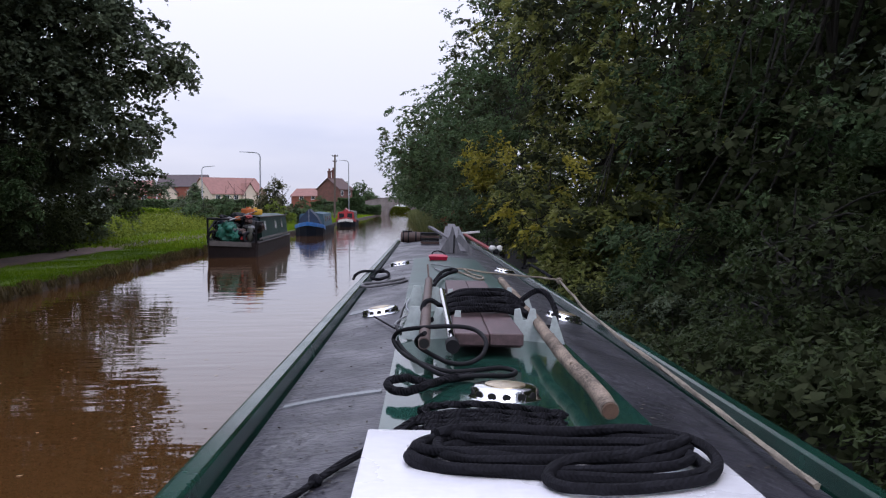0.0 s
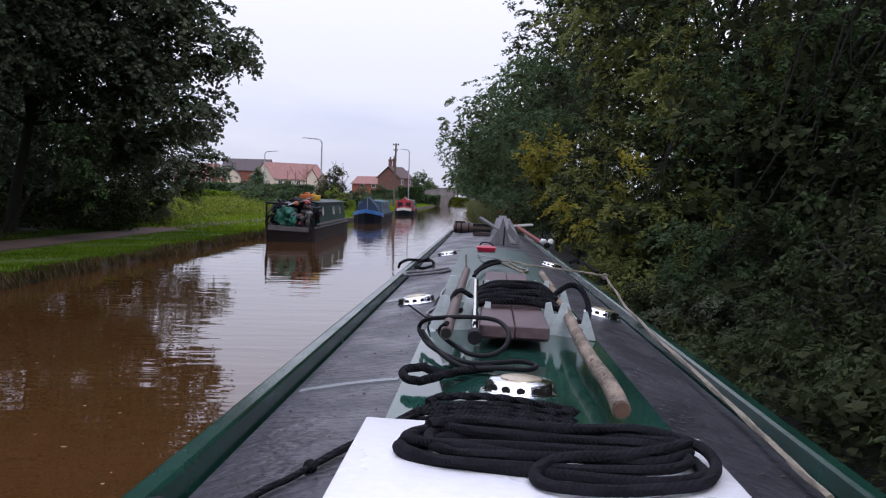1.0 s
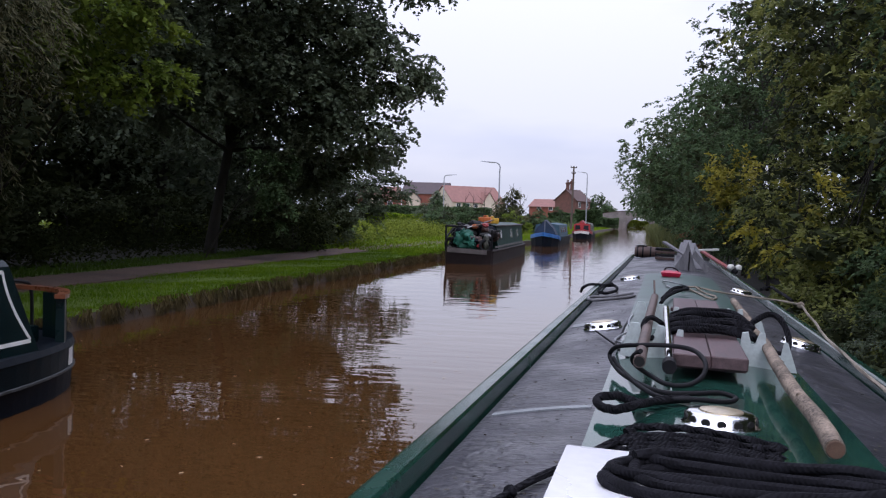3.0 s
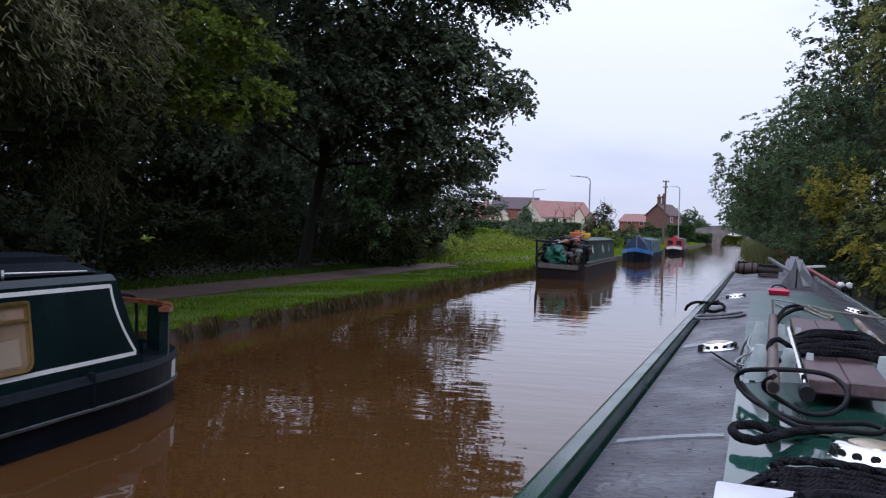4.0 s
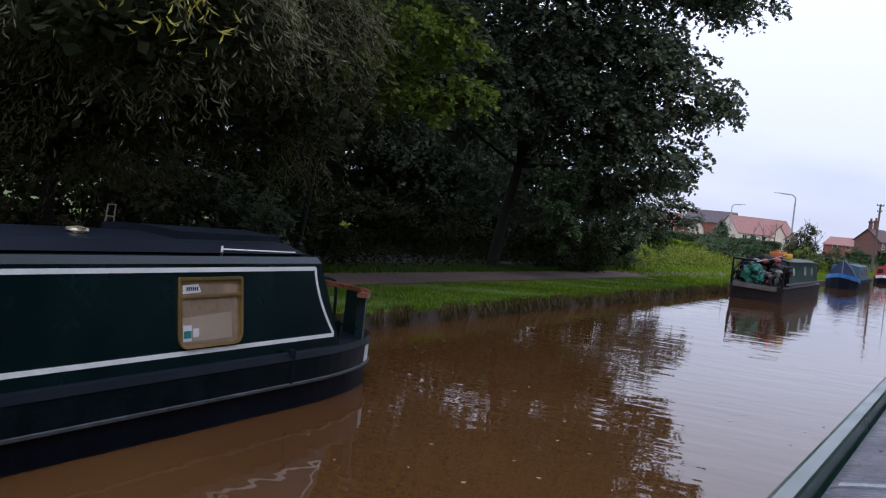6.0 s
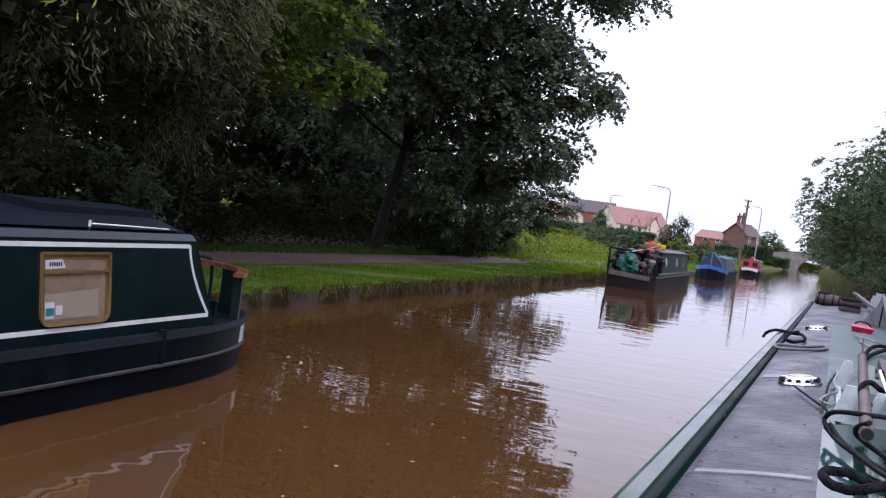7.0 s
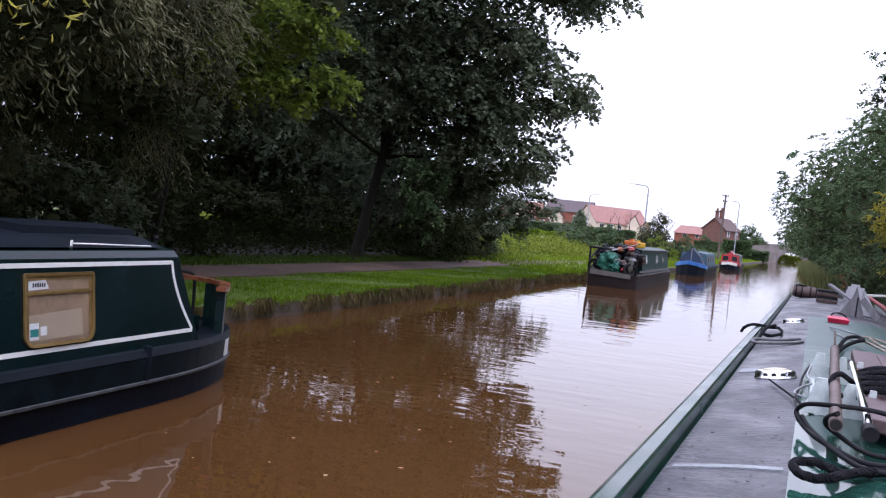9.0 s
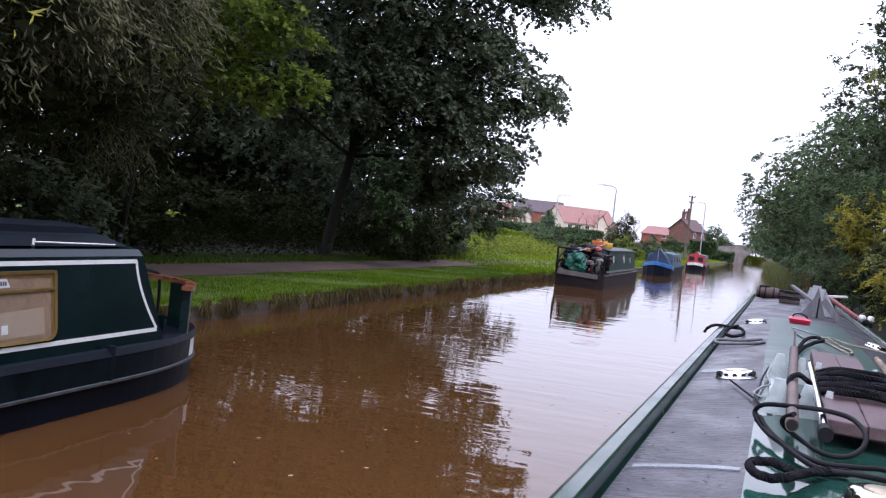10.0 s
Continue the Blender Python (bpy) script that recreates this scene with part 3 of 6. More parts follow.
# ---- trees ----
def clump_points(r, blob, n, clump=0.13, shell=0.62):
    """Leaf places: clumps on the outer part of an ellipsoid, with gaps between them."""
    cx, cy, cz, rx, ry, rz = blob
    k = max(8, n // 55)
    d = r.normal(size=(k, 3))
    d /= np.linalg.norm(d, axis=1)[:, None]
    rad = shell + (1.0 - shell) * r.random(k) ** 0.55
    c = d * rad[:, None]
    i = r.integers(0, k, n)
    sz = r.uniform(0.6, 1.3, k)[i][:, None]
    p = c[i] + np.clip(r.normal(size=(n, 3)), -1.3, 1.3) * np.array([clump, clump, clump * 0.6]) * sz
    return p * np.array([rx, ry, rz]) + np.array([cx, cy, cz])


def spray_points(r, blob, n, size, shell=0.6, hang=0.35, count=13, reach=3.2, spread=0.5):
    """Leaf places and directions: leaves set left and right along short twigs that point outward and droop."""
    cx, cy, cz, rx, ry, rz = blob
    rr = np.array([rx, ry, rz])
    tiers = max(5, n // (count * 9))
    m = max(6, n // count)
    d = r.normal(size=(tiers, 3))
    d /= np.linalg.norm(d, axis=1)[:, None]
    hub = d * (shell + (0.86 - shell) * r.random(tiers) ** 0.6)[:, None]
    i = r.integers(0, tiers, m)
    start = (hub[i] + np.clip(r.normal(size=(m, 3)), -1.0, 1.0) * np.array([0.21, 0.21, 0.15]) * r.uniform(0.6, 1.3, tiers)[i][:, None]) * rr
    out = hub[i] * np.array([1, 1, 0.35]) + r.normal(size=(m, 3)) * 0.55
    out[:, 2] = out[:, 2] * 0.6 - hang
    out /= np.linalg.norm(out, axis=1)[:, None] + 1e-9
    side = np.cross(out, r.normal(size=(m, 3)) * 0.35 + np.array([0, 0, 1.0]))
    side /= np.linalg.norm(side, axis=1)[:, None] + 1e-9
    j = np.repeat(np.arange(m), count)
    t = np.tile(np.linspace(0, 1, count), m) + r.uniform(-0.04, 0.04, m * count)
    sg = np.where(np.tile(np.arange(count), m) % 2 == 0, 1.0, -1.0)[:, None]
    ln = (size * reach * r.uniform(0.6, 1.3, m))[j][:, None]
    sag = np.zeros((len(j), 3))
    sag[:, 2] = -(t ** 2) * 0.3
    p = start[j] + (out[j] + sag) * ln * t[:, None] + side[j] * sg * size * 0.42 * (1.1 - 0.5 * t[:, None])
    p = p + r.normal(size=p.shape) * size * 0.18
    return p + np.array([cx, cy, cz]), out[j] * (1.2 - spread) + side[j] * sg * spread * 1.5 + sag


def limb(bm, a, b, r0, r1, bend, r):
    a, b = Vector(a), Vector(b)
    pts = []
    off = Vector(r.normal(size=3)) * bend
    for k in range(7):
        t = k / 6
        pts.append(a.lerp(b, t) + off * math.sin(math.pi * t) + Vector((0, 0, -bend * 0.4 * t * t)))
    tube(bm, pts, [r0 + (r1 - r0) * k / 6 for k in range(7)], 7)


def tree(name, x, y, blobs, leaves, size, material, label, trunk=0.22, lean=(0, 0), seed=1, ground_z=0.4, narrow=0.55, droop=0.4, top=None, category="tree", shell=0.6, core=0.2, oval=False, hang=0.35, reach=3.2, spread=0.5, inner=None):
    r = np.random.default_rng(seed)
    root = thing(name, pose(x, y, ground_z), label, category)
    bs = np.array([(bx - x, by - y, bz - ground_z, rx, ry, rz) for bx, by, bz, rx, ry, rz in blobs])
    top = top or max(b[2] + b[5] * 0.4 for b in bs)
    bm = bmesh.new()
    spine = [Vector((lean[0] * t, lean[1] * t, top * t)) + Vector((0.12 * math.sin(5 * t + seed), 0.12 * math.cos(4 * t + seed), 0)) * top * 0.12 for t in np.linspace(0, 1, 9)]
    spine[0].z = -0.15
    tube(bm, spine, [trunk * (1.25 if k == 0 else 1) * (1 - 0.8 * k / 8) for k in range(9)], 9)
    for b in bs:
        for _ in range(4):
            s = spine[int(r.integers(2, 7))]
            e = Vector(b[:3]) + Vector(r.normal(size=3)) * min(b[3:]) * 0.3
            limb(bm, s, e, trunk * 0.4, trunk * 0.07, 0.18, r)
    part("trunk", bm, BARK, root, "", True)
    vol = np.array([b[3] * b[4] + b[4] * b[5] + b[3] * b[5] for b in bs])
    cnt = (leaves * vol / vol.sum()).astype(int)
    ps, dirs, big = [], [], []
    for b, c in zip(bs, cnt):
        pp, dd = spray_points(r, b, int(c), size, shell, hang, 13, reach, spread)
        ps.append(pp)
        dirs.append(dd)
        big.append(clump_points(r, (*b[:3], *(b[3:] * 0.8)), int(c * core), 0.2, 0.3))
    p, dirs = np.concatenate(ps), np.concatenate(dirs)
    up = p[:, 2] > 0.05
    v, f = leaf_cloud(r, p[up], size, droop, narrow, oval, dirs[up])
    # inner leaves take a darker colour in place of the crown's own shade
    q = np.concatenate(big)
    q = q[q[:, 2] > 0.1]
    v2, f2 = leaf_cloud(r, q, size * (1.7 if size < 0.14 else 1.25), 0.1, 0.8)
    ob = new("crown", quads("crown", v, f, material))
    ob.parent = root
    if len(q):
        ob = new("inner_crown", quads("inner_crown", v2, f2, inner or LEAF_INNER_SHADE))
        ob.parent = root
    return root


# towpath side
tree("sycamore_tree", -15.6, 30.5, [(-14.5, 30.2, 9.2, 4.0, 4.6, 4.6), (-9.9, 31.2, 10.6, 3.1, 3.0, 1.25), (-9.6, 30.6, 13.6, 3.3, 3.4, 1.7), (-10.4, 31.2, 6.85, 2.9, 2.6, 0.95), (-11.8, 30.6, 8.3, 2.7, 2.8, 1.0), (-11.1, 31.4, 4.85, 2.5, 2.5, 1.05), (-12.9, 30.6, 6.0, 2.8, 3.0, 1.6), (-12.2, 32.0, 3.6, 2.0, 2.0, 0.8),
                                       (-14.6, 32.6, 3.6, 2.2, 2.2, 1.2), (-16.5, 27.5, 6.8, 3.8, 3.8, 2.6), (-15.5, 29.5, 15.5, 4.6, 5.0, 4.0)],
     108000, 0.17, LEAF_DARK, "tall dark green sycamore leaning over the towpath", 0.2, (1.5, 0.6), 11, top=15, narrow=0.85, shell=0.5, core=0.15, hang=0.45)
tree("hawthorn_tree", -16.6, 44.0, [(-13.5, 44.5, 3.3, 1.9, 1.8, 0.9), (-15.6, 44.0, 3.9, 2.4, 2.2, 1.7), (-15.2, 43.5, 2.2, 1.9, 1.8, 1.0), (-16.4, 43.5, 1.3, 1.7, 1.6, 0.9)], 11000, 0.14, LEAF_DARK, "spreading green hawthorn at the meadow's edge", 0.09, (0.6, 0), 18, narrow=0.7, core=0.3)
# last three lobes, mostly above the view, added to shade path and undergrowth
tree("broadleaf_tree", -18.5, 22, [(-18, 22, 9.5, 5, 6, 5.6), (-16.2, 21.5, 5.8, 2.8, 5, 2.2), (-17, 20, 15, 5, 5, 4), (-12.6, 21.5, 10.6, 3.0, 3.6, 1.2), (-12.2, 25.5, 12.0, 3.2, 3.4, 1.3), (-11.6, 17.0, 10.2, 3.0, 3.4, 1.3)], 56000, 0.17, LEAF_DARK, "dark broadleaf tree with a dense shaded crown", 0.3, (0.8, 0), 12, top=12, narrow=0.7)
tree("maple_tree", -15.4, 18.5, [(-11.5, 17.6, 4.8, 1.5, 2.0, 0.75), (-12.3, 15.8, 5.2, 1.6, 2.0, 0.8), (-11.2, 17.0, 6.1, 1.5, 2.2, 0.7), (-13.0, 17.5, 7.4, 1.9, 2.6, 1.0)], 12000, 0.13, LEAF_BRIGHT, "young maple with bright yellow-green leaves", 0.09, (1.6, -0.4), 13, narrow=0.8, core=0.1, shell=0.4)
tree("willow_tree", -14.8, 10.8, [(-10.6, 9.5, 5.8, 2.7, 3.0, 2.4), (-9.2, 7.4, 4.7, 2.1, 2.5, 1.7), (-11.6, 12.8, 4.6, 2.0, 2.3, 2.3), (-12.4, 12.6, 8.6, 3.0, 3.2, 2.4), (-13.2, 10.0, 4.0, 1.8, 2.6, 2.2)], 60000, 0.13, LEAF_WILLOW, "grey-green willow with narrow drooping leaves", 0.14, (1, 0), 14, narrow=0.17, droop=0.9, top=8, core=0.3, hang=0.6, reach=5.0, spread=0.34)
tree("willow_tree", -15.5, 3.5, [(-14.0, 3.5, 6.5, 3.6, 4.6, 4.0), (-12.8, 5.0, 8.5, 2.8, 3.6, 2.6), (-15, 1, 10, 4, 5, 3.5)], 36000, 0.15, LEAF_WILLOW, "grey-green willow with narrow drooping leaves", 0.14, (1, 0), 15, narrow=0.17, droop=0.9, top=9, core=0.3, hang=0.6, reach=5.0, spread=0.34)
tree("broadleaf_tree", -19, 7, [(-18.5, 7, 9, 5, 7, 6.5), (-18.5, 14, 7.5, 4, 5, 4)], 17000, 0.24, LEAF_DARK, "dark broadleaf tree behind the willows", 0.3, (0, 0), 16, top=10, narrow=0.7)
tree("broadleaf_tree", -22, 38, [(-22, 38, 9, 6, 7, 7), (-19.5, 41, 4.5, 3.5, 4, 3.5)], 18000, 0.26, LEAF_DARK, "dark broadleaf tree beside the meadow", 0.3, (0, 0), 17, top=10, narrow=0.75)
# back trees and most shrubs below have the wood's shade in their leaf colour
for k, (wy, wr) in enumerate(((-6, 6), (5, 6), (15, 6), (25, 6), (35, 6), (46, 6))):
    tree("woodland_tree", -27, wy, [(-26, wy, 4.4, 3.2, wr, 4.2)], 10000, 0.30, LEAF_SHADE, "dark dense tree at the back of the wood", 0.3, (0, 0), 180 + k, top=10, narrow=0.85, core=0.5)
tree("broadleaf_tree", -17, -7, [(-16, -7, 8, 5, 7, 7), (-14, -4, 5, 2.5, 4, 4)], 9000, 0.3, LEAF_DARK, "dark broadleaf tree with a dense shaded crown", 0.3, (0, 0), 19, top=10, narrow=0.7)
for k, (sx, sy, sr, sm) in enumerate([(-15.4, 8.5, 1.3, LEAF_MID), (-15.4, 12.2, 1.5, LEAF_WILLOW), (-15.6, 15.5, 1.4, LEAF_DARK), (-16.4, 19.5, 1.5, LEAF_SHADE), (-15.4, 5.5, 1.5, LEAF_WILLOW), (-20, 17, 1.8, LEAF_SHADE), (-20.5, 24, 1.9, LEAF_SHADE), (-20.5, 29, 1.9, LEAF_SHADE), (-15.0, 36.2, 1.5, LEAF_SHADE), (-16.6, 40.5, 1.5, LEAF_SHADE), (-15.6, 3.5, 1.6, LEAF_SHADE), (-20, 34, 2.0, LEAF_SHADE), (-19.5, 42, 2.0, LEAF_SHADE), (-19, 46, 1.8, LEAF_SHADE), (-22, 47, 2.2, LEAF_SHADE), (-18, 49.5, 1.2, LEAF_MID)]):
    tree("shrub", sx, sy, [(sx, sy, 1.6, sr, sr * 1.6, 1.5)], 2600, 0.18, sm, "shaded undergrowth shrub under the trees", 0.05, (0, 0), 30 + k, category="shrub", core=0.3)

twig = thing("overhanging_branch", pose(-13.65, 6.0, 5.22), "overhanging willow branch with sparse yellow-brown leaves", "branch")
r = np.random.default_rng(77)
bm = bmesh.new()
tips = [(6.0, 0.1, -0.55), (6.3, 0.7, -0.75), (5.6, -0.5, -0.5), (6.6, 0.3, -1.3), (5.2, 0.9, -0.3)]
for tp in tips:
    limb(bm, (0, 0, 0), tp, 0.05, 0.008, 0.12, r)
part("twig", bm, BARK, twig, "", True)
pts = np.concatenate([np.array(tp) + r.normal(size=(60, 3)) * np.array([0.28, 0.28, 0.2]) - np.array([0, 0, 0.15]) for tp in tips])
v1, f1 = leaf_cloud(r, pts, 0.15, 1.1, 0.15)
leaves_ob = new("leaves", quads("leaves", v1, f1, LEAF_YELLOW))
leaves_ob.parent = twig

tree("sapling_bush", -14.9, 28.2, [(-12.5, 28.5, 3.3, 0.7, 0.9, 1.1), (-12.4, 28.6, 2.2, 0.6, 0.8, 0.7)], 2400, 0.12, LEAF_MID, "light green sapling under the dark sycamore", 0.03, (2.2, 0.2), 45, category="shrub", oval=True)

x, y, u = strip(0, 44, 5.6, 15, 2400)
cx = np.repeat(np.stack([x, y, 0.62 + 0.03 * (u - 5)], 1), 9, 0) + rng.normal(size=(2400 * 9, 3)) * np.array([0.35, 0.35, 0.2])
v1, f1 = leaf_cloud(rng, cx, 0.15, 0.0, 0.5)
tagged(new("woodland_nettles", quads("woodland_nettles", v1, f1, LEAF_SHADE)), "nettles and ivy on the woodland floor, shade put into their colour", "undergrowth", kind="stuff")

# the offside: trees and bushes close along the water
def face_blobs(r, ty, ht, ln, near_face, count):
    """Uneven masses of foliage stacked up the water side of a tree."""
    out = []
    for j in range(count):
        z = 1.4 + (ht - 1.8) * (j + r.uniform(0.1, 0.9)) / count
        q = r.uniform(0.75, 1.25)
        x = right_bank(ty) + near_face + 0.07 * z + r.uniform(-0.35, 0.9)
        out.append((x + 1.0, ty + r.uniform(-1, 1) * ln, z, 1.45 * q, 1.9 * q, r.uniform(0.7, 1.25)))
    return out


for k, (ty, ht, lm) in enumerate([(-5, 13, LEAF_DARK), (1, 13.5, LEAF_DARK), (6, 13, LEAF_MID), (11.5, 12, LEAF_MID), (17.5, 11.5, LEAF_OLIVE), (24, 11.0, LEAF_OLIVE), (31, 10.6, LEAF_MID), (39, 10.0, LEAF_MID), (49, 9.7, LEAF_MID), (61, 9.4, LEAF_MID), (74, 9.4, LEAF_DARK), (90, 9.7, LEAF_MID), (108, 9.5, LEAF_MID), (128, 9, LEAF_MID)]):
    tx = right_bank(ty) + (3.4 if ty < 28 else 2.7 if ty < 45 else 1.7)
    w = 3.0 if ty < 45 else 4.6
    ln = 3.8 if ty < 45 else 8.0
    n = 38000 if ty < 15 and ty > -2 else 8000 if ty < 0 else 28000 if ty < 30 else (18000 if ty < 60 else 11000)
    sz = 0.066 if ty < 15 else (0.11 if ty < 45 else 0.20)
    blobs = [(tx, ty, ht * 0.62, w, ln, ht * 0.36), (tx - 1.2, ty + 1.2, ht * 0.42, w * 0.72, ln * 0.8, ht * 0.22), (tx + 1.4, ty, ht * 0.80, w * 0.9, ln, ht * 0.30)]
    if ty < 45:
        blobs = [(tx + 1.6, ty, ht * 0.5, 1.8, ln, ht * 0.42), (tx + 2.0, ty, ht * 0.85, 2.0, ln, ht * 0.22)] + face_blobs(np.random.default_rng(600 + k), ty, ht, 3.4, 1.3 if ty < 8 else 0.6 if ty < 28 else -0.1, 15)
    tree("hedgerow_tree", tx, ty, blobs, n, sz, lm, "leafy hedgerow tree close along the water", 0.08 if ty < 45 else 0.16, (0.3, 0), 50 + k, narrow=0.6, ground_z=0.7, core=0.2, shell=0.5, hang=0.3, spread=0.45, reach=2.3)
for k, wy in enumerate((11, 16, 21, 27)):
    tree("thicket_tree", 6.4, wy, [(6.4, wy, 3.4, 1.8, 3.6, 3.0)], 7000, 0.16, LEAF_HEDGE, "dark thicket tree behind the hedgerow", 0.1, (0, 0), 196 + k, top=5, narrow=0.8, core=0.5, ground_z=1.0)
# trees behind the hedgerow, shade likewise put into the leaf colour
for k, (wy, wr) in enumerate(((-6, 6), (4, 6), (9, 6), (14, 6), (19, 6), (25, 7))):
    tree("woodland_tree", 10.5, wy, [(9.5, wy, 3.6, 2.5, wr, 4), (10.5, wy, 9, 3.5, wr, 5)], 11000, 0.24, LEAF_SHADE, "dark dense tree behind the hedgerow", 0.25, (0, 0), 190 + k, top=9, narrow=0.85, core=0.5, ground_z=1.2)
# bushes nearest the boat use the hedge leaves with shade in their colour
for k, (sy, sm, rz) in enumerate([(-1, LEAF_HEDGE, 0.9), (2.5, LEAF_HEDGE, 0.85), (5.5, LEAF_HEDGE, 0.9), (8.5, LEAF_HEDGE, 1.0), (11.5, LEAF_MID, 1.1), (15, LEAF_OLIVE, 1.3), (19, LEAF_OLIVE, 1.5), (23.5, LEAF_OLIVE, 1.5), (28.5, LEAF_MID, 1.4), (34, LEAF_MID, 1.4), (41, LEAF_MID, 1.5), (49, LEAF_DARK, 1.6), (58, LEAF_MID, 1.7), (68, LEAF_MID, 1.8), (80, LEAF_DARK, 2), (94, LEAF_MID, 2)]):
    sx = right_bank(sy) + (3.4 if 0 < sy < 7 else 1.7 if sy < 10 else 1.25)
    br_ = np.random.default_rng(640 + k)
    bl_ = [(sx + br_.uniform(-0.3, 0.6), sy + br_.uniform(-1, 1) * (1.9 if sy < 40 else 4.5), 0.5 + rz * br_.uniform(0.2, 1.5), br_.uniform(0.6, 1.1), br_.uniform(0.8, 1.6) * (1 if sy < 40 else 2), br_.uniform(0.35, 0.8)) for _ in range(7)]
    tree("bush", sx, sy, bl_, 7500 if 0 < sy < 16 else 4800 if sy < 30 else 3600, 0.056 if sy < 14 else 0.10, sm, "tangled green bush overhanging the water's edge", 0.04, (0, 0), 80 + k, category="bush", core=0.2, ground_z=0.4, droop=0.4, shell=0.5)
tree("yellowing_bush", 2.2, 29.5, [(1.6, 29.0, 3.5, 0.8, 1.5, 1.0), (1.6, 28.4, 2.6, 0.5, 0.8, 0.5)], 3000, 0.11, LEAF_YELLOW, "bush with yellow autumn leaves among green trees", 0.06, (0, 0), 120, category="bush", core=0.0, shell=0.4)
tree("yellowing_bush", 2.3, 18.5, [(1.8, 18.5, 2.4, 0.7, 2.2, 1.1), (2.0, 15.5, 2.4, 0.7, 1.6, 1.0)], 1000, 0.10, LEAF_YELLOW, "bush with scattered yellow leaves over the water", 0.05, (0, 0), 121, category="bush", core=0.05)
tree("russet_bush", 1.9, 46, [(1.75, 46, 1.5, 0.8, 1.6, 1.0)], 2200, 0.14, LEAF_RUST, "low bush with russet brown leaves at the bank", 0.05, (0, 0), 122, category="bush")
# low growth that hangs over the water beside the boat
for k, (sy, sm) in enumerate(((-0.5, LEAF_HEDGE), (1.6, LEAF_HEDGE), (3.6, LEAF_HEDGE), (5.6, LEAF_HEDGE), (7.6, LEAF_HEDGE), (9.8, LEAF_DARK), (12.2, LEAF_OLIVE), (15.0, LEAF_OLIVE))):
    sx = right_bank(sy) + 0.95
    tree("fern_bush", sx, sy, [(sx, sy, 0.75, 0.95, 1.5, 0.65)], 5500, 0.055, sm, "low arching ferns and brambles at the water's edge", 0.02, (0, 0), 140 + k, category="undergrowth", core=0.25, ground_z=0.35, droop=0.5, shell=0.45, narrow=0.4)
tree("sapling", 3.6, 4.3, [(3.3, 4.6, 4.4, 1.2, 1.5, 1.0), (3.0, 5.0, 3.2, 0.8, 1.0, 0.6)], 5200, 0.05, LEAF_DARK, "leaning sapling with sparse leaves in the dark undergrowth", 0.055, (-0.6, 0.3), 160, narrow=0.6, oval=True, core=0.0)
x, y, u = strip(55, 190, -0.2, 1.0, 12000, 1)
v1, f1 = blades(rng, np.stack([x, y, 0.1 + 0.2 * u], 1), 1.0, 0.07, 0.25)
tagged(new("waterside_reeds", quads("waterside_reeds", v1, f1, REED)), "pale yellow-green reeds under the trees", "reeds", kind="stuff")
# fallen leaves and bubbles afloat
lr_ = np.random.default_rng(31)
n_ = 260
ly = 2.5 + 32 * lr_.random(n_) ** 1.4
lx = lr_.uniform(0, 1, n_)
lx = -1.4 - (9.17 - SLANT * ly - 1.7) * lx
v1, f1 = leaf_cloud(lr_, np.stack([lx, ly, np.full(n_, 0.006)], 1), 0.05, 0.0, 0.6)
v1[:, 2] = 0.006 + (v1[:, 2] - 0.006) * 0.05
tagged(new("floating_leaves", quads("floating_leaves", v1, f1, FLOAT_LEAF)), "small pale dead leaves floating on the brown water", "leaves", kind="stuff")


# ---- our narrowboat ----
def roof_z(x):
    return 1.505 - 0.095 * (x / 0.76) ** 2


def arch(x0, x1, dz, y, n=14):
    return [(x0 + (x1 - x0) * k / n, y, roof_z(x0 + (x1 - x0) * k / n) + dz) for k in range(n + 1)]


def strip_on_roof(bm, x0, x1, y0, y1, up=0.004, down=0.02, n=14, cuts=1):
    loops = []
    for j in range(cuts + 1):
        y = y0 + (y1 - y0) * j / cuts
        loops.append(arch(x0, x1, up, y, n) + arch(x0, x1, -down, y, n)[::-1])
    return loft(bm, loops)


own = thing("narrowboat", BOAT, "long dark green narrowboat with a grey non-slip cabin roof", "boat")
bm = bmesh.new()
strip_on_roof(bm, -0.765, 0.765, 0.9, 20.6, 0.0, 0.05, 20, 20)
part("roof", bm, ROOF_GREY, own, "dark grey non-slip painted cambered roof", True)
bm = bmesh.new()
strip_on_roof(bm, -0.388, 0.42, 2.12, 12.2, 0.006, 0.01, 12, 6)
part("roof_panel", bm, WORN_GLOSS, own, "wet dark green gloss panel along the middle of the roof", True)
for s in (-1, 1):
    bm = bmesh.new()
    prof = [(0.776, 1.394), (0.790, 1.456), (0.798, 1.465), (0.846, 1.458), (0.864, 1.446), (0.868, 1.42), (0.85, 1.38), (0.75, 1.37)]
    loft(bm, [[(s * a, y, b) for a, b in prof] for y in (0.9, 7, 14, 20.8)])
    part("handrail", bm, GREEN_RAIL, own, "raised dark green handrail along the roof edge", False)
    bm = bmesh.new()
    loft(bm, [[(s * a, y, b) for a, b in ((0.85, 1.40), (0.95, 0.66), (0.90, 0.66), (0.80, 1.37))] for y in (0.9, 20.6)])
    part("cabin_side", bm, GREEN_RAIL, own, "dark green cabin side", False)
bm = bmesh.new()
hull = []
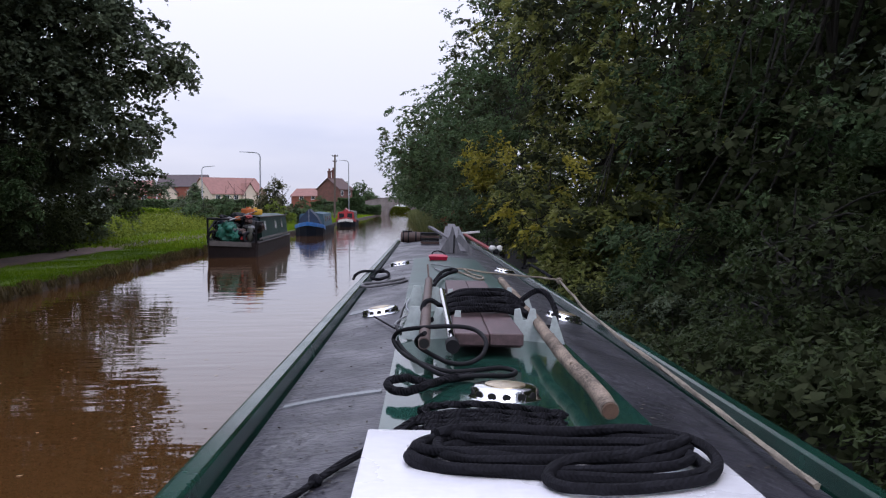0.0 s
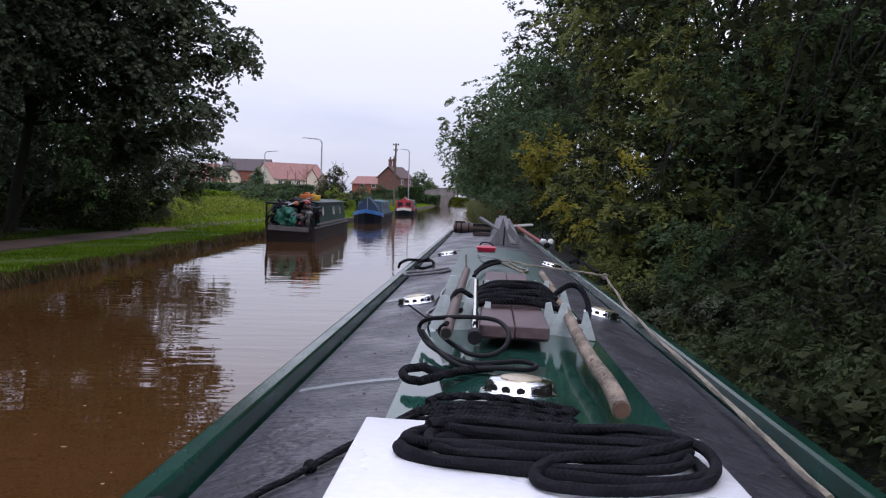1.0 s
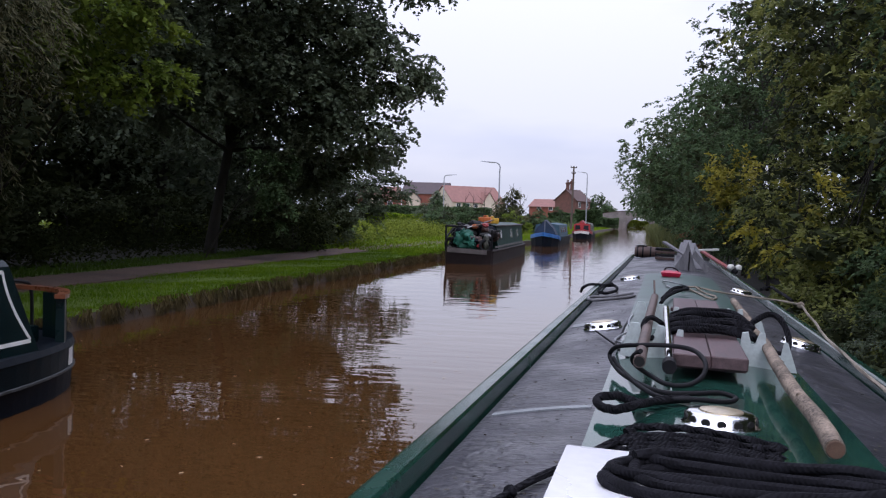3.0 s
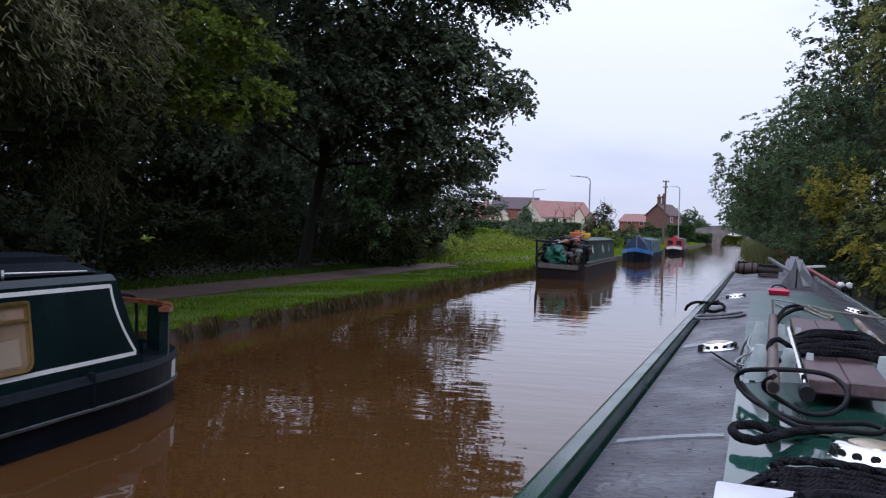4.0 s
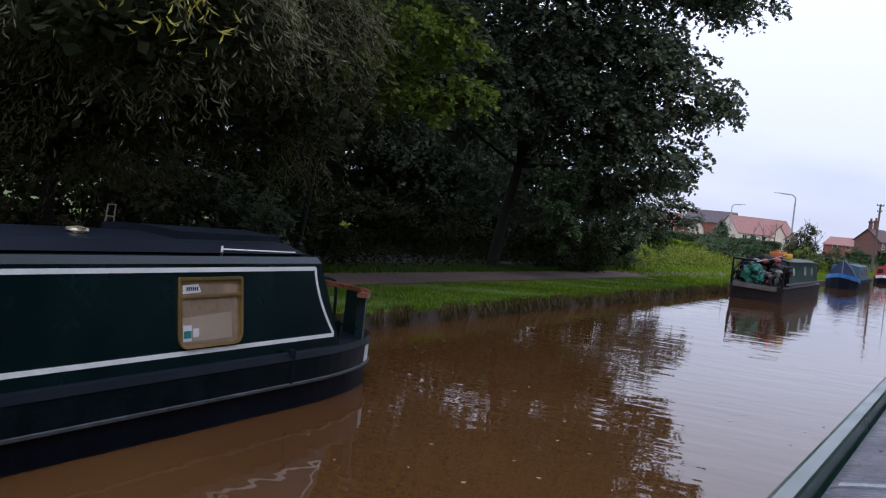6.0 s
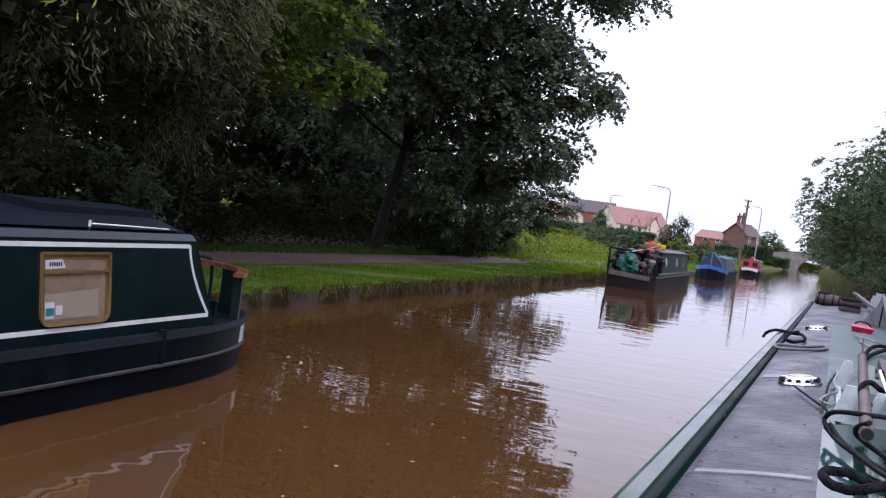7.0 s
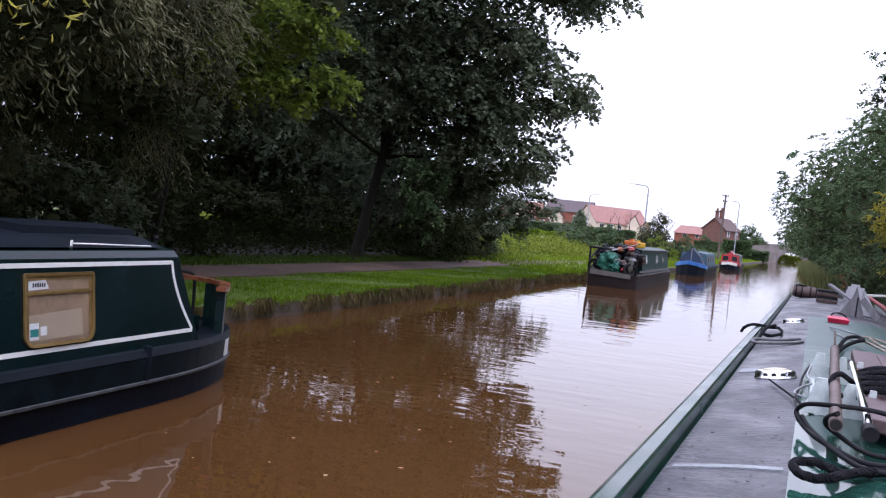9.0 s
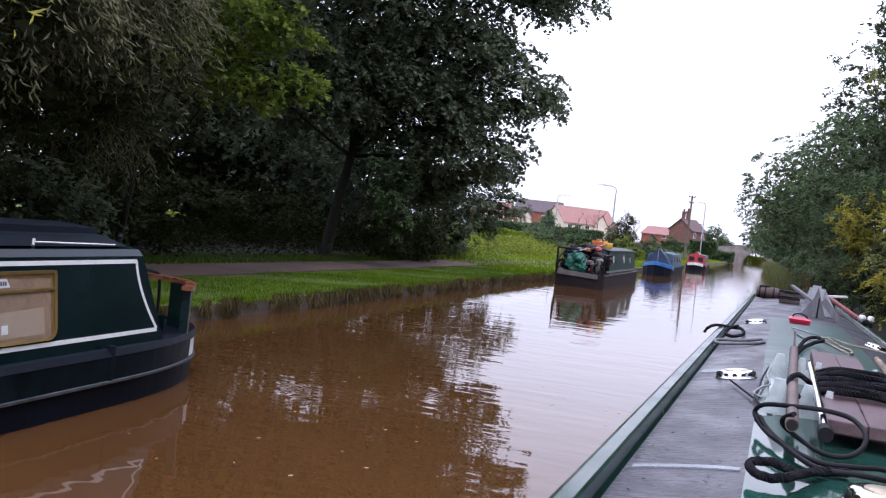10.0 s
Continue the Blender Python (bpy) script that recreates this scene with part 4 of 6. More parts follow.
for y, w in ((-1.6, 0.35), (-1.3, 0.8), (-0.7, 1.04), (0.5, 1.06), (20.5, 1.06), (22, 0.95), (23.2, 0.62), (24.0, 0.08)):
    rise = 0.0 if y < 20 else 0.10 * (y - 20)
    hull.append([(-w, y, 0.68 + rise), (-w - 0.02, y, 0.60 + rise), (-w * 0.98, y, -0.4), (w * 0.98, y, -0.4), (w + 0.02, y, 0.60 + rise), (w, y, 0.68 + rise)])
loft(bm, hull)
part("hull", bm, HULL_BLACK, own, "black steel hull", False)
bm = bmesh.new()
slab(bm, [(-0.93, 0.68), (0.93, 0.68), (0.83, 1.40), (0, 1.47), (-0.83, 1.40)], 1, 20.55, 20.62)
part("cabin_end", bm, GREEN_RAIL, own)
for x0, x1, y0, w in ((-0.74, -0.405, 3.12, 0.045), (-0.74, -0.58, 5.98, 0.2), (-0.72, -0.41, 11.9, 0.07), (-0.40, -0.12, 11.75, 0.5)):
    bm = bmesh.new()
    strip_on_roof(bm, x0, x1, y0, y0 + w, 0.005, 0.004, 5)
    part("seam_strip", bm, PALE_LINE, own, "worn pale strip across the roof", True)

# sliding hatch and what lies on it
hatch = thing("sliding_hatch", BOAT @ pose(0, 0, 1.5), "white painted wooden sliding hatch board on the cabin roof", "hatch")
bm = bmesh.new()
box(bm, (-0.395, 1.25, 0.045), (0.375, 2.13, 0.085), 0.006)
part("board", bm, WHITE_PAINT, hatch, "", True)
for s in (-0.37, 0.33):
    bm = bmesh.new()
    box(bm, (s, 1.0, -0.02), (s + 0.03, 2.10, 0.045), 0.004)
    part("runner", bm, GREEN_GLOSS, hatch)


def roof_vent(x, y, r=0.112):
    """A low turned ventilator with a ring of round holes."""
    root = thing("mushroom_vent", BOAT @ pose(x, y, roof_z(x), 0, math.degrees(math.atan(0.25 * x / 0.76)), 0) @ Matrix.Diagonal((1, 1, 0.74, 1)), "polished chrome mushroom ventilator on the roof", "ventilator", "roof ventilators")
    bm = bmesh.new()
    lathe(bm, [(r * 1.06, -0.01), (r * 1.06, 0.006), (r * 1.0, 0.012), (r * 0.93, 0.048), (r * 0.86, 0.056), (r * 0.6, 0.060)], 28)
    part("cap", bm, CHROME, root, "", True)
    bm = bmesh.new()
    lathe(bm, [(r * 0.60, 0.056), (r * 0.58, 0.064), (r * 0.3, 0.070), (r * 0.02, 0.071)], 24)
    part("top_disc", bm, BRASS, root, "pale brass top disc", True)
    for k in range(14):
        an = 2 * math.pi * k / 14 + 0.2
        bm = bmesh.new()
        bmesh.ops.create_cone(bm, cap_ends=True, segments=12, radius1=r * 0.125, radius2=r * 0.125, depth=0.006, matrix=Matrix.Translation((math.cos(an) * r * 0.955, math.sin(an) * r * 0.955, 0.031)) @ Euler((0, radians(90), an)).to_matrix().to_4x4())
        part("hole", bm, DARK_HOLE, root)
    return root


roof_vent(0.0, 2.93)
for vx, vy in ((-0.525, 5.72), (0.615, 5.75), (-0.54, 11.05), (0.635, 10.3)):
    roof_vent(vx, vy)


# ---- the moored boat abreast ----
near = thing("moored_narrowboat", pose(-6.337, 8.0, -0.127, 0, 0, 4.0) @ Matrix.Scale(1.06, 4), "moored dark green narrowboat with cream coach lines", "boat")
# local: its side toward the channel is x = 0, stern toward +y
bm = bmesh.new()
sec, upper, strake, deck = [], [], [], []
for y, w in [(-13, 0.3), (-11.5, 0.85), (-10, 1.05), (-0.3, 1.05)] + [(-0.3 + 2.25 * math.sin(radians(a)), 1.05 * math.cos(radians(a)) ** 0.8) for a in (6, 12, 18, 24, 30, 36, 42, 48, 54, 60, 66, 72, 78, 83, 86.5, 89)]:
    c = -1.03
    sec.append([(c + w, y, 0.64), (c + w + 0.02, y, 0.36), (c + w + 0.015, y, 0.33), (c + w * 0.99, y, 0.05), (c + w * 0.99 + 0.03, y, 0.03), (c + w * 0.98, y, -0.3),
                (c - w * 0.98, y, -0.3), (c - w - 0.03, y, 0.60), (c - w, y, 0.64)])
    upper.append([(c + w + 0.012, y, 0.652), (c + w + 0.040, y, 0.60), (c + w + 0.030, y, 0.372), (c + w - 0.05, y, 0.372), (c + w - 0.05, y, 0.652)])
    strake.append([(c + w + 0.02, y, 0.386), (c + w + 0.052, y, 0.380), (c + w + 0.052, y, 0.358), (c + w + 0.02, y, 0.350)])
    deck.append([(c + w + 0.046, y, 0.604), (c + w + 0.018, y, 0.662), (c + w - 0.09, y, 0.668), (c + w - 0.09, y, 0.645)])
loft(bm, sec)
for nm, loops_, mt_, lab_ in (("hull_side", upper, HULL_GREEN, "scuffed dark green upper hull side"), ("rubbing_strake", strake, STRAKE, "worn pale rubbing strake"), ("gunwale", deck, GUNWALE, "worn slate-grey gunwale")):
    bm2 = bmesh.new()
    loft(bm2, loops_[2:-1])
    part(nm, bm2, mt_, near, lab_, False)
part("hull", bm, HULL_BLACK, near, "black hull with a rubbing strake", False)
bm = bmesh.new()
body = []
for y, top in ((-10, 0), (0.03, 0)):
    body.append([(-0.03, y, 0.66), (-0.13, y, 1.50), (-0.17, y, 1.56), (-0.24, y, 1.57), (-0.6, y, 1.66), (-1.03, y, 1.69), (-1.46, y, 1.66), (-1.82, y, 1.57), (-1.89, y, 1.56), (-1.93, y, 1.50), (-2.03, y, 0.66)])
body.append([(-0.03, 0.42, 0.66), (-0.13, 0.08, 1.50), (-0.17, 0.05, 1.56), (-0.24, 0.05, 1.57), (-0.6, 0.05, 1.66), (-1.03, 0.05, 1.69), (-1.46, 0.05, 1.66), (-1.82, 0.05, 1.57), (-1.89, 0.05, 1.56), (-1.93, 0.08, 1.50), (-2.03, 0.42, 0.66)])
loft(bm, body)
part("cabin", bm, BOAT_GREEN, near, "bottle green cabin with a sloping rear edge", False)


def plank(bm, a, b, w, t, up=(0, 0, 1)):
    """A board from a to b, w wide and t thick."""
    a, b = Vector(a), Vector(b)
    ax = (b - a).normalized()
    side = ax.cross(Vector(up)).normalized() * w / 2
    n = side.cross(ax).normalized() * t / 2
    return loft(bm, [[p + side + n, p - side + n, p - side - n, p + side - n] for p in (a, b)])


# fittings of the moored boat: coach lines, windows, stern
def side_x(z):
    return -0.03 - 0.119 * (z - 0.66)


def on_side(poly, up=0.004, thick=0.010):
    return [[(side_x(z) + up, y, z) for y, z in poly], [(side_x(z) - thick, y, z) for y, z in poly]]


def line_on_side(pts, w):
    bm = bmesh.new()
    pts = [Vector((p[0], p[1])) for p in pts]
    left, right = [], []
    for i, p in enumerate(pts):
        d = (pts[min(i + 1, len(pts) - 1)] - pts[max(i - 1, 0)]).normalized()
        nrm = Vector((-d.y, d.x)) * w / 2
        left.append(p + nrm)
        right.append(p - nrm)
    return loft(bm, [[(side_x(z) + d, y, z) for (y, z), d in ((a, 0.004), (b, 0.004), (b, -0.01), (a, -0.01))] for a, b in zip(left, right)])


part("coach_line", line_on_side([(-10, 1.45), (-0.03, 1.45)], 0.038), STRIPE, near, "cream upper coach line")
part("coach_line", line_on_side([(-10, 0.775), (0.30, 0.775)], 0.038), STRIPE, near, "cream lower coach line")
part("coach_line", line_on_side([(-0.03 + 0.33 * t ** 1.7, 1.455 - 0.67 * t) for t in [k / 10 for k in range(11)]], 0.034), STRIPE, near, "cream curved coach line at the stern end")


def boat_window(y0, y1, z0, z1):
    win = new("window", None)
    win.empty_display_size = 0.1
    win.parent = near
    tagged(win, "gold-framed sliding window with a tan board inside")
    def rounded(y0, y1, z0, z1, r):
        out = []
        for cy, cz, a0 in ((y1 - r, z1 - 0.02, 0), (y0 + r, z1 - 0.02, 90), (y0 + r, z0 + r, 180), (y1 - r, z0 + r, 270)):
            rr = 0.02 if cz > (z0 + z1) / 2 else r
            cyy = (y1 - rr if a0 in (0, 270) else y0 + rr)
            for k in range(5):
                a = radians(a0 + 22.5 * k)
                out.append((cyy + rr * math.cos(a), cz + rr * math.sin(a)))
        return out
    outer, inner = rounded(y0, y1, z0, z1, 0.10), rounded(y0 + 0.024, y1 - 0.024, z0 + 0.024, z1 - 0.024, 0.085)
    bm = bmesh.new()
    rows_ = [[bm.verts.new((side_x(z) + d, y, z)) for y, z in lp] for lp, d in ((outer, 0.003), (outer, 0.022), (inner, 0.018), (inner, 0.004))]
    for a, b in zip(rows_, rows_[1:]):
        for k in range(len(a)):
            bm.faces.new((a[k], a[(k + 1) % len(a)], b[(k + 1) % len(a)], b[k]))
    part("window_frame", bm, GOLD_FRAME, win, "gold window frame", True)
    bm = bmesh.new()
    loft(bm, [[(side_x(z) + d, y, z) for y, z in inner] for d in (0.004, 0.0025)])
    part("board", bm, TAN_BOARD, win, "tan board behind the glass")
    for ya, yb_, za, zb in ((y0 + 0.026, y0 + 0.05, z0 + 0.06, z1 - 0.03), (y1 - 0.06, y1 - 0.026, z0 + 0.06, z1 - 0.03), (y0 + 0.05, y1 - 0.06, z1 - 0.055, z1 - 0.027)):
        bm = bmesh.new()
        loft(bm, [[(side_x(z) + d, y, z) for y, z in ((ya, za), (yb_, za), (yb_, zb), (ya, zb))] for d in (0.0085, 0.003)])
        part("reveal", bm, GOLD_FRAME, win, "gold inner slide of the window")
    zt = z1 - 0.17
    bm = bmesh.new()
    loft(bm, [[(side_x(z) + d, y, z) for y, z in ((y0 + 0.03, zt), (y1 - 0.03, zt + 0.005), (y1 - 0.03, zt + 0.03), (y0 + 0.03, zt + 0.025))] for d in (0.018, 0.003)])
    part("glazing_bar", bm, GOLD_FRAME, win)
    bm = bmesh.new()
    loft(bm, [[(side_x(z) + d, y, z) for y, z in ((y0 + 0.04, z0 + 0.05), (y1 - 0.14, z0 + 0.06), (y1 - 0.15, zt - 0.13), (y0 + 0.05, zt - 0.16))] for d in (0.0065, 0.004)])
    part("card", bm, CARD, win, "pale card stuck inside the window")
    for (a, b, c, d, mt) in ((0.04, 0.22, 0.075, 0.125, PAPER),):
        bm = bmesh.new()
        loft(bm, [[(side_x(z) + q, y, z) for y, z in ((y0 + a, zt + 0.035), (y0 + a + 0.24, zt + 0.045), (y0 + a + 0.20, zt + 0.115), (y0 + a + 0.01, zt + 0.105))] for q in (0.008, 0.004)])
        part("notice", bm, mt, win, "white notice strip with dark bars")
        for k in range(6):
            yy = y0 + a + 0.055 + 0.025 * k
            bm = bmesh.new()
            loft(bm, [[(side_x(z) + q, y, z) for y, z in ((yy, zt + 0.06), (yy + 0.016, zt + 0.06), (yy + 0.016, zt + 0.092), (yy, zt + 0.092))] for q in (0.0095, 0.007)])
            part("print_bar", bm, INK, win)
    for a, b, z, hh, mt in ((0.06, 0.16, z0 + 0.06, 0.13, PAPER), (0.065, 0.155, z0 + 0.085, 0.06, TEAL), (0.18, 0.25, z0 + 0.09, 0.07, PAPER)):
        bm = bmesh.new()
        q0 = 0.009 if mt is PAPER else 0.011
        loft(bm, [[(side_x(zz) + q, y, zz) for y, zz in ((y0 + a, z), (y0 + b, z), (y0 + b, z + hh), (y0 + a, z + hh))] for q in (q0, 0.005)])
        part("sticker", bm, mt, win)
    bm = bmesh.new()
    loft(bm, [[(side_x(z) + d, y, z) for y, z in inner] for d in (0.016, 0.0135)])
    g = part("pane", bm, PANE, win, "clear glass pane")
    g.visible_shadow = False


PANE = bpy.data.materials.new("clear_glass")
PANE.use_nodes = True
pn = PANE.node_tree.nodes
pn["Principled BSDF"].inputs["Transmission Weight"].default_value = 1.0
pn["Principled BSDF"].inputs["Roughness"].default_value = 0.02
pn["Principled BSDF"].inputs["IOR"].default_value = 1.1
boat_window(-2.02, -1.20, 0.81, 1.39)
boat_window(-4.62, -3.71, 0.80, 1.395)

bm = bmesh.new()
loft(bm, [[(-1.03 + s * w, y, z) for s, w, z in ((-1, 0.83, 1.585), (-1, 0.6, 1.66), (0, 0, 1.695), (1, 0.6, 1.66), (1, 0.83, 1.585), (1, 0.6, 1.6), (-1, 0.6, 1.6))] for y in (-10.0, -0.12)])
part("roof", bm, BOAT_ROOF, near, "dark slate painted roof", False)
bm = bmesh.new()
loft(bm, [[(-1.03 - 0.46, y, 1.63 + d), (-1.03 - 0.45, y, 1.735 + d), (-1.03, y, 1.76 + d), (-1.03 + 0.45, y, 1.735 + d), (-1.03 + 0.46, y, 1.63 + d)] for y, d in ((-1.55, 0), (-0.05, -0.015))])
part("slide_hatch", bm, BOAT_ROOF, near, "dark sliding hatch on the roof")
bm = bmesh.new()
tube(bm, [(-0.23, y, 1.615 - 0.01 * k) for k, y in enumerate((-1.35, -0.8, -0.25))], 0.008, 8)
tube(bm, [(-0.23, -1.36, 1.57), (-0.23, -1.36, 1.645)], 0.012, 6)
part("grab_rail", bm, STRIPE, near, "thin pale grab rail")
bm = bmesh.new()
lathe(bm, [(0.05, 0), (0.05, 0.03), (0.09, 0.035), (0.085, 0.055), (0.02, 0.07)], 16, Matrix.Translation((-0.75, -2.5, 1.66)))
part("mushroom_vent", bm, BRASS, near, "small brass roof vent", True)
bm = bmesh.new()
for a, b in (((-1.5, -1.5, 1.64), (-1.5, -1.47, 1.90)), ((-1.5, -1.39, 1.64), (-1.5, -1.38, 1.90)), ((-1.5, -1.47, 1.89), (-1.5, -1.38, 1.89)), ((-1.5, -1.49, 1.78), (-1.5, -1.385, 1.78))):
    tube(bm, [a, b], 0.008, 6)
part("roof_rack", bm, POLE_WOOD, near, "small grey tubular rack on the roof")
# stern deck: coaming posts, varnished rail, tiller
bm = bmesh.new()
rail = [(-0.12, 0.92, 1.15), (-0.17, 1.08, 1.15), (-0.40, 1.42, 1.16), (-0.80, 1.62, 1.16), (-1.03, 1.66, 1.16), (-1.26, 1.62, 1.16), (-1.66, 1.42, 1.16), (-1.90, 1.05, 1.15), (-1.96, 0.6, 1.14), (-1.96, 0.1, 1.13)]
pts = curve_points(rail, 5)
loops = []
for i, p in enumerate(pts):
    d = (pts[min(i + 1, len(pts) - 1)] - pts[max(i - 1, 0)]).normalized()
    n_ = Vector((d.y, -d.x, 0)) * 0.055
    loops.append([p + n_ + Vector((0, 0, 0.02)), p + n_ - Vector((0, 0, 0.025)), p - n_ - Vector((0, 0, 0.025)), p - n_ + Vector((0, 0, 0.02))])
loft(bm, loops)
part("taffrail", bm, VARNISH, near, "curved varnished wooden stern rail")
arc_pts = [p for p in pts if p.y > 0.98 and p.x > -0.72]
bm = bmesh.new()
loft(bm, [[p + Vector((q * (p.x + 1.03), q * (p.y - 0.4), z_ - p.z)) for q, z_ in ((0.02, 0.62), (0.02, 1.13), (-0.06, 1.13), (-0.06, 0.62))] for p in arc_pts])
part("stern_coaming", bm, BOAT_GREEN, near, "curved dark green coaming under the stern rail", False)
bm = bmesh.new()
loft(bm, [[(-1.03 + w_ + 0.037 - 0.01 * q, y_, z_) for z_, q in ((0.40, 0), (0.58, 0), (0.58, 1), (0.40, 1))] for y_, w_ in [(-0.3 + 2.25 * math.sin(radians(a)), 1.05 * math.cos(radians(a)) ** 0.8 + 0.004) for a in (40, 43, 46)]])
part("scuff_patch", bm, STRIPE, near, "white scuffed patch near the stern")
for px_, py_ in ((-1.44, 1.52), (-1.93, 0.8)):
    bm = bmesh.new()
    tube(bm, [(px_, py_, 0.62), (px_, py_, 1.14)], 0.016, 8)
    part("rail_stanchion", bm, RUBBER, near)
bm = bmesh.new()
rope(bm, [(-1.03, 1.85, 0.6), (-1.03, 1.83, 1.1), (-1.03, 1.65, 1.22), (-1.03, 1.1, 1.25), (-1.03, 0.75, 1.27)], 0.02)
part("tiller", bm, RUBBER, near, "dark swan-neck tiller", True)
bm = bmesh.new()
tube(bm, [(-0.85, 0.72, 0.66), (-0.86, 0.74, 1.62)], 0.016, 8)
lathe(bm, [(0.02, 0), (0.03, 0.02), (0.02, 0.05)], 10, Matrix.Translation((-0.86, 0.74, 1.60)))
part("ensign_staff", bm, RUBBER, near, "thin dark staff at the stern")
bm = bmesh.new()
box(bm, (-1.7, 0.45, 0.66), (-0.36, 0.95, 0.84), 0.03)
part("deck_locker", bm, BOAT_GREEN, near, "", True)
for yb in (-0.52,):
    bm = bmesh.new()
    box(bm, (0.0, yb - 0.03, 0.34), (0.065, yb + 0.03, 0.70), 0.012)
    part("hull_guard", bm, HULL_BLACK, near, "", True)


# ---- the barge with deck cargo ----
barge = thing("moored_workboat", pose(-8.22, 39.3, 0, 0, 0, 1.9), "moored dark green workboat with clutter heaped on its stern", "boat")
bm = bmesh.new()
loft(bm, [[(-w, y, 0.62), (-w - 0.03, y, 0.58), (-w, y, 0.5), (-w * 0.98, y, -0.4), (w * 0.98, y, -0.4), (w, y, 0.5), (w + 0.03, y, 0.58), (w, y, 0.62)] for y, w in ((-0.05, 0.98), (0.2, 1.05), (12.5, 1.05), (13.8, 0.7), (14.6, 0.1))])
part("hull", bm, BARGE_HULL, barge, "rusty black hull")
bm = bmesh.new()
slab(bm, [(-0.92, 0.50), (0.80, 0.43), (0.80, 0.62), (-0.92, 0.72)], 1, -0.10, -0.06)
part("transom_board", bm, WET_WOOD, barge, "weathered pale transom board")
bm = bmesh.new()
loft(bm, [[(-0.95, y, 0.6), (-0.84, y, 1.66), (-0.3, y, 1.74), (0.3, y, 1.74), (0.84, y, 1.66), (0.95, y, 0.6)] for y in (2.3, 12.2)])
part("cabin", bm, BOAT_GREEN_FAR, barge, "dark green cabin")
bm = bmesh.new()
loft(bm, [[(-0.88, y, 1.66), (-0.3, y, 1.765), (0.3, y, 1.765), (0.88, y, 1.66), (0.3, y, 1.73), (-0.3, y, 1.73)] for y in (2.2, 12.3)])
part("roof", bm, BOAT_GREEN_FAR, barge, "dark green cabin roof")
bm = bmesh.new()
loft(bm, [[(0.885, y, 1.64), (0.905, y, 1.645), (0.905, y, 1.685), (0.885, y, 1.69)] for y in (2.2, 12.3)])
part("roof_edge", bm, WET_WOOD, barge, "pale edge strip of the roof")
bm = bmesh.new()
loft(bm, [[(0.962, y, 0.68), (0.957, y, 0.76), (0.93, y, 0.76), (0.93, y, 0.68)] for y in (1.4, 12.3)])
part("rubbing_strip", bm, WET_WOOD, barge, "pale strip along the cabin side")
for wy, ww in ((3.4, 0.45), (7.0, 0.8), (9.6, 0.7)):
    bm = bmesh.new()
    loft(bm, [[(0.95 - 0.104 * (z - 0.6) + d, y, z) for y, z in ((wy, 1.05), (wy + ww, 1.05), (wy + ww, 1.45), (wy, 1.45))] for d in (0.012, -0.02)])
    part("window", bm, GLASS, barge, "dark cabin window")
# stern rails and load
for a, b in (((-1.0, 0.0, 0.6), (-1.0, 0.0, 1.62)), ((-1.0, 0, 1.62), (-1.0, 2.2, 1.62)), ((1.0, 0.0, 0.6), (1.0, 0.0, 1.45)), ((1.0, 0, 1.45), (1.0, 2.2, 1.45)), ((-1.0, 0, 1.62), (-0.1, 0, 1.60)), ((-1.0, 0.05, 1.1), (-0.86, 1.2, 1.6))):
    bm = bmesh.new()
    tube(bm, [a, b], 0.042, 8)
    part("rail", bm, RUBBER, barge)


def lump(r, loc, size, rough=0.35, seg=3):
    bm = bmesh.new()
    bmesh.ops.create_icosphere(bm, subdivisions=seg, radius=1)
    for v in bm.verts:
        k = 1 + rough * noise.noise(v.co * 1.7 + Vector((r, r * 2, 0))) + rough * 0.6 * abs(noise.noise(v.co * 4.5 + Vector((r, 0, r))))
        v.co = Vector((v.co.x * size[0] * k, v.co.y * size[1] * k, v.co.z * size[2] * k))
    return bm


def cargo(name, material, loc, size, label, category, seed):
    m = barge.matrix_basis @ pose(*loc)
    return solo(name, lump(seed, loc, size, 0.75 if material is TARPAULIN else 0.4, 4 if material is TARPAULIN else 3), material, m, label, category, smooth=True)


cargo("crumpled_tarpaulin", TARPAULIN, (-0.25, 0.35, 1.05), (0.33, 0.3, 0.38), "crumpled bright green tarpaulin on the workboat", "tarpaulin", 1.3)
cargo("crumpled_tarpaulin", TARPAULIN, (-0.02, 0.25, 0.86), (0.22, 0.22, 0.26), "crumpled bright green tarpaulin on the workboat", "tarpaulin", 2.1)
cr = random.Random(21)
KINDS = (("bin_bag", RUBBER, "black tied plastic bag in the heap on the workboat", "bag"), ("canvas_roll", BRINDLE, "brown rolled canvas in the heap on the workboat", "roll"), ("dark_sack", HULL_BLACK, "dark filled sack in the heap on the workboat", "sack"), ("coal_sack", DARK_HOLE, "black coal sack in the heap on the workboat", "sack"), ("rag_bundle", GREY_GREEN, "dull grey-green rag bundle on the workboat", "bundle"), ("bin_bag", RUBBER, "black tied plastic bag in the heap on the workboat", "bag"))
for k in range(34):
    lx, ly = cr.uniform(-0.8, 0.82), cr.uniform(0.3, 2.15)
    top_ = 0.8 + 0.85 * min(1, ly / 1.3) * (1 - 0.45 * (abs(lx - 0.15) / 0.95) ** 2)
    nm, mt, lab, ct = KINDS[k % 6]
    q = cr.uniform(0.13, 0.27)
    cargo(nm, mt, (lx, ly, top_ - cr.uniform(0, 0.35)), (q * cr.uniform(0.8, 1.6), q, q * cr.uniform(0.6, 1.1)), lab, ct, 8.3 + k)
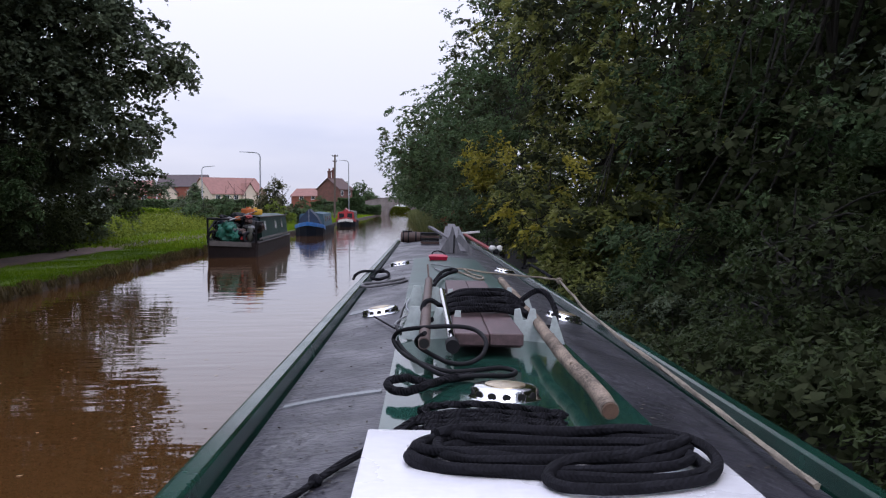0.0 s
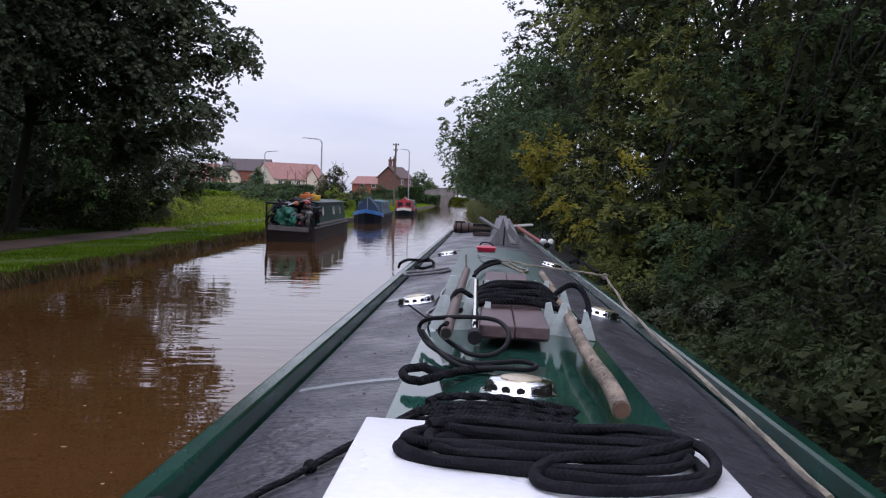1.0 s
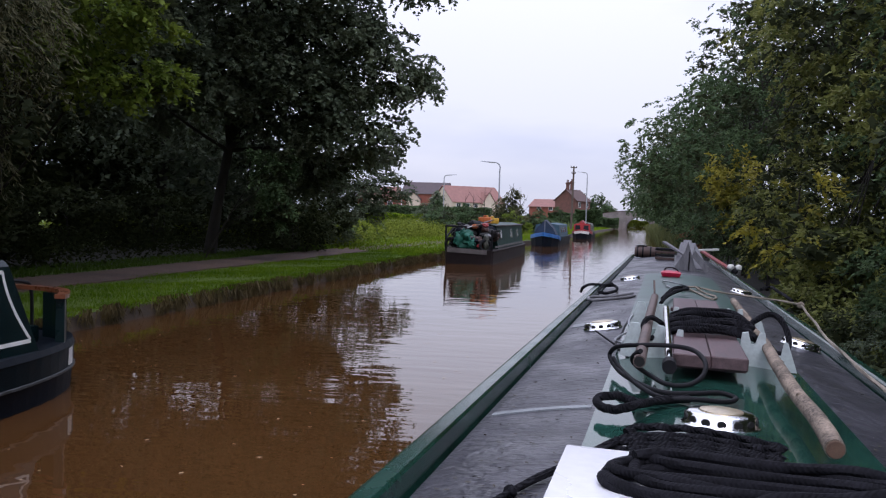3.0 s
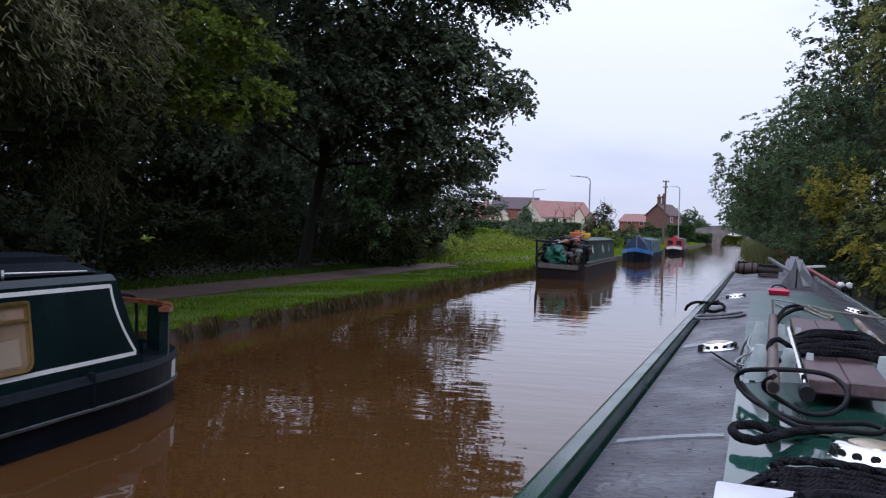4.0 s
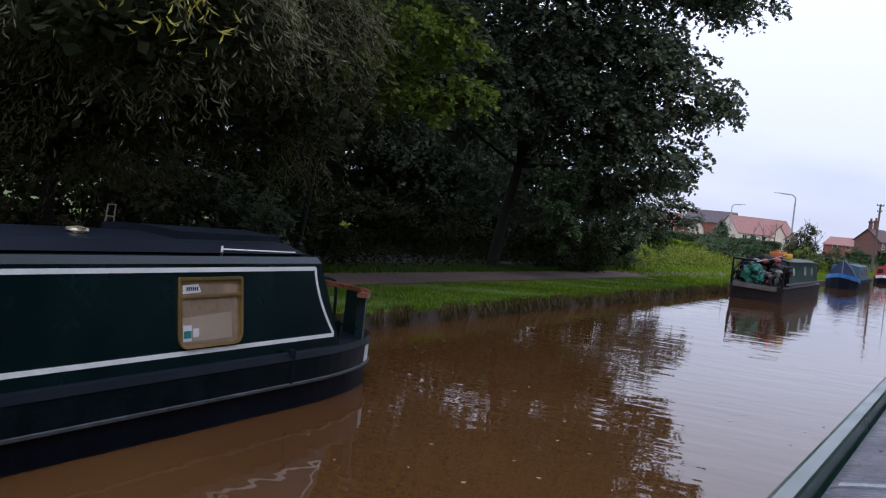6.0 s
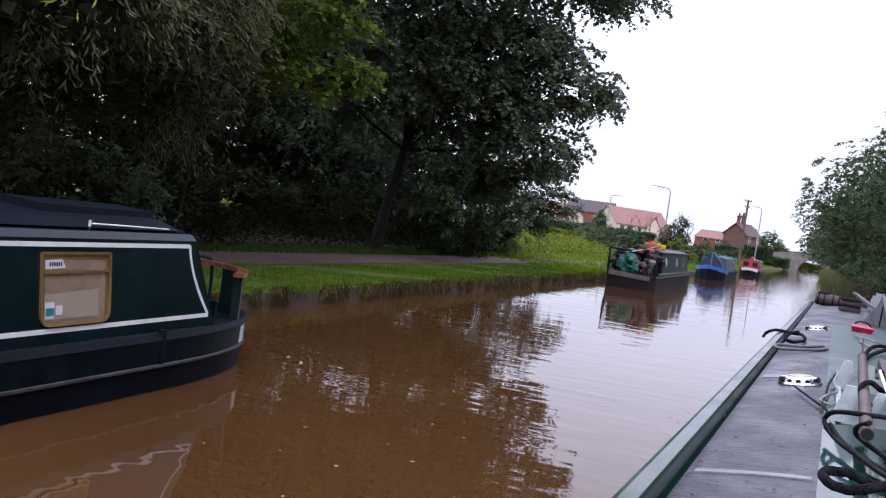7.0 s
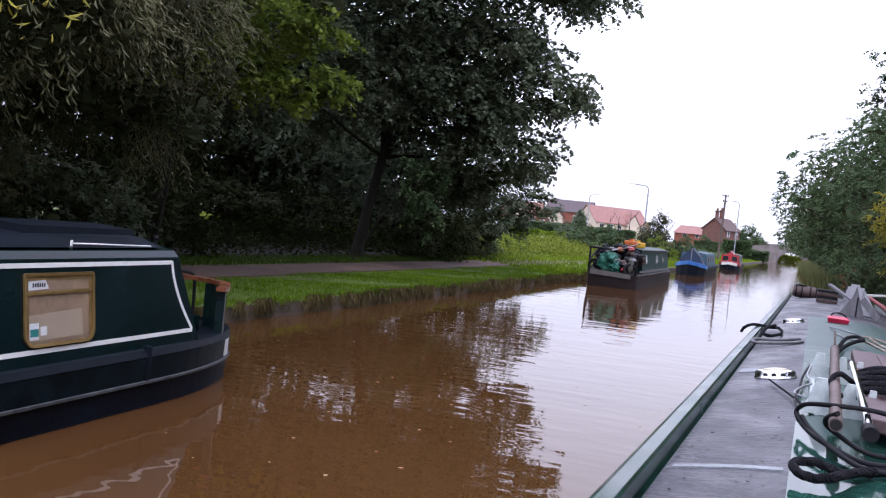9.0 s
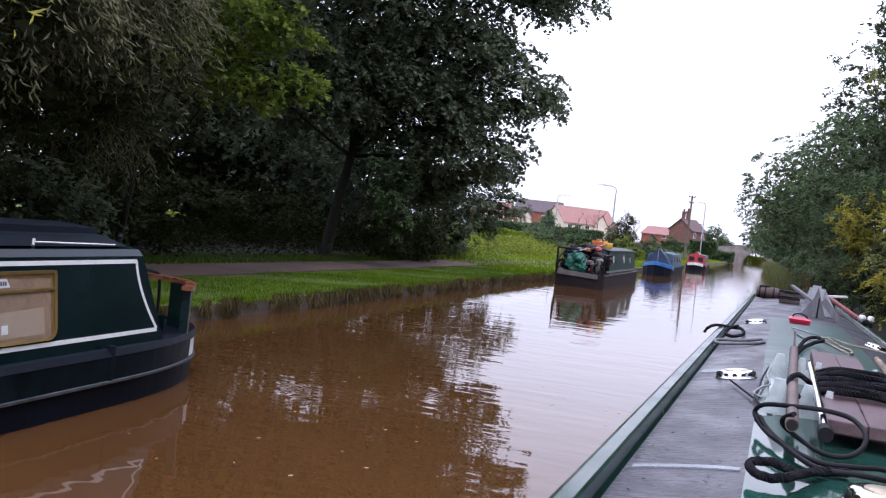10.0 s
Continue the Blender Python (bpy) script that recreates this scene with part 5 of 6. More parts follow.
for lx, ly, lz, mt, lab in ((0.45, 0.3, 0.78, RED_PAINT, "dull red"), (0.1, 0.9, 1.62, ORANGE_PLASTIC, "orange"), (0.52, 1.2, 1.68, RED_PAINT, "dull red"), (-0.3, 1.2, 1.60, GREY_WOOD, "grey"), (0.75, 0.5, 1.2, GREY_WOOD, "pale grey")):
    cargo("cloth_bundle", mt, (lx, ly, lz), (0.14, 0.14, 0.09), lab + " cloth bundle on top of the heap", "bundle", lx * 7 + 3)
for k in range(4):
    tyre = barge.matrix_basis @ pose((-0.78, 0.72, -0.5, 0.3)[k], (0.15, 0.1, 1.5, 1.9)[k], (0.86, 0.80, 1.62, 1.72)[k], (80, 75, 20, 12)[k], 15, 20 * k)
    bm = bmesh.new()
    tube(bm, [(0.24 * math.cos(a), 0.24 * math.sin(a), 0) for a in np.linspace(0, 2 * math.pi, 21)[:-1]], 0.07, 8, True)
    solo("tyre_fender", bm, RUBBER, tyre, "old black tyre on the workboat's heap", "tyre", smooth=True)
for k in range(3):
    bm = bmesh.new()
    tube(bm, [(-0.4 + 0.25 * k, 0.3, 1.5 + 0.05 * k), (0.5 + 0.1 * k, 2.4, 1.86 + 0.03 * k)], 0.025, 6)
    solo("scaffold_pole", bm, (RUST, GALVANISED, POLE_WOOD)[k], barge.matrix_basis, "thin pole laid across the heap on the workboat", "pole")
cargo("grey_bag", GREY_GREEN, (0.72, 0.25, 0.95), (0.13, 0.16, 0.32), "grey sack beside the rail of the workboat", "sack", 6.2)
for k, (lx, ly, lz, mt, nm) in enumerate(((0.2, 3.1, 1.85, ORANGE_PLASTIC, "orange"), (0.45, 3.6, 1.82, YELLOW_PLASTIC, "yellow"), (0.1, 4.2, 1.85, YELLOW_PLASTIC, "yellow"))):
    bm = bmesh.new()
    box(bm, (-0.28, -0.2, -0.10), (0.28, 0.2, 0.16), 0.05)
    box(bm, (-0.08, -0.05, 0.16), (0.08, 0.05, 0.24), 0.02)
    solo("plastic_can", bm, mt, barge.matrix_basis @ pose(lx, ly, lz + 0.02, 0, 0, 30 * k), nm + " plastic fuel can on the workboat roof", "fuel can", smooth=True)
wheel = thing("bicycle", barge.matrix_basis @ pose(-0.72, 0.25, 0.62), "dark bicycle leaning on the workboat rail", "bicycle")
for wy in (0.0, 1.0):
    bm = bmesh.new()
    tube(bm, [(0.33 * math.cos(a) * 0.15, wy + 0.33 * math.cos(a), 0.42 + 0.33 * math.sin(a)) for a in np.linspace(0, 2 * math.pi, 25)[:-1]], 0.02, 6, True)
    part("wheel", bm, RUBBER, wheel)
bm = bmesh.new()
for a, b in (((0, 0, 0.42), (0, 0.35, 0.85)), ((0, 0.35, 0.85), (0, 0.85, 0.88)), ((0, 1.0, 0.42), (0, 0.82, 1.0)), ((0, 0.35, 0.85), (0, 0.45, 0.42)), ((0, 0.45, 0.42), (0, 0.84, 0.85)), ((-0.2, 0.8, 1.0), (0.2, 0.8, 1.0))):
    tube(bm, [a, b], 0.018, 6)
part("frame", bm, RUBBER, wheel)


# ---- boats further on ----
RED_FRONT = mat("bright_red_boat_paint", (0.33, 0.028, 0.032), 0.4, vary=0.15, scale=3.0)
def far_boat(x, y, turn, length, label, hull_m, band_m, top_m, cratch_m, cloth_from, w=1.0):
    b = thing("moored_narrowboat", pose(x, y, 0, 0, 0, turn), label, "boat")
    bm = bmesh.new()
    loft(bm, [[(-q, yy, 0.62 + r_), (-q - 0.02, yy, 0.45 + r_), (-q * 0.95, yy, -0.3), (q * 0.95, yy, -0.3), (q + 0.02, yy, 0.45 + r_), (q, yy, 0.62 + r_)] for yy, q, r_ in ((0, 0.05, 0.35), (0.7, 0.55 * w, 0.25), (1.8, 0.95 * w, 0.12), (3, w, 0), (length, w, 0))])
    part("hull", bm, hull_m, b, "dark lower hull")
    bm = bmesh.new()
    loft(bm, [[(-q - 0.035, yy, 0.66 + r_), (-q - 0.045, yy, 0.40 + r_), (q + 0.045, yy, 0.40 + r_), (q + 0.035, yy, 0.66 + r_)] for yy, q, r_ in ((-0.05, 0.05, 0.37), (0.7, 0.56 * w, 0.26), (1.8, 0.96 * w, 0.13), (3, w, 0))])
    part("bow_band", bm, band_m, b, "painted bow band")
    bm = bmesh.new()
    loft(bm, [[(-0.92 * w, yy, 0.6), (-0.82 * w, yy, 1.55), (0, yy, 1.68), (0.82 * w, yy, 1.55), (0.92 * w, yy, 0.6)] for yy in (3.6, length - 1.6)])
    part("cabin", bm, top_m, b, "cabin")
    bm = bmesh.new()
    loft(bm, [[(-0.90 * w, yy, 0.62), (-0.55 * w, yy, 0.62 + hh * 0.55), (0, yy, 0.62 + hh), (0.55 * w, yy, 0.62 + hh * 0.55), (0.90 * w, yy, 0.62)] for yy, hh in ((1.5, 1.30), (3.62, 1.30))])
    part("cratch_cover", bm, cratch_m, b, "canvas cover over the bow")
    bm = bmesh.new()
    loft(bm, [[(-0.03, 1.46, 0.64), (0.03, 1.46, 0.64), (0.03, 1.46, 1.9), (-0.03, 1.46, 1.9)], [(-0.03, 1.5, 0.64), (0.03, 1.5, 0.64), (0.03, 1.5, 1.9), (-0.03, 1.5, 1.9)]])
    part("cover_seam", bm, GREY_WOOD, b, "pale seam of the cover")
    for s in (-1, 1):
        for wy in (5.5, 8.0, 10.5):
            bm = bmesh.new()
            loft(bm, [[(s * (0.92 * w - 0.105 * (z - 0.6) + d), yy, z) for yy, z in ((wy, 0.98), (wy + 0.9, 0.98), (wy + 0.9, 1.36), (wy, 1.36))] for d in (0.012, -0.02)])
            part("window", bm, GLASS, b, "dark cabin window")
    return b


far_boat(-8.45, 66.5, 2.2, 15, "moored narrowboat with a blue bow band and slate-blue canvas cover", HULL_BLACK, BLUE_PAINT, BLUE_CLOTH, NAVY_CLOTH, True, 1.05)
red_boat = far_boat(-8.2, 95.5, 2.2, 12, "moored narrowboat with a red front and dull green cabin", HULL_BLACK, RED_FRONT, GREY_GREEN, RED_FRONT, False)
bm = bmesh.new()
slab(bm, [(-0.88, 0.62), (0.88, 0.62), (0.80, 1.50), (0, 1.64), (-0.80, 1.50)], 1, 1.40, 1.50)
part("front_panel", bm, RED_FRONT, red_boat, "bright red front panel")
bm = bmesh.new()
loft(bm, [[(-q, yy, 0.30 + r_), (q, yy, 0.30 + r_), (q, yy, 0.56 + r_), (-q, yy, 0.56 + r_)] for yy, q, r_ in ((-0.09, 0.06, 0.30), (0.55, 0.54, 0.22), (1.0, 0.76, 0.17))])
part("bow_flash", bm, STRIPE, red_boat, "white painted flash on the bow")
for s in (-0.42, 0.42):
    bm = bmesh.new()
    slab(bm, [(s - 0.27, 0.85), (s + 0.27, 0.85), (s + 0.24, 1.38), (s - 0.24, 1.38)], 1, 1.37, 1.395)
    part("front_pane", bm, GLASS, red_boat, "dark pane in the red front")


# ---- bridge ----
bridge = thing("canal_bridge", pose(-5.3, 205, 0), "low humped stone canal bridge with one arch", "bridge")
bm = bmesh.new()
def hump(x):
    return 4.0 - 0.013 * x * x
arc = [(2.6 * math.cos(a), 2.55 * math.sin(a)) for a in np.linspace(0, math.pi, 17)]
for x0, x1 in ((-9.0, -2.6), (2.6, 9.0)):
    n_ = 10
    xs_ = [x0 + (x1 - x0) * k / n_ for k in range(n_ + 1)]
    slab(bm, [(x, -0.5) for x in xs_] + [(x, hump(x) - 0.7) for x in xs_[::-1]], 1, 0, 5)
slab(bm, [(c, s) for c, s in arc] + [(x, hump(x) - 0.7) for x in (-2.6, -1.3, 0, 1.3, 2.6)], 1, 0, 5)
part("arch_wall", bm, STONE, bridge, "weathered stone arch wall")
for yy in (-0.05, 4.7):
    bm = bmesh.new()
    xs_ = [-9 + k for k in range(19)]
    slab(bm, [(x, hump(x) - 0.7) for x in xs_] + [(x, hump(x)) for x in xs_[::-1]], 1, yy, yy + 0.35)
    part("parapet", bm, STONE, bridge, "stone parapet")
    bm = bmesh.new()
    slab(bm, [(x, hump(x)) for x in xs_] + [(x, hump(x) + 0.12) for x in xs_[::-1]], 1, yy - 0.06, yy + 0.41)
    part("coping", bm, ROOF_BROWN, bridge, "dark weathered coping stones")
for k in range(17):
    a = math.pi * (k + 0.5) / 17
    bm = bmesh.new()
    box(bm, (-0.16, -0.1, -0.2), (0.16, 0.02, 0.2), 0.0, Matrix.Translation((2.78 * math.cos(a), 0, 2.72 * math.sin(a))) @ Euler((0, math.pi / 2 - a, 0)).to_matrix().to_4x4())
    part("voussoir", bm, STONE, bridge)


# ---- houses ----
def house(name, m, w, d, eave, ridge, wall_m, roof_m, label, windows=(), chimneys=(), cross=None):
    """Ridge along local x; the front is y = 0."""
    h = thing(name, m, label, "house")
    bm = bmesh.new()
    loft(bm, [[(x, 0, 0), (x, 0, eave), (x, d / 2, ridge - 0.12), (x, d, eave), (x, d, 0)] for x in (-w / 2, w / 2)])
    part("wall", bm, wall_m, h, "house wall")
    for s in (0, 1):
        bm = bmesh.new()
        y0, y1 = (-0.35, d / 2) if s == 0 else (d + 0.35, d / 2)
        sl = (ridge - eave) / (d / 2)
        z0 = eave - 0.35 * sl
        loft(bm, [[(x, y0, z0 + 0.02), (x, y1, ridge), (x, y1, ridge + 0.16), (x, y0, z0 + 0.16)] for x in (-w / 2 - 0.3, w / 2 + 0.3)])
        part("roof", bm, roof_m, h, "tiled roof slope")
    for wx, wz, ww, wh in windows:
        win = new("window", None)
        win.parent = h
        bm = bmesh.new()
        box(bm, (wx - ww / 2 - 0.08, -0.06, wz - 0.08), (wx + ww / 2 + 0.08, -0.004, wz + wh + 0.08))
        part("window_frame", bm, WHITE_PAINT, win, "white window frame")
        for k in range(2):
            bm = bmesh.new()
            box(bm, (wx - ww / 2 + k * ww / 2 + 0.03, -0.075, wz), (wx - ww / 2 + (k + 1) * ww / 2 - 0.03, -0.05, wz + wh))
            part("pane", bm, GLASS, win)
    for cx, cy, cz in chimneys:
        ch = new("chimney", None)
        ch.parent = h
        bm = bmesh.new()
        box(bm, (cx - 0.4, cy - 0.3, cz - 2.4), (cx + 0.4, cy + 0.3, cz - 0.25))
        box(bm, (cx - 0.5, cy - 0.4, cz - 0.6), (cx + 0.5, cy + 0.4, cz - 0.35))
        part("stack", bm, BRICK_DARK, ch, "brick chimney stack")
        for q in (-0.2, 0.2):
            bm = bmesh.new()
            lathe(bm, [(0.13, cz - 0.25), (0.15, cz + 0.2), (0.12, cz + 0.35)], 8, Matrix.Translation((cx + q, cy, 0)))
            part("chimney_pot", bm, BRICK_DARK, ch)
    if cross:
        cx, cw, ce, cr, out = cross
        bm = bmesh.new()
        loft(bm, [[(cx - cw / 2, y, 0), (cx - cw / 2, y, ce), (cx, y, cr - 0.1), (cx + cw / 2, y, ce), (cx + cw / 2, y, 0)] for y in (-out, d / 2)])
        part("gable_wall", bm, RENDER_CREAM, h, "cream gable front")
        for s in (-1, 1):
            bm = bmesh.new()
            sl = (cr - ce) / (cw / 2)
            loft(bm, [[(cx + s * (cw / 2 + 0.3), y, ce - 0.3 * sl), (cx, y, cr), (cx, y, cr + 0.15), (cx + s * (cw / 2 + 0.3), y, ce - 0.3 * sl + 0.15)] for y in (-out - 0.25, d / 2)])
            part("gable_roof", bm, roof_m, h, "tiled gable roof")
    return h


# brick cottage, its gable to the canal
house("brick_cottage", pose(-22.6, 238, 1.6, 0, 0, 68) @ pose(0, -3.0, 0), 7.4, 6.0, 4.9, 7.5, BRICK_DARK, ROOF_BROWN, "old red brick cottage with two tall chimneys", [(-2, 0.9, 1.0, 1.3), (2, 0.9, 1.0, 1.3), (-2, 3.2, 1.0, 1.2), (2, 3.2, 1.0, 1.2)], [(-2.9, 3.0, 9.6), (-0.7, 3.0, 9.9)])
house("terrace_house", pose(-52.6, 268.4, 1.4, 0, 0, 45), 18, 11, 4.5, 9.0, RENDER_CREAM, ROOF_TILE, "cream rendered house with a long red tiled roof", [(-7, 2.9, 1.4, 1.1), (-4.0, 2.9, 1.4, 1.1), (-1.0, 2.9, 1.2, 1.1), (6.5, 2.9, 1.4, 1.1), (-7, 0.8, 1.6, 1.3), (-2.5, 0.8, 1.6, 1.3), (7, 0.8, 1.6, 1.3)], [], (3.0, 4.4, 4.4, 7.4, 1.0))
house("terrace_house", pose(-72.5, 282, 1.4, 0, 0, 2), 14, 9, 7.0, 10.4, BRICK, ROOF_DARK, "red brick house with a dark roof and white gable", [(-3, 3.4, 1.6, 1.3), (2.5, 4.6, 1.2, 1.2), (2.5, 1.0, 1.6, 1.3)], [], (-3.2, 4.4, 5.2, 7.4, 1.5))
house("terrace_house", pose(-90, 290, 1.4, 0, 0, 8), 13, 9, 5.6, 9.0, BRICK, ROOF_TILE, "red brick house with white bays and a clay tile roof", [(-4, 3.2, 1.6, 1.3), (4, 3.2, 1.6, 1.3), (-4, 0.9, 1.8, 1.4), (4, 0.9, 1.8, 1.4)], [], (0.0, 4.2, 4.8, 7.2, 1.2))
house("terrace_house", pose(-36.0, 290, 1.4, 0, 0, -20), 11, 8, 4.0, 6.2, BRICK, ROOF_TILE, "small red brick house with a clay tile roof", [(-2, 2.9, 1.2, 1.1), (2, 2.9, 1.2, 1.1)])


# ---- poles, lamps, hedges ----
def street_lamp(x, y, z0, h, arm, label):
    s = thing("street_lamp", pose(x, y, z0), label, "street lamp", "street lamps")
    bm = bmesh.new()
    tube(bm, [(0, 0, -0.1), (0, 0, 1.2), (0, 0, 1.21), (0, 0, h - 0.9)], [0.11, 0.11, 0.085, 0.075], 10)
    part("column", bm, GALVANISED, s, "", True)
    bm = bmesh.new()
    rope(bm, [(0, 0, h - 0.92), (0, 0, h - 0.4), (arm * 0.18, 0, h - 0.08), (arm * 0.5, 0, h), (arm, 0, h + 0.04)], 0.065, 5)
    part("arm", bm, GALVANISED, s, "", True)
    bm = bmesh.new()
    k = 1 if arm > 0 else -1
    loft(bm, [[(arm - 0.1 * k, -0.09, h - 0.0), (arm - 0.1 * k, 0.09, h - 0.0), (arm - 0.1 * k, 0.06, h + 0.10), (arm - 0.1 * k, -0.06, h + 0.10)], [(arm + 0.65 * k, -0.11, h + 0.03), (arm + 0.65 * k, 0.11, h + 0.03), (arm + 0.65 * k, 0.07, h + 0.12), (arm + 0.65 * k, -0.07, h + 0.12)]])
    part("lantern", bm, GALVANISED, s, "flat grey lantern")
    return s


street_lamp(-17.6, 100.6, 0.5, 7.4, -1.5, "grey steel street lamp with a curved arm")
street_lamp(-33.0, 140, 0.66, 7.44, 1.3, "grey steel street lamp with a curved arm")
street_lamp(-12.2, 151, 0.35, 9.05, -0.9, "pale slim street lamp near the bridge")
pole = thing("telegraph_pole", pose(-13.0, 135, 0.36, 0, 0.9, 0), "tall wooden telegraph pole with a short crossarm", "telegraph pole")
bm = bmesh.new()
tube(bm, [(0, 0, -0.3), (0, 0, 4.5), (0, 0, 9.14)], [0.17, 0.15, 0.12], 10)
part("shaft", bm, POLE_WOOD, pole, "", True)
for z_, w_ in ((8.94, 0.45), (8.14, 0.3)):
    bm = bmesh.new()
    box(bm, (-w_, -0.18, z_ - 0.06), (w_, -0.10, z_ + 0.06))
    part("crossarm", bm, POLE_WOOD, pole)
    for s in (-1, 1):
        bm = bmesh.new()
        lathe(bm, [(0.05, z_ + 0.05), (0.06, z_ + 0.14), (0.03, z_ + 0.2)], 8, Matrix.Translation((s * w_ * 0.85, -0.14, 0)))
        part("insulator", bm, RUBBER, pole)


def hedge(name, x0, x1, y0, y1, z0, z1, leaves, size, material, label, seed):
    """A clipped hedge: leaves over a dark mass, flat top."""
    r = np.random.default_rng(seed)
    n = leaves
    p = np.stack([r.uniform(x0, x1, n), r.uniform(y0, y1, n), z0 + (z1 - z0) * (1 - r.random(n) ** 2)], 1)
    p[:, 2] += 0.12 * np.sin(p[:, 0] * 1.3) * (p[:, 2] - z0) / (z1 - z0)
    v, f = leaf_cloud(r, p, size, 0.1, 0.7)
    return tagged(new(name, quads(name, v, f, material)), label, "hedge")


hedge("clipped_hedge", -17.2, -12.0, 186, 189, 1.2, 3.75, 7000, 0.4, LEAF_MID, "clipped green hedge beside the bridge", 201)
hedge("bankside_scrub", -18.5, -9.4, 198, 203.5, 0.2, 2.3, 7000, 0.4, LEAF_MID, "green scrub on the bank before the bridge", 207)
hedge("bankside_scrub", -1.9, 4.0, 196, 203.5, 0.0, 3.2, 7000, 0.4, LEAF_MID, "green scrub on the bank before the bridge", 208)
hedge("privet_hedge", -41, -29.5, 125, 127.2, 0.7, 2.0, 9000, 0.22, LAWN, "clipped yellow-green privet hedge beside the road", 209)
hedge("waterside_scrub", -13, -2.5, 262, 266, 0.0, 1.9, 6000, 0.45, MEADOW, "green scrub where the canal bends beyond the bridge", 206)
hedge("clipped_hedge", -26, -17, 215, 218, 1.2, 3.2, 7000, 0.4, LEAF_MID, "green garden hedge before the cottage", 202)
hedge("clipped_hedge", -62, -36, 195, 199, 1.3, 3.6, 14000, 0.5, LEAF_MID, "green hedge in front of the houses", 203)
hedge("rough_hedge", -44, -27, 128, 134, 1.2, 3.1, 12000, 0.36, LEAF_MID, "rough green hedge across the meadow", 204)
tree("dark_bush", -15.6, 96, [(-15.8, 96, 2.9, 1.4, 1.5, 1.5), (-14.8, 95, 2.2, 1.3, 1.2, 1.2), (-16.6, 96, 2.0, 1.2, 1.2, 1.0), (-15.2, 95.5, 4.1, 0.8, 0.8, 0.8)], 8000, 0.15, LEAF_WILLOW, "grey-green shrub with bare upright twigs", 0.06, (0, 0), 210, category="shrub", ground_z=0.45, shell=0.4)
for k, (sx, sy, sr, sm) in enumerate([(-14.6, 92, 1.0, LEAF_BRIGHT), (-13.4, 98, 0.9, LEAF_MID), (-20.5, 98, 1.3, LEAF_MID), (-22.5, 92, 1.0, LEAF_MID), (-24.5, 104, 1.6, LEAF_MID), (-27.5, 112, 1.7, LEAF_DARK), (-19, 115, 1.4, LEAF_MID), (-15.2, 118, 1.3, LEAF_MID), (-15.8, 150, 1.7, LEAF_MID), (-31, 122, 1.6, LEAF_DARK)]):
    tree("garden_shrub", sx, sy, [(sx, sy, 0.7 + sr * 0.8, sr * 1.3, sr * 1.2, sr * 0.8), (sx + sr * 0.7, sy, 0.6 + sr * 0.6, sr * 0.9, sr, sr * 0.6), (sx - sr * 0.4, sy + 0.5, 0.9 + sr * 1.3, sr * 0.6, sr * 0.6, sr * 0.55)], 2600, 0.19, sm, "loose green shrub behind the moored boats", 0.05, (0, 0), 220 + k, category="shrub", ground_z=0.5, shell=0.4)
tree("cypress_tree", -50.0, 205, [(-50.0, 205, 4.8, 0.75, 0.75, 3.4)], 3500, 0.4, LEAF_DARK, "narrow dark cypress before the houses", 0.15, (0, 0), 240, ground_z=1.3)
for k, (tx_, ty_, r_) in enumerate(((-19, 262, 3.6), (-13.5, 226, 1.8), (-1, 222, 3.2), (-28, 300, 4.5), (4, 214, 4.0))):
    tree("distant_tree", tx_, ty_, [(tx_, ty_, r_ + 2.2, r_, r_, r_), (tx_ + r_ * 0.7, ty_, r_ + 1.4, r_ * 0.7, r_, r_ * 0.7)], 3000, 0.45, LEAF_MID, "rounded green tree beyond the bridge", 0.3, (0, 0), 250 + k, ground_z=1.2)
# bare saplings
for k, (sx, sy, hh) in enumerate(((-18.6, 97, 4.6), (-20.2, 99, 4.0), (-15.3, 95, 5.0), (-14.6, 95.5, 4.4), (-21.5, 101, 3.9))):
    r = np.random.default_rng(300 + k)
    sap = thing("bare_sapling", pose(sx, sy, 0.5), "thin leafless sapling with upright twigs", "sapling")
    bm = bmesh.new()
    tube(bm, [(0, 0, -0.1), (0.1, 0, hh * 0.5), (0.15, 0, hh)], [0.05, 0.035, 0.012], 6)
    for j in range(9):
        z_ = hh * r.uniform(0.3, 0.85)
        a = r.uniform(0, 6.28)
        limb(bm, (0.1, 0, z_), (0.1 + 0.9 * math.cos(a), 0.9 * math.sin(a), z_ + r.uniform(0.5, 1.2)), 0.02, 0.008, 0.1, r)
    part("stem", bm, BARK, sap)
bm = bmesh.new()
loft(bm, [[(x, y, z), (x + w, y, z), (x + w, y, z - 0.3), (x, y, z - 0.3)] for x, y, z, w in ((-22.5, 76, 0.56, 3.4), (-25, 88, 0.60, 4.0), (-29.5, 102, 0.66, 5.0), (-34, 116, 0.72, 6.0), (-47, 160, 0.92, 7.0), (-65, 215, 1.16, 8.0))])
solo("road", bm, PALE_ROAD, Matrix(), "pale grey road behind the meadow", "road", kind="structure")


# ---- things on our roof ----
# lines of ropes and hoses on the roof, in the boat's own metres
HOSE1 = [(-0.37, 3.83, 1.530), (-0.39, 3.88, 1.560), (-0.36, 3.84, 1.600), (-0.27, 3.72, 1.630), (-0.16, 3.70, 1.640), (-0.07, 3.63, 1.640), (-0.03, 3.47, 1.620), (-0.04, 3.39, 1.580), (-0.09, 3.35, 1.550), (-0.16, 3.36, 1.545), (-0.22, 3.49, 1.550), (-0.28, 3.66, 1.560), (-0.29, 3.58, 1.600), (-0.26, 3.47, 1.640)]
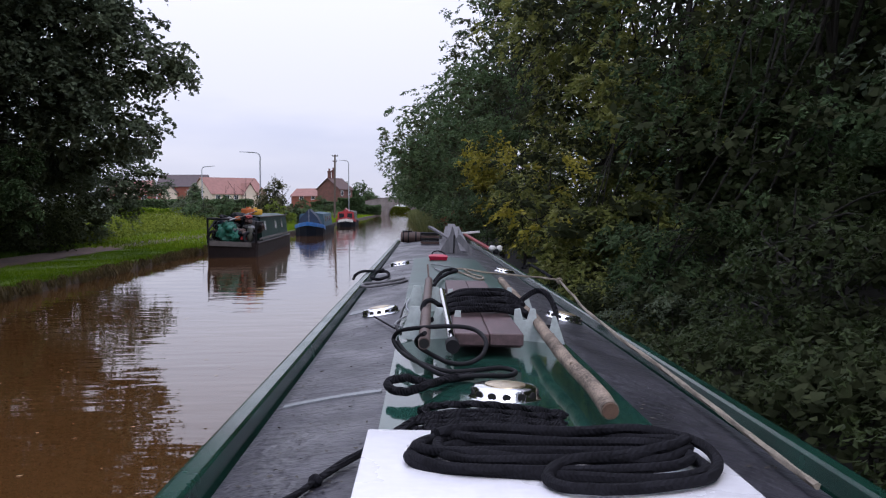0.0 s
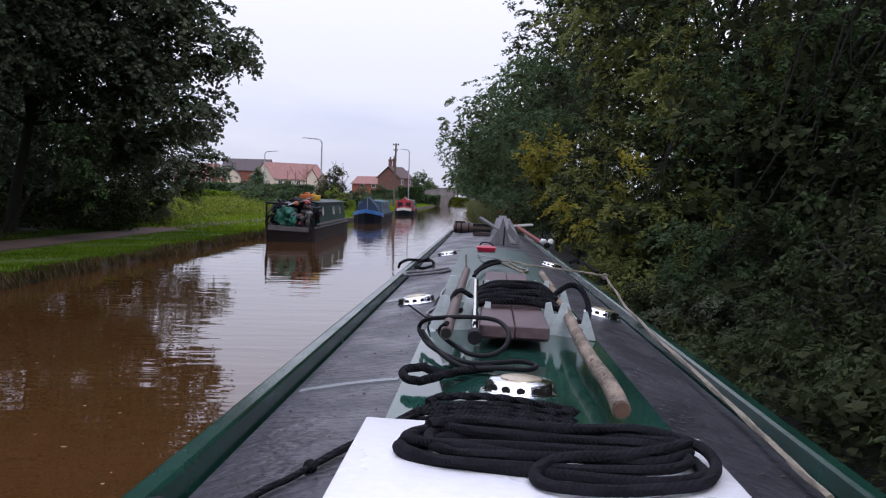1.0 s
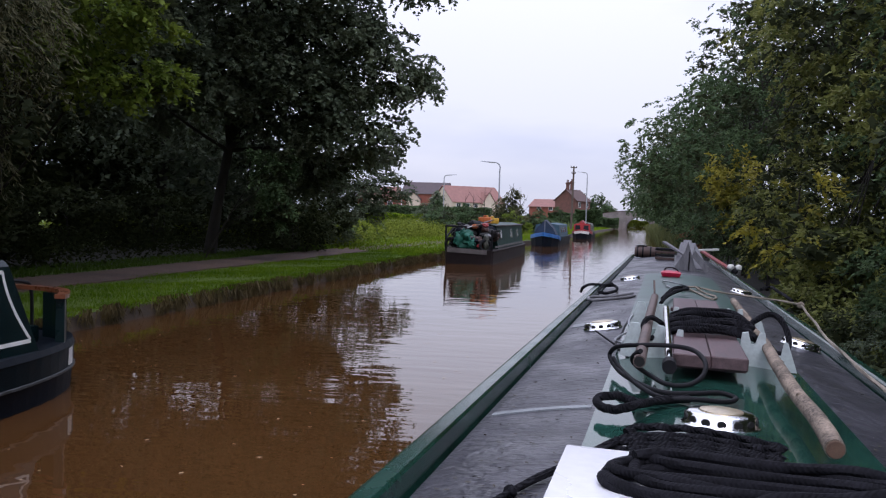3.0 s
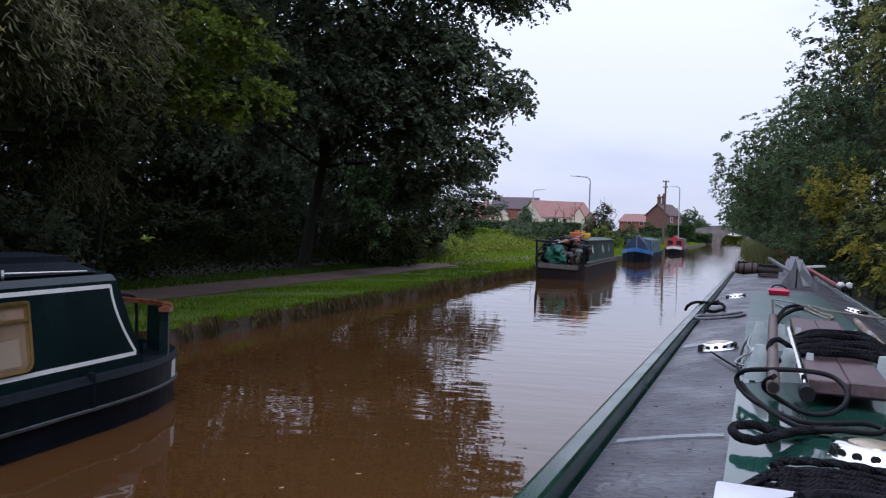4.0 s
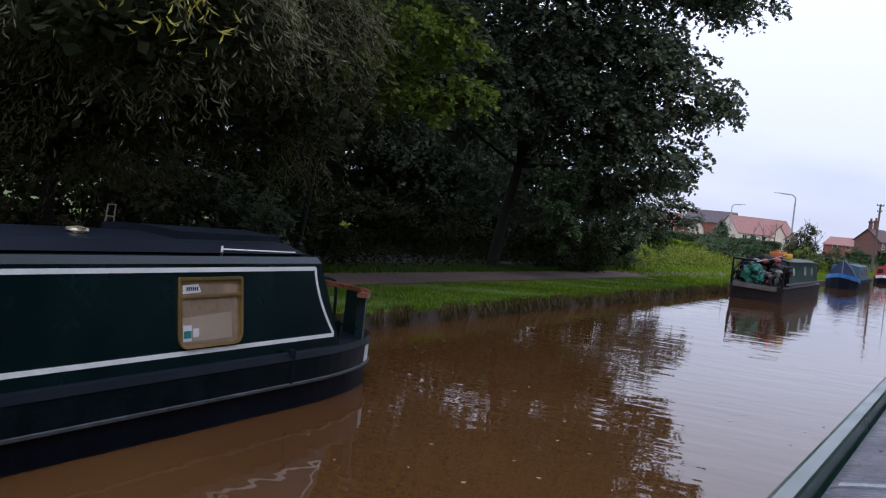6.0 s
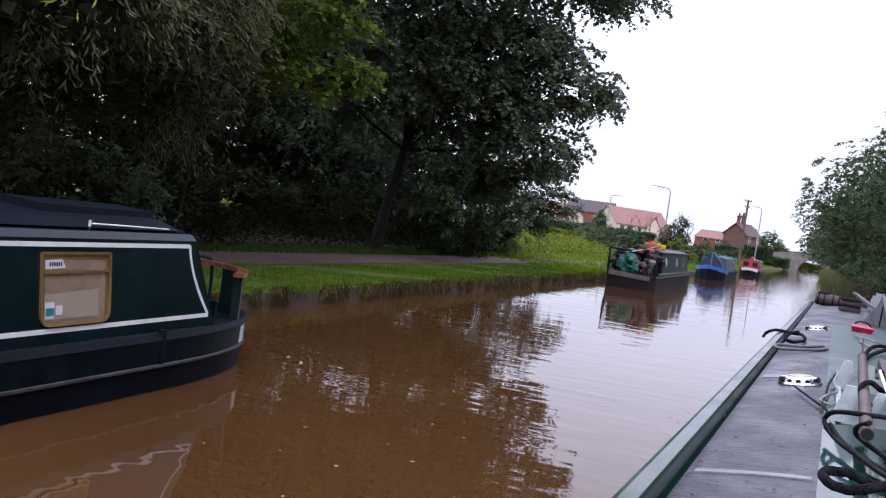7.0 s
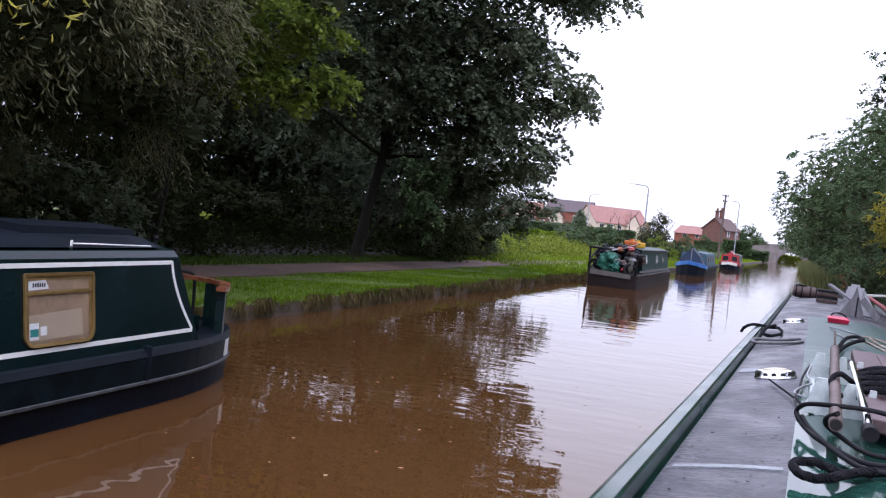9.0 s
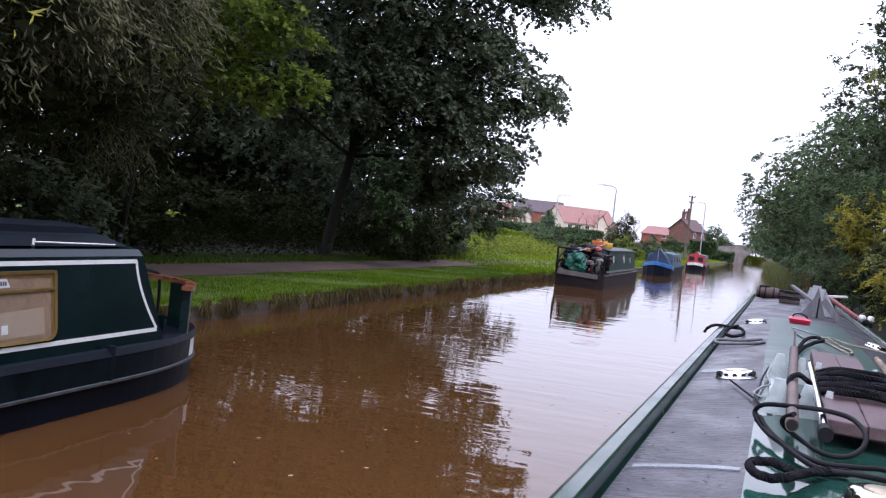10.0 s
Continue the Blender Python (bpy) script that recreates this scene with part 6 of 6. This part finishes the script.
HOSE2 = [(-0.38, 3.89, 1.530), (-0.33, 3.64, 1.525), (-0.25, 3.39, 1.530), (-0.17, 3.24, 1.535), (-0.07, 3.25, 1.540), (0.02, 3.31, 1.540), (0.07, 3.29, 1.530), (0.03, 3.20, 1.530), (-0.07, 3.14, 1.540), (-0.17, 3.16, 1.530), (-0.25, 3.31, 1.535), (-0.33, 3.69, 1.530), (-0.37, 3.79, 1.560)]
BLACKLOOP = [(-0.09, 3.19, 1.530), (-0.17, 3.12, 1.530), (-0.24, 3.00, 1.535), (-0.27, 2.98, 1.545), (-0.32, 3.01, 1.550), (-0.37, 3.01, 1.540), (-0.38, 2.98, 1.530), (-0.35, 2.89, 1.530), (-0.31, 2.86, 1.535), (-0.27, 2.85, 1.550), (-0.22, 3.00, 1.540), (-0.14, 3.17, 1.530)]
CORD = [(-0.29, 2.44, 1.540), (-0.34, 2.33, 1.530), (-0.41, 2.23, 1.505), (-0.46, 2.20, 1.484), (-0.51, 2.07, 1.475), (-0.54, 1.99, 1.469), (-0.58, 1.92, 1.462), (-0.64, 1.76, 1.450), (-0.70, 1.58, 1.436)]
CORD2 = [(-0.29, 2.40, 1.540), (-0.35, 2.30, 1.520), (-0.46, 2.17, 1.484), (-0.51, 2.06, 1.474)]
STAY = [(-0.55, 5.40, 1.480), (-0.41, 4.71, 1.500)]
WIRE = [(-0.34, 6.32, 1.520), (-0.35, 5.41, 1.580), (-0.36, 5.21, 1.560), (-0.34, 5.12, 1.530), (-0.38, 4.99, 1.520), (-0.41, 4.80, 1.510), (-0.37, 4.70, 1.510)]
WIRE2 = [(-0.35, 5.88, 1.540), (-0.38, 5.40, 1.530), (-0.39, 4.99, 1.510), (-0.40, 4.68, 1.510), (-0.37, 4.35, 1.520)]
LEFTHOSE = [(-0.41, 8.24, 1.490), (-0.49, 8.04, 1.480), (-0.71, 7.81, 1.460), (-0.78, 7.88, 1.455), (-0.77, 8.15, 1.455), (-0.60, 8.30, 1.465), (-0.44, 8.58, 1.480)]
LEFTROPE = [(-0.97, 9.44, 1.400), (-0.93, 9.16, 1.460), (-0.89, 9.33, 1.480), (-0.82, 9.66, 1.470), (-0.73, 9.56, 1.470), (-0.64, 9.48, 1.480), (-0.60, 8.97, 1.470), (-0.67, 8.67, 1.460), (-0.75, 8.68, 1.470), (-0.75, 9.19, 1.480), (-0.68, 9.66, 1.490)]
CREAM = [(-0.05, 9.15, 1.530), (0.07, 9.03, 1.550), (0.16, 9.35, 1.530), (0.35, 9.23, 1.510), (0.67, 9.01, 1.500), (0.92, 8.84, 1.490), (0.99, 8.56, 1.490), (0.95, 7.92, 1.480), (0.90, 7.11, 1.470), (0.82, 6.20, 1.470), (0.79, 5.46, 1.470), (0.75, 4.63, 1.470), (0.74, 4.00, 1.470), (0.72, 3.40, 1.470), (0.72, 2.98, 1.460), (0.70, 2.50, 1.460), (0.69, 2.15, 1.460)]
CREAM2 = [(0.13, 9.25, 1.540), (0.20, 8.93, 1.510), (0.28, 8.54, 1.510), (0.23, 8.22, 1.510), (0.11, 8.86, 1.520), (0.04, 9.15, 1.530)]
BLACKR = [(0.85, 10.46, 1.490), (0.99, 10.95, 1.500), (1.01, 10.31, 1.490), (1.02, 9.76, 1.480), (1.02, 9.33, 1.470)]
BLACKTOP = [(-0.19, 6.76, 1.560), (-0.15, 6.92, 1.600), (-0.06, 7.34, 1.620), (0.02, 7.94, 1.600), (-0.01, 8.47, 1.580), (-0.10, 8.07, 1.580), (-0.18, 7.08, 1.570)]
WIREFRAME = [(-0.18, 10.28, 1.520), (-0.08, 9.36, 1.560), (0.08, 9.36, 1.530), (-0.03, 8.74, 1.530), (-0.15, 9.49, 1.520)]
def at_roof(x, y, z=0.0):
    return BOAT @ pose(x, y, z)


def roof_rope(name, ctrl, r, material, label, category="rope", per=8, seg=10, closed=False, twist=0.0):
    bm = bmesh.new()
    o = Vector(ctrl[0])
    rope(bm, [Vector(c) - o for c in ctrl], r, per, closed, seg, twist)
    return solo(name, bm, material, BOAT @ Matrix.Translation(o), label, category, smooth=True)


# black mooring rope, coiled on the hatch
rr = random.Random(5)
coil = thing("mooring_rope", at_roof(0.03, 1.85, 1.585) @ Matrix.Diagonal((0.95, 0.95, 0.85, 1)), "thick black mooring rope coiled in long loops on the white hatch", "rope")


def coil_loop(cx, cy, hx, hy, z, tilt, sag=0.0, n=12):
    pts = []
    for k in range(n):
        a = 2 * math.pi * k / n
        sx_ = math.copysign(abs(math.cos(a)) ** 0.7, math.cos(a))
        pts.append((cx + hx * sx_ + rr.uniform(-0.012, 0.012), cy + hy * math.sin(a) + tilt * sx_ * 0.05 + rr.uniform(-0.008, 0.008), z + rr.uniform(-0.006, 0.006) - sag * math.sin(a)))
    return pts


for cx, cy, hx, hy, z, tilt in ((-0.03, 0.03, 0.29, 0.12, 0.016, 0.5), (0.0, 0.02, 0.315, 0.165, 0.016, -0.4), (-0.02, 0.11, 0.285, 0.085, 0.036, 0.3), (0.02, 0.07, 0.295, 0.145, 0.040, 0.6), (0.01, 0.12, 0.27, 0.05, 0.052, -0.5), (-0.01, 0.00, 0.305, 0.125, 0.030, 0.2), (-0.05, 0.03, 0.265, 0.10, 0.044, -0.3)):
    bm = bmesh.new()
    rope(bm, coil_loop(cx - 0.016, cy * 0.76 - 0.016, hx, hy * 0.82, z * 0.8, tilt), 0.0122, 7, True, 10, 0.06)
    part("rope_loop", bm, ROPE_PLAIT, coil, "", True)
bm = bmesh.new()
rope(bm, [(-0.28, 0.06, 0.052), (-0.20, 0.10, 0.058), (0.0, 0.08, 0.058), (0.18, 0.115, 0.058), (0.29, 0.08, 0.045), (0.325, -0.01, 0.028), (0.27, -0.15, 0.019), (0.12, -0.225, 0.017), (-0.02, -0.235, 0.017), (-0.06, -0.165, 0.018), (-0.01, -0.10, 0.036), (0.12, -0.06, 0.042), (0.24, 0.0, 0.052), (0.28, 0.05, 0.056)], 0.0132, 8, False, 10, 0.06)
part("rope_end", bm, ROPE_PLAIT, coil, "", True)
# laid rope heap behind the hatch
heap = thing("laid_rope", at_roof(-0.11, 2.47, 1.50) @ Matrix.Diagonal((0.84, 0.9, 0.6, 1)), "heap of thick black laid rope behind the hatch", "rope")
for k in range(5):
    bm = bmesh.new()
    zz, yy = 0.02 + 0.022 * (k // 2), -0.10 + 0.055 * k
    rope(bm, [(-0.27 + 0.02 * k, yy - 0.05, zz), (-0.15, yy, zz + 0.015), (0.0, yy + 0.03, zz + 0.02), (0.14, yy + 0.02, zz + 0.01), (0.24 + 0.012 * k, yy - 0.03, zz - 0.002), (0.20, yy - 0.07, zz), (0.02, yy - 0.05, zz + 0.01), (-0.18, yy - 0.09, zz)], 0.0165, 24, False, 14, 0.16)
    part("strand", bm, ROPE_BLACK, heap, "", True)
roof_rope("cord", CORD, 0.008, ROPE_BLACK, "thin black cord trailing over the roof edge", "cord")
roof_rope("cord", CORD2, 0.007, ROPE_BLACK, "thin black cord trailing over the roof edge", "cord")
bm = bmesh.new()
bmesh.ops.create_icosphere(bm, subdivisions=2, radius=0.017)
solo("cord_knot", bm, ROPE_BLACK, BOAT @ Matrix.Translation(CORD[4]), "black knot in the thin cord", "knot", smooth=True)
roof_rope("hose", HOSE1, 0.0090, RUBBER, "stiff black rubber hose in a raised loop", "hose", 7, 10)
roof_rope("hose", HOSE2, 0.0090, RUBBER, "black rubber hose lying across the green panel", "hose", 7, 10)
roof_rope("eye_splice_rope", BLACKLOOP, 0.014, ROPE_BLACK, "black rope with a spliced eye on the green panel", "rope", 12, 12, False, 0.10)
roof_rope("cord", STAY, 0.005, ROPE_BLACK, "short thin black cord beside a ventilator", "cord")
roof_rope("wire", WIRE, 0.006, GALVANISED, "bent grey wire beside the rack", "wire")
roof_rope("wire", WIRE2, 0.006, RUBBER, "bent dark wire beside the rack", "wire")
roof_rope("boat_hook_strap", LEFTHOSE, 0.013, GREY_WOOD, "grey strap loop lying on the roof", "strap")
roof_rope("mooring_line", LEFTROPE, 0.014, ROPE_BLACK, "black mooring line bunched at the roof edge", "rope", 8, 8, False, 0.15)
roof_rope("mooring_line", BLACKR, 0.016, ROPE_BLACK, "black mooring line at the handrail", "rope", 8, 8, False, 0.15)
roof_rope("mooring_line", CREAM, 0.009, ROPE_CREAM, "weathered cream rope running along the handrail", "rope", 10, 8, False, 0.2)
roof_rope("mooring_line", CREAM2, 0.010, ROPE_CREAM, "weathered cream rope end knotted on the roof", "rope", 8, 8, False, 0.2)
bm = bmesh.new()
for a in range(3):
    tube(bm, [(0.02 * math.cos(t + a), 0.012 * a - 0.012, 0.02 * math.sin(t + a)) for t in np.linspace(0, 2 * math.pi, 13)[:-1]], 0.011, 7, True)
solo("rope_whipping", bm, ROPE_CREAM, BOAT @ Matrix.Translation(CREAM[6]), "cream rope knot at the handrail", "knot", smooth=True)
roof_rope("bungee_cord", BLACKTOP, 0.014, ROPE_BLACK, "black bungee cord tied over the plank end", "cord")
roof_rope("wire", WIREFRAME, 0.007, GALVANISED, "bent grey wire hoop on the roof", "wire")

# rack with notched boards
rack = thing("roof_rack", at_roof(0, 4.95, 1.5), "two pale notched boards that carry poles on the roof", "rack")


def notched(y):
    bm = bmesh.new()
    top = [(-0.37, 0.0), (-0.325, 0.155), (-0.285, 0.155), (-0.268, 0.085), (-0.225, 0.085), (-0.205, 0.15), (-0.175, 0.15), (-0.165, 0.085), (-0.125, 0.085), (-0.115, 0.14), (-0.09, 0.14), (-0.085, 0.05),
           (0.155, 0.05), (0.165, 0.15), (0.19, 0.155), (0.205, 0.10), (0.222, 0.10), (0.24, 0.155), (0.262, 0.155), (0.275, 0.06), (0.335, 0.06), (0.345, 0.12), (0.36, 0.12), (0.405, -0.01)]
    slab(bm, top, 1, y - 0.011, y + 0.011)
    return bm


part("notched_board", notched(-0.62), RACK_WHITE, rack, "pale notched board")
part("notched_board", notched(0.60), RACK_WHITE, rack, "pale notched board")
for x_ in (-0.33, 0.37):
    bm = bmesh.new()
    box(bm, (x_ - 0.012, -0.6, -0.008), (x_ + 0.012, 0.6, 0.012), 0.003)
    part("rail", bm, RACK_WHITE, rack)

gang = thing("gangplank", at_roof(0.015, 5.2, 1.56), "brown stained boarding plank of two boards on the rack", "plank")
for s, w0, w1 in ((0, -0.145, -0.0015), (1, 0.0015, 0.140)):
    bm = bmesh.new()
    loft(bm, [[(w0 + sh, y, 0), (w1 + sh, y, 0), (w1 + sh, y, 0.05), (w0 + sh, y, 0.05)] for y, sh in ((-1.48 + 0.012 * s, -0.01), (0.0, 0.006), (1.5 - 0.02 * s, 0.022))])
    bmesh.ops.bevel(bm, geom=bm.edges[:], offset=0.004, segments=1, affect="EDGES")
    part("board", bm, PLANK_BROWN, gang, "", False)
for y in (-1.3, 1.3):
    bm = bmesh.new()
    box(bm, (-0.14, y - 0.04, -0.025), (0.135, y + 0.04, -0.001), 0.003)
    part("cleat", bm, PLANK_BROWN, gang)
pile = thing("rope_hank", at_roof(0.03, 4.65, 1.612), "hank of black rope draped over the plank", "rope")
for k in range(6):
    bm = bmesh.new()
    oy, oz = -0.20 + 0.075 * k, 0.018 + 0.014 * (k % 3)
    j = lambda s: rr.uniform(-s, s)
    rope(bm, [(-0.17 + j(0.02), oy + j(0.05), oz - 0.015), (-0.11, oy + 0.03 + j(0.05), oz + 0.03 + j(0.012)), (0.0 + j(0.03), oy + j(0.07), oz + 0.03 + j(0.015)), (0.12, oy + 0.02 + j(0.05), oz + 0.03), (0.19 + j(0.02), oy - 0.03 + j(0.05), oz - 0.005), (0.15, oy - 0.12 + j(0.05), oz), (0.02, oy - 0.08 + j(0.08), oz + 0.015), (-0.13, oy - 0.10 + j(0.05), oz + 0.01)], 0.0155, 7, True, 10, 0.10)
    part("rope_loop", bm, ROPE_BLACK, pile, "", True)
bm = bmesh.new()
rope(bm, [(0.17, 0.02, 0.02), (0.22, 0.05, 0.06), (0.29, 0.04, 0.10), (0.345, -0.02, 0.06), (0.36, -0.12, -0.02), (0.33, -0.20, -0.06), (0.27, -0.16, -0.05), (0.22, -0.06, -0.02), (0.18, 0.0, 0.0)], 0.014, 8, False, 8, 0.12)
part("rope_tail", bm, ROPE_BLACK, pile, "", True)
bm = bmesh.new()
rope(bm, [(-0.16, -0.05, 0.0), (-0.20, -0.12, 0.02), (-0.265, -0.20, 0.06), (-0.30, -0.27, 0.03), (-0.27, -0.33, -0.02), (-0.21, -0.28, 0.0), (-0.17, -0.20, 0.01)], 0.012, 8, False, 8, 0.12)
part("rope_tail", bm, ROPE_BLACK, pile, "", True)

log = thing("log_pole", at_roof(0.25, 2.48, 1.565), "rough pale tree pole with sawn end resting on the rack", "pole")
lr = random.Random(8)
n_ = 26
lp = [Vector((0.045 * k / n_ + 0.006 * math.sin(k * 0.7), 4.2 * k / n_, 0.055 * k / n_ + 0.004 * math.sin(k * 1.1))) for k in range(n_ + 1)]
bm = bmesh.new()
tube(bm, lp, [0.0265 - 0.004 * k / n_ + lr.uniform(-0.0005, 0.0005) for k in range(n_ + 1)], 12)
part("bark", bm, LOG_BARK, log, "", True)
bm = bmesh.new()
lathe(bm, [(0.021, 0), (0.0235, 0.003), (0.022, 0.006)], 14, Matrix.Translation((0, -0.004, 0)) @ Euler((radians(90), 0, 0)).to_matrix().to_4x4())
part("sawn_end", bm, LOG_END, log, "dark sawn end", True)
for k in (4, 9, 13, 18):
    bm = bmesh.new()
    a = k * 2.1
    c_ = lp[k] + Vector((0.024 * math.cos(a), 0, 0.024 * abs(math.sin(a))))
    bmesh.ops.create_icosphere(bm, subdivisions=1, radius=0.010, matrix=Matrix.Translation(c_))
    part("knot", bm, LOG_BARK, log, "", True)

rust = thing("steel_pole", at_roof(-0.262, 3.45, 1.603), "rusty brown steel pole in the rack", "pole")
bm = bmesh.new()
tube(bm, [(0, 0, 0), (0.012, 1.2, 0.03), (0.03, 2.45, 0.06)], 0.0235, 12)
part("shaft", bm, RUST, rust, "", True)
bm = bmesh.new()
lathe(bm, [(0.020, 0), (0.019, 0.004)], 14, Matrix.Translation((0, 0.002, 0)) @ Euler((radians(90), 0, 0)).to_matrix().to_4x4())
part("bore", bm, DARK_HOLE, rust, "dark open end")
bm = bmesh.new()
tube(bm, [(0.03, 2.4, 0.06), (0.02, 2.46, 0.16)], 0.006, 6)
part("pin", bm, RUST, rust)
mast = thing("boat_hook", at_roof(-0.155, 3.40, 1.60), "bright steel tube with a black socket end", "boat hook")
bm = bmesh.new()
tube(bm, [(0, 0.12, 0.006), (-0.01, 1.7, 0.065)], 0.0165, 12)
part("tube", bm, CHROME, mast, "", True)
bm = bmesh.new()
lathe(bm, [(0.015, 0.0), (0.026, 0.0), (0.026, 0.10), (0.020, 0.14), (0.017, 0.14)], 14, Matrix.Translation((0, 0.0, 0)) @ Euler((radians(-90), 0, 0)).to_matrix().to_4x4())
part("socket", bm, RUBBER, mast, "black socket end", True)

# gear toward the bow
toy = thing("red_toolbox", at_roof(-0.085, 11.45, 1.5) @ Matrix.Diagonal((0.78, 0.85, 0.66, 1)), "small bright red plastic tray with a rope handle", "tray")
bm = bmesh.new()
loft(bm, [[(-0.13, -0.16, 0.02), (0.13, -0.16, 0.02), (0.13, 0.16, 0.02), (-0.13, 0.16, 0.02)], [(-0.15, -0.18, 0.09), (0.15, -0.18, 0.09), (0.15, 0.18, 0.09), (-0.15, 0.18, 0.09)], [(-0.10, -0.10, 0.12), (0.10, -0.10, 0.12), (0.10, 0.10, 0.12), (-0.10, 0.10, 0.12)]])
part("body", bm, RED_BRIGHT, toy, "", False)
bm = bmesh.new()
rope(bm, [(-0.10, 0, 0.10), (-0.08, 0, 0.16), (0.0, 0, 0.18), (0.08, 0, 0.15), (0.11, 0, 0.10)], 0.012)
part("handle", bm, RUBBER, toy)

stand = thing("folded_ramp", at_roof(0.14, 14.0, 1.495) @ Matrix.Diagonal((0.72, 0.6, 0.90, 1)), "weathered grey boards stacked in a tent shape", "boards")
for a, b, w, lab in (((-0.10, -0.55, 0.03), (0.04, 0.5, 0.42), 0.30, ""), ((0.30, -0.6, 0.03), (0.06, 0.55, 0.40), 0.26, ""), ((0.02, -0.62, 0.02), (0.02, 0.62, 0.46), 0.16, "")):
    bm = bmesh.new()
    plank(bm, a, b, w, 0.025)
    part("board", bm, GREY_WOOD, stand, lab)
bm = bmesh.new()
slab(bm, [(-0.26, 0.0), (0.20, 0.0), (0.075, 0.30), (0.01, 0.46), (-0.04, 0.30)], 1, -0.66, -0.63)
part("end_board", bm, GREY_WOOD, stand, "triangular grey end board")
bm = bmesh.new()
plank(bm, (0.12, -0.70, 0.28), (0.42, -0.72, 0.02), 0.11, 0.03, (0, 1, 0))
part("prop", bm, GREY_WOOD, stand, "slanting grey prop")
bm = bmesh.new()
plank(bm, (-0.45, 0.1, 0.42), (0.05, -0.4, 0.20), 0.10, 0.03)
part("prop", bm, GREY_WOOD, stand, "slanting grey board")
bm = bmesh.new()
tube(bm, [(0.05, -0.68, 0.0), (0.05, -0.68, 0.30)], 0.012, 8)
part("strap", bm, RUBBER, stand, "dark strap")
crate = thing("dark_crate", at_roof(-0.14, 17.3, 1.49) @ Matrix.Diagonal((0.8, 0.8, 0.8, 1)), "dark slatted crate behind the boards", "crate")
for k in range(4):
    bm = bmesh.new()
    box(bm, (-0.22, -0.2, 0.02 + 0.07 * k), (0.2, 0.25, 0.07 + 0.07 * k), 0.006)
    part("slat", bm, RUBBER if k % 2 else BRINDLE, crate)

tub = thing("barrel", at_roof(-0.50, 19.3, 1.44) @ Matrix.Diagonal((0.95, 0.72, 0.72, 1)), "brown hooped barrel lying on the fore end of the roof", "barrel")
M_ = Matrix.Translation((-0.25, 0, 0.17)) @ Euler((0, radians(90), 0)).to_matrix().to_4x4()
bm = bmesh.new()
lathe(bm, [(0.02, 0.02), (0.13, 0.02), (0.14, 0), (0.165, 0.17), (0.165, 0.33), (0.14, 0.5), (0.13, 0.48), (0.02, 0.48)], 22, M_)
part("staves", bm, BRINDLE, tub, "", True)
for z_ in (0.06, 0.17, 0.33, 0.44):
    bm = bmesh.new()
    q = 0.14 + 0.028 * math.sin(math.pi * z_ / 0.5)
    lathe(bm, [(q - 0.01, z_ - 0.015), (q + 0.004, z_ - 0.015), (q + 0.004, z_ + 0.015), (q - 0.01, z_ + 0.015)], 22, M_)
    part("hoop", bm, RUBBER, tub, "", True)
bm = bmesh.new()
tube(bm, [(0.30, 0, 0), (0.31, 0.02, 0.30)], 0.018, 8)
part("post", bm, RUBBER, tub)
bm = bmesh.new()
box(bm, (-0.22, -0.08, 0.325), (0.0, 0.1, 0.36), 0.012)
part("bung_cloth", bm, RUBBER, tub)
bm = bmesh.new()
plank(bm, (0, 0, 0.03), (-0.30, 2.8, 0.20), 0.07, 0.03)
solo("red_board", bm, RED_PAINT, at_roof(0.84, 15.6, 1.47), "faded red board propped over the fore end of the roof", "board")
bm = bmesh.new()
plank(bm, (0.02, 0.0, 0.17), (0.72, 0.15, 0.25), 0.16, 0.035)
solo("white_board", bm, STRIPE, at_roof(0.12, 18.6, 1.47), "narrow white board propped on the fore end", "board")
fend = thing("rope_fender", at_roof(0.87, 14.6, 1.46) @ Matrix.Diagonal((0.65, 0.65, 0.65, 1)), "white and black rope fender on the handrail", "fender")
for dx, dy, dz, q, mt in ((-0.09, 0, 0.13, 0.085, STRIPE), (0.08, 0.02, 0.14, 0.08, STRIPE), (0.0, -0.03, 0.06, 0.075, RUBBER), (0.0, 0.05, 0.17, 0.05, RUBBER)):
    bm = lump(dx * 9 + 3, (0, 0, 0), (q, q, q * 0.9), 0.3, 2)
    bmesh.ops.translate(bm, verts=bm.verts, vec=(dx, dy, dz))
    part("knob", bm, mt, fend, "", True)

# bits of leaf and grit on the wet roof
fr = np.random.default_rng(12)
n_ = 420
fx, fy = fr.uniform(-0.72, -0.42, n_), 2.0 + 9.5 * fr.random(n_) ** 1.3
fx[: n_ // 3] *= -1
fz = 1.505 - 0.095 * (fx / 0.76) ** 2 + 0.004
v1, f1 = leaf_cloud(fr, np.stack([fx, fy, fz], 1), 0.018, 0.0, 0.6)
v1[:, 2] = np.repeat(fz, 4) + (v1[:, 2] - np.repeat(fz, 4)) * 0.3
flecks = tagged(new("leaf_litter", quads("leaf_litter", v1, f1, ROOF_GRIT)), "tiny bits of leaf and grit scattered on the roof", "litter", kind="stuff")
flecks.matrix_world = BOAT
bm = bmesh.new()
lathe(bm, [(0.0, -0.045), (0.026, -0.04), (0.036, -0.01), (0.036, 0.03), (0.026, 0.055), (0.0, 0.062)], 18, Euler((radians(80), 0, radians(-20))).to_matrix().to_4x4())
solo("rubber_stop", bm, RUBBER, at_roof(-0.765, 1.79, 1.450) @ Matrix.Diagonal((0.7, 0.7, 0.7, 1)), "rounded black rubber stop beside the handrail", "stop", smooth=True)
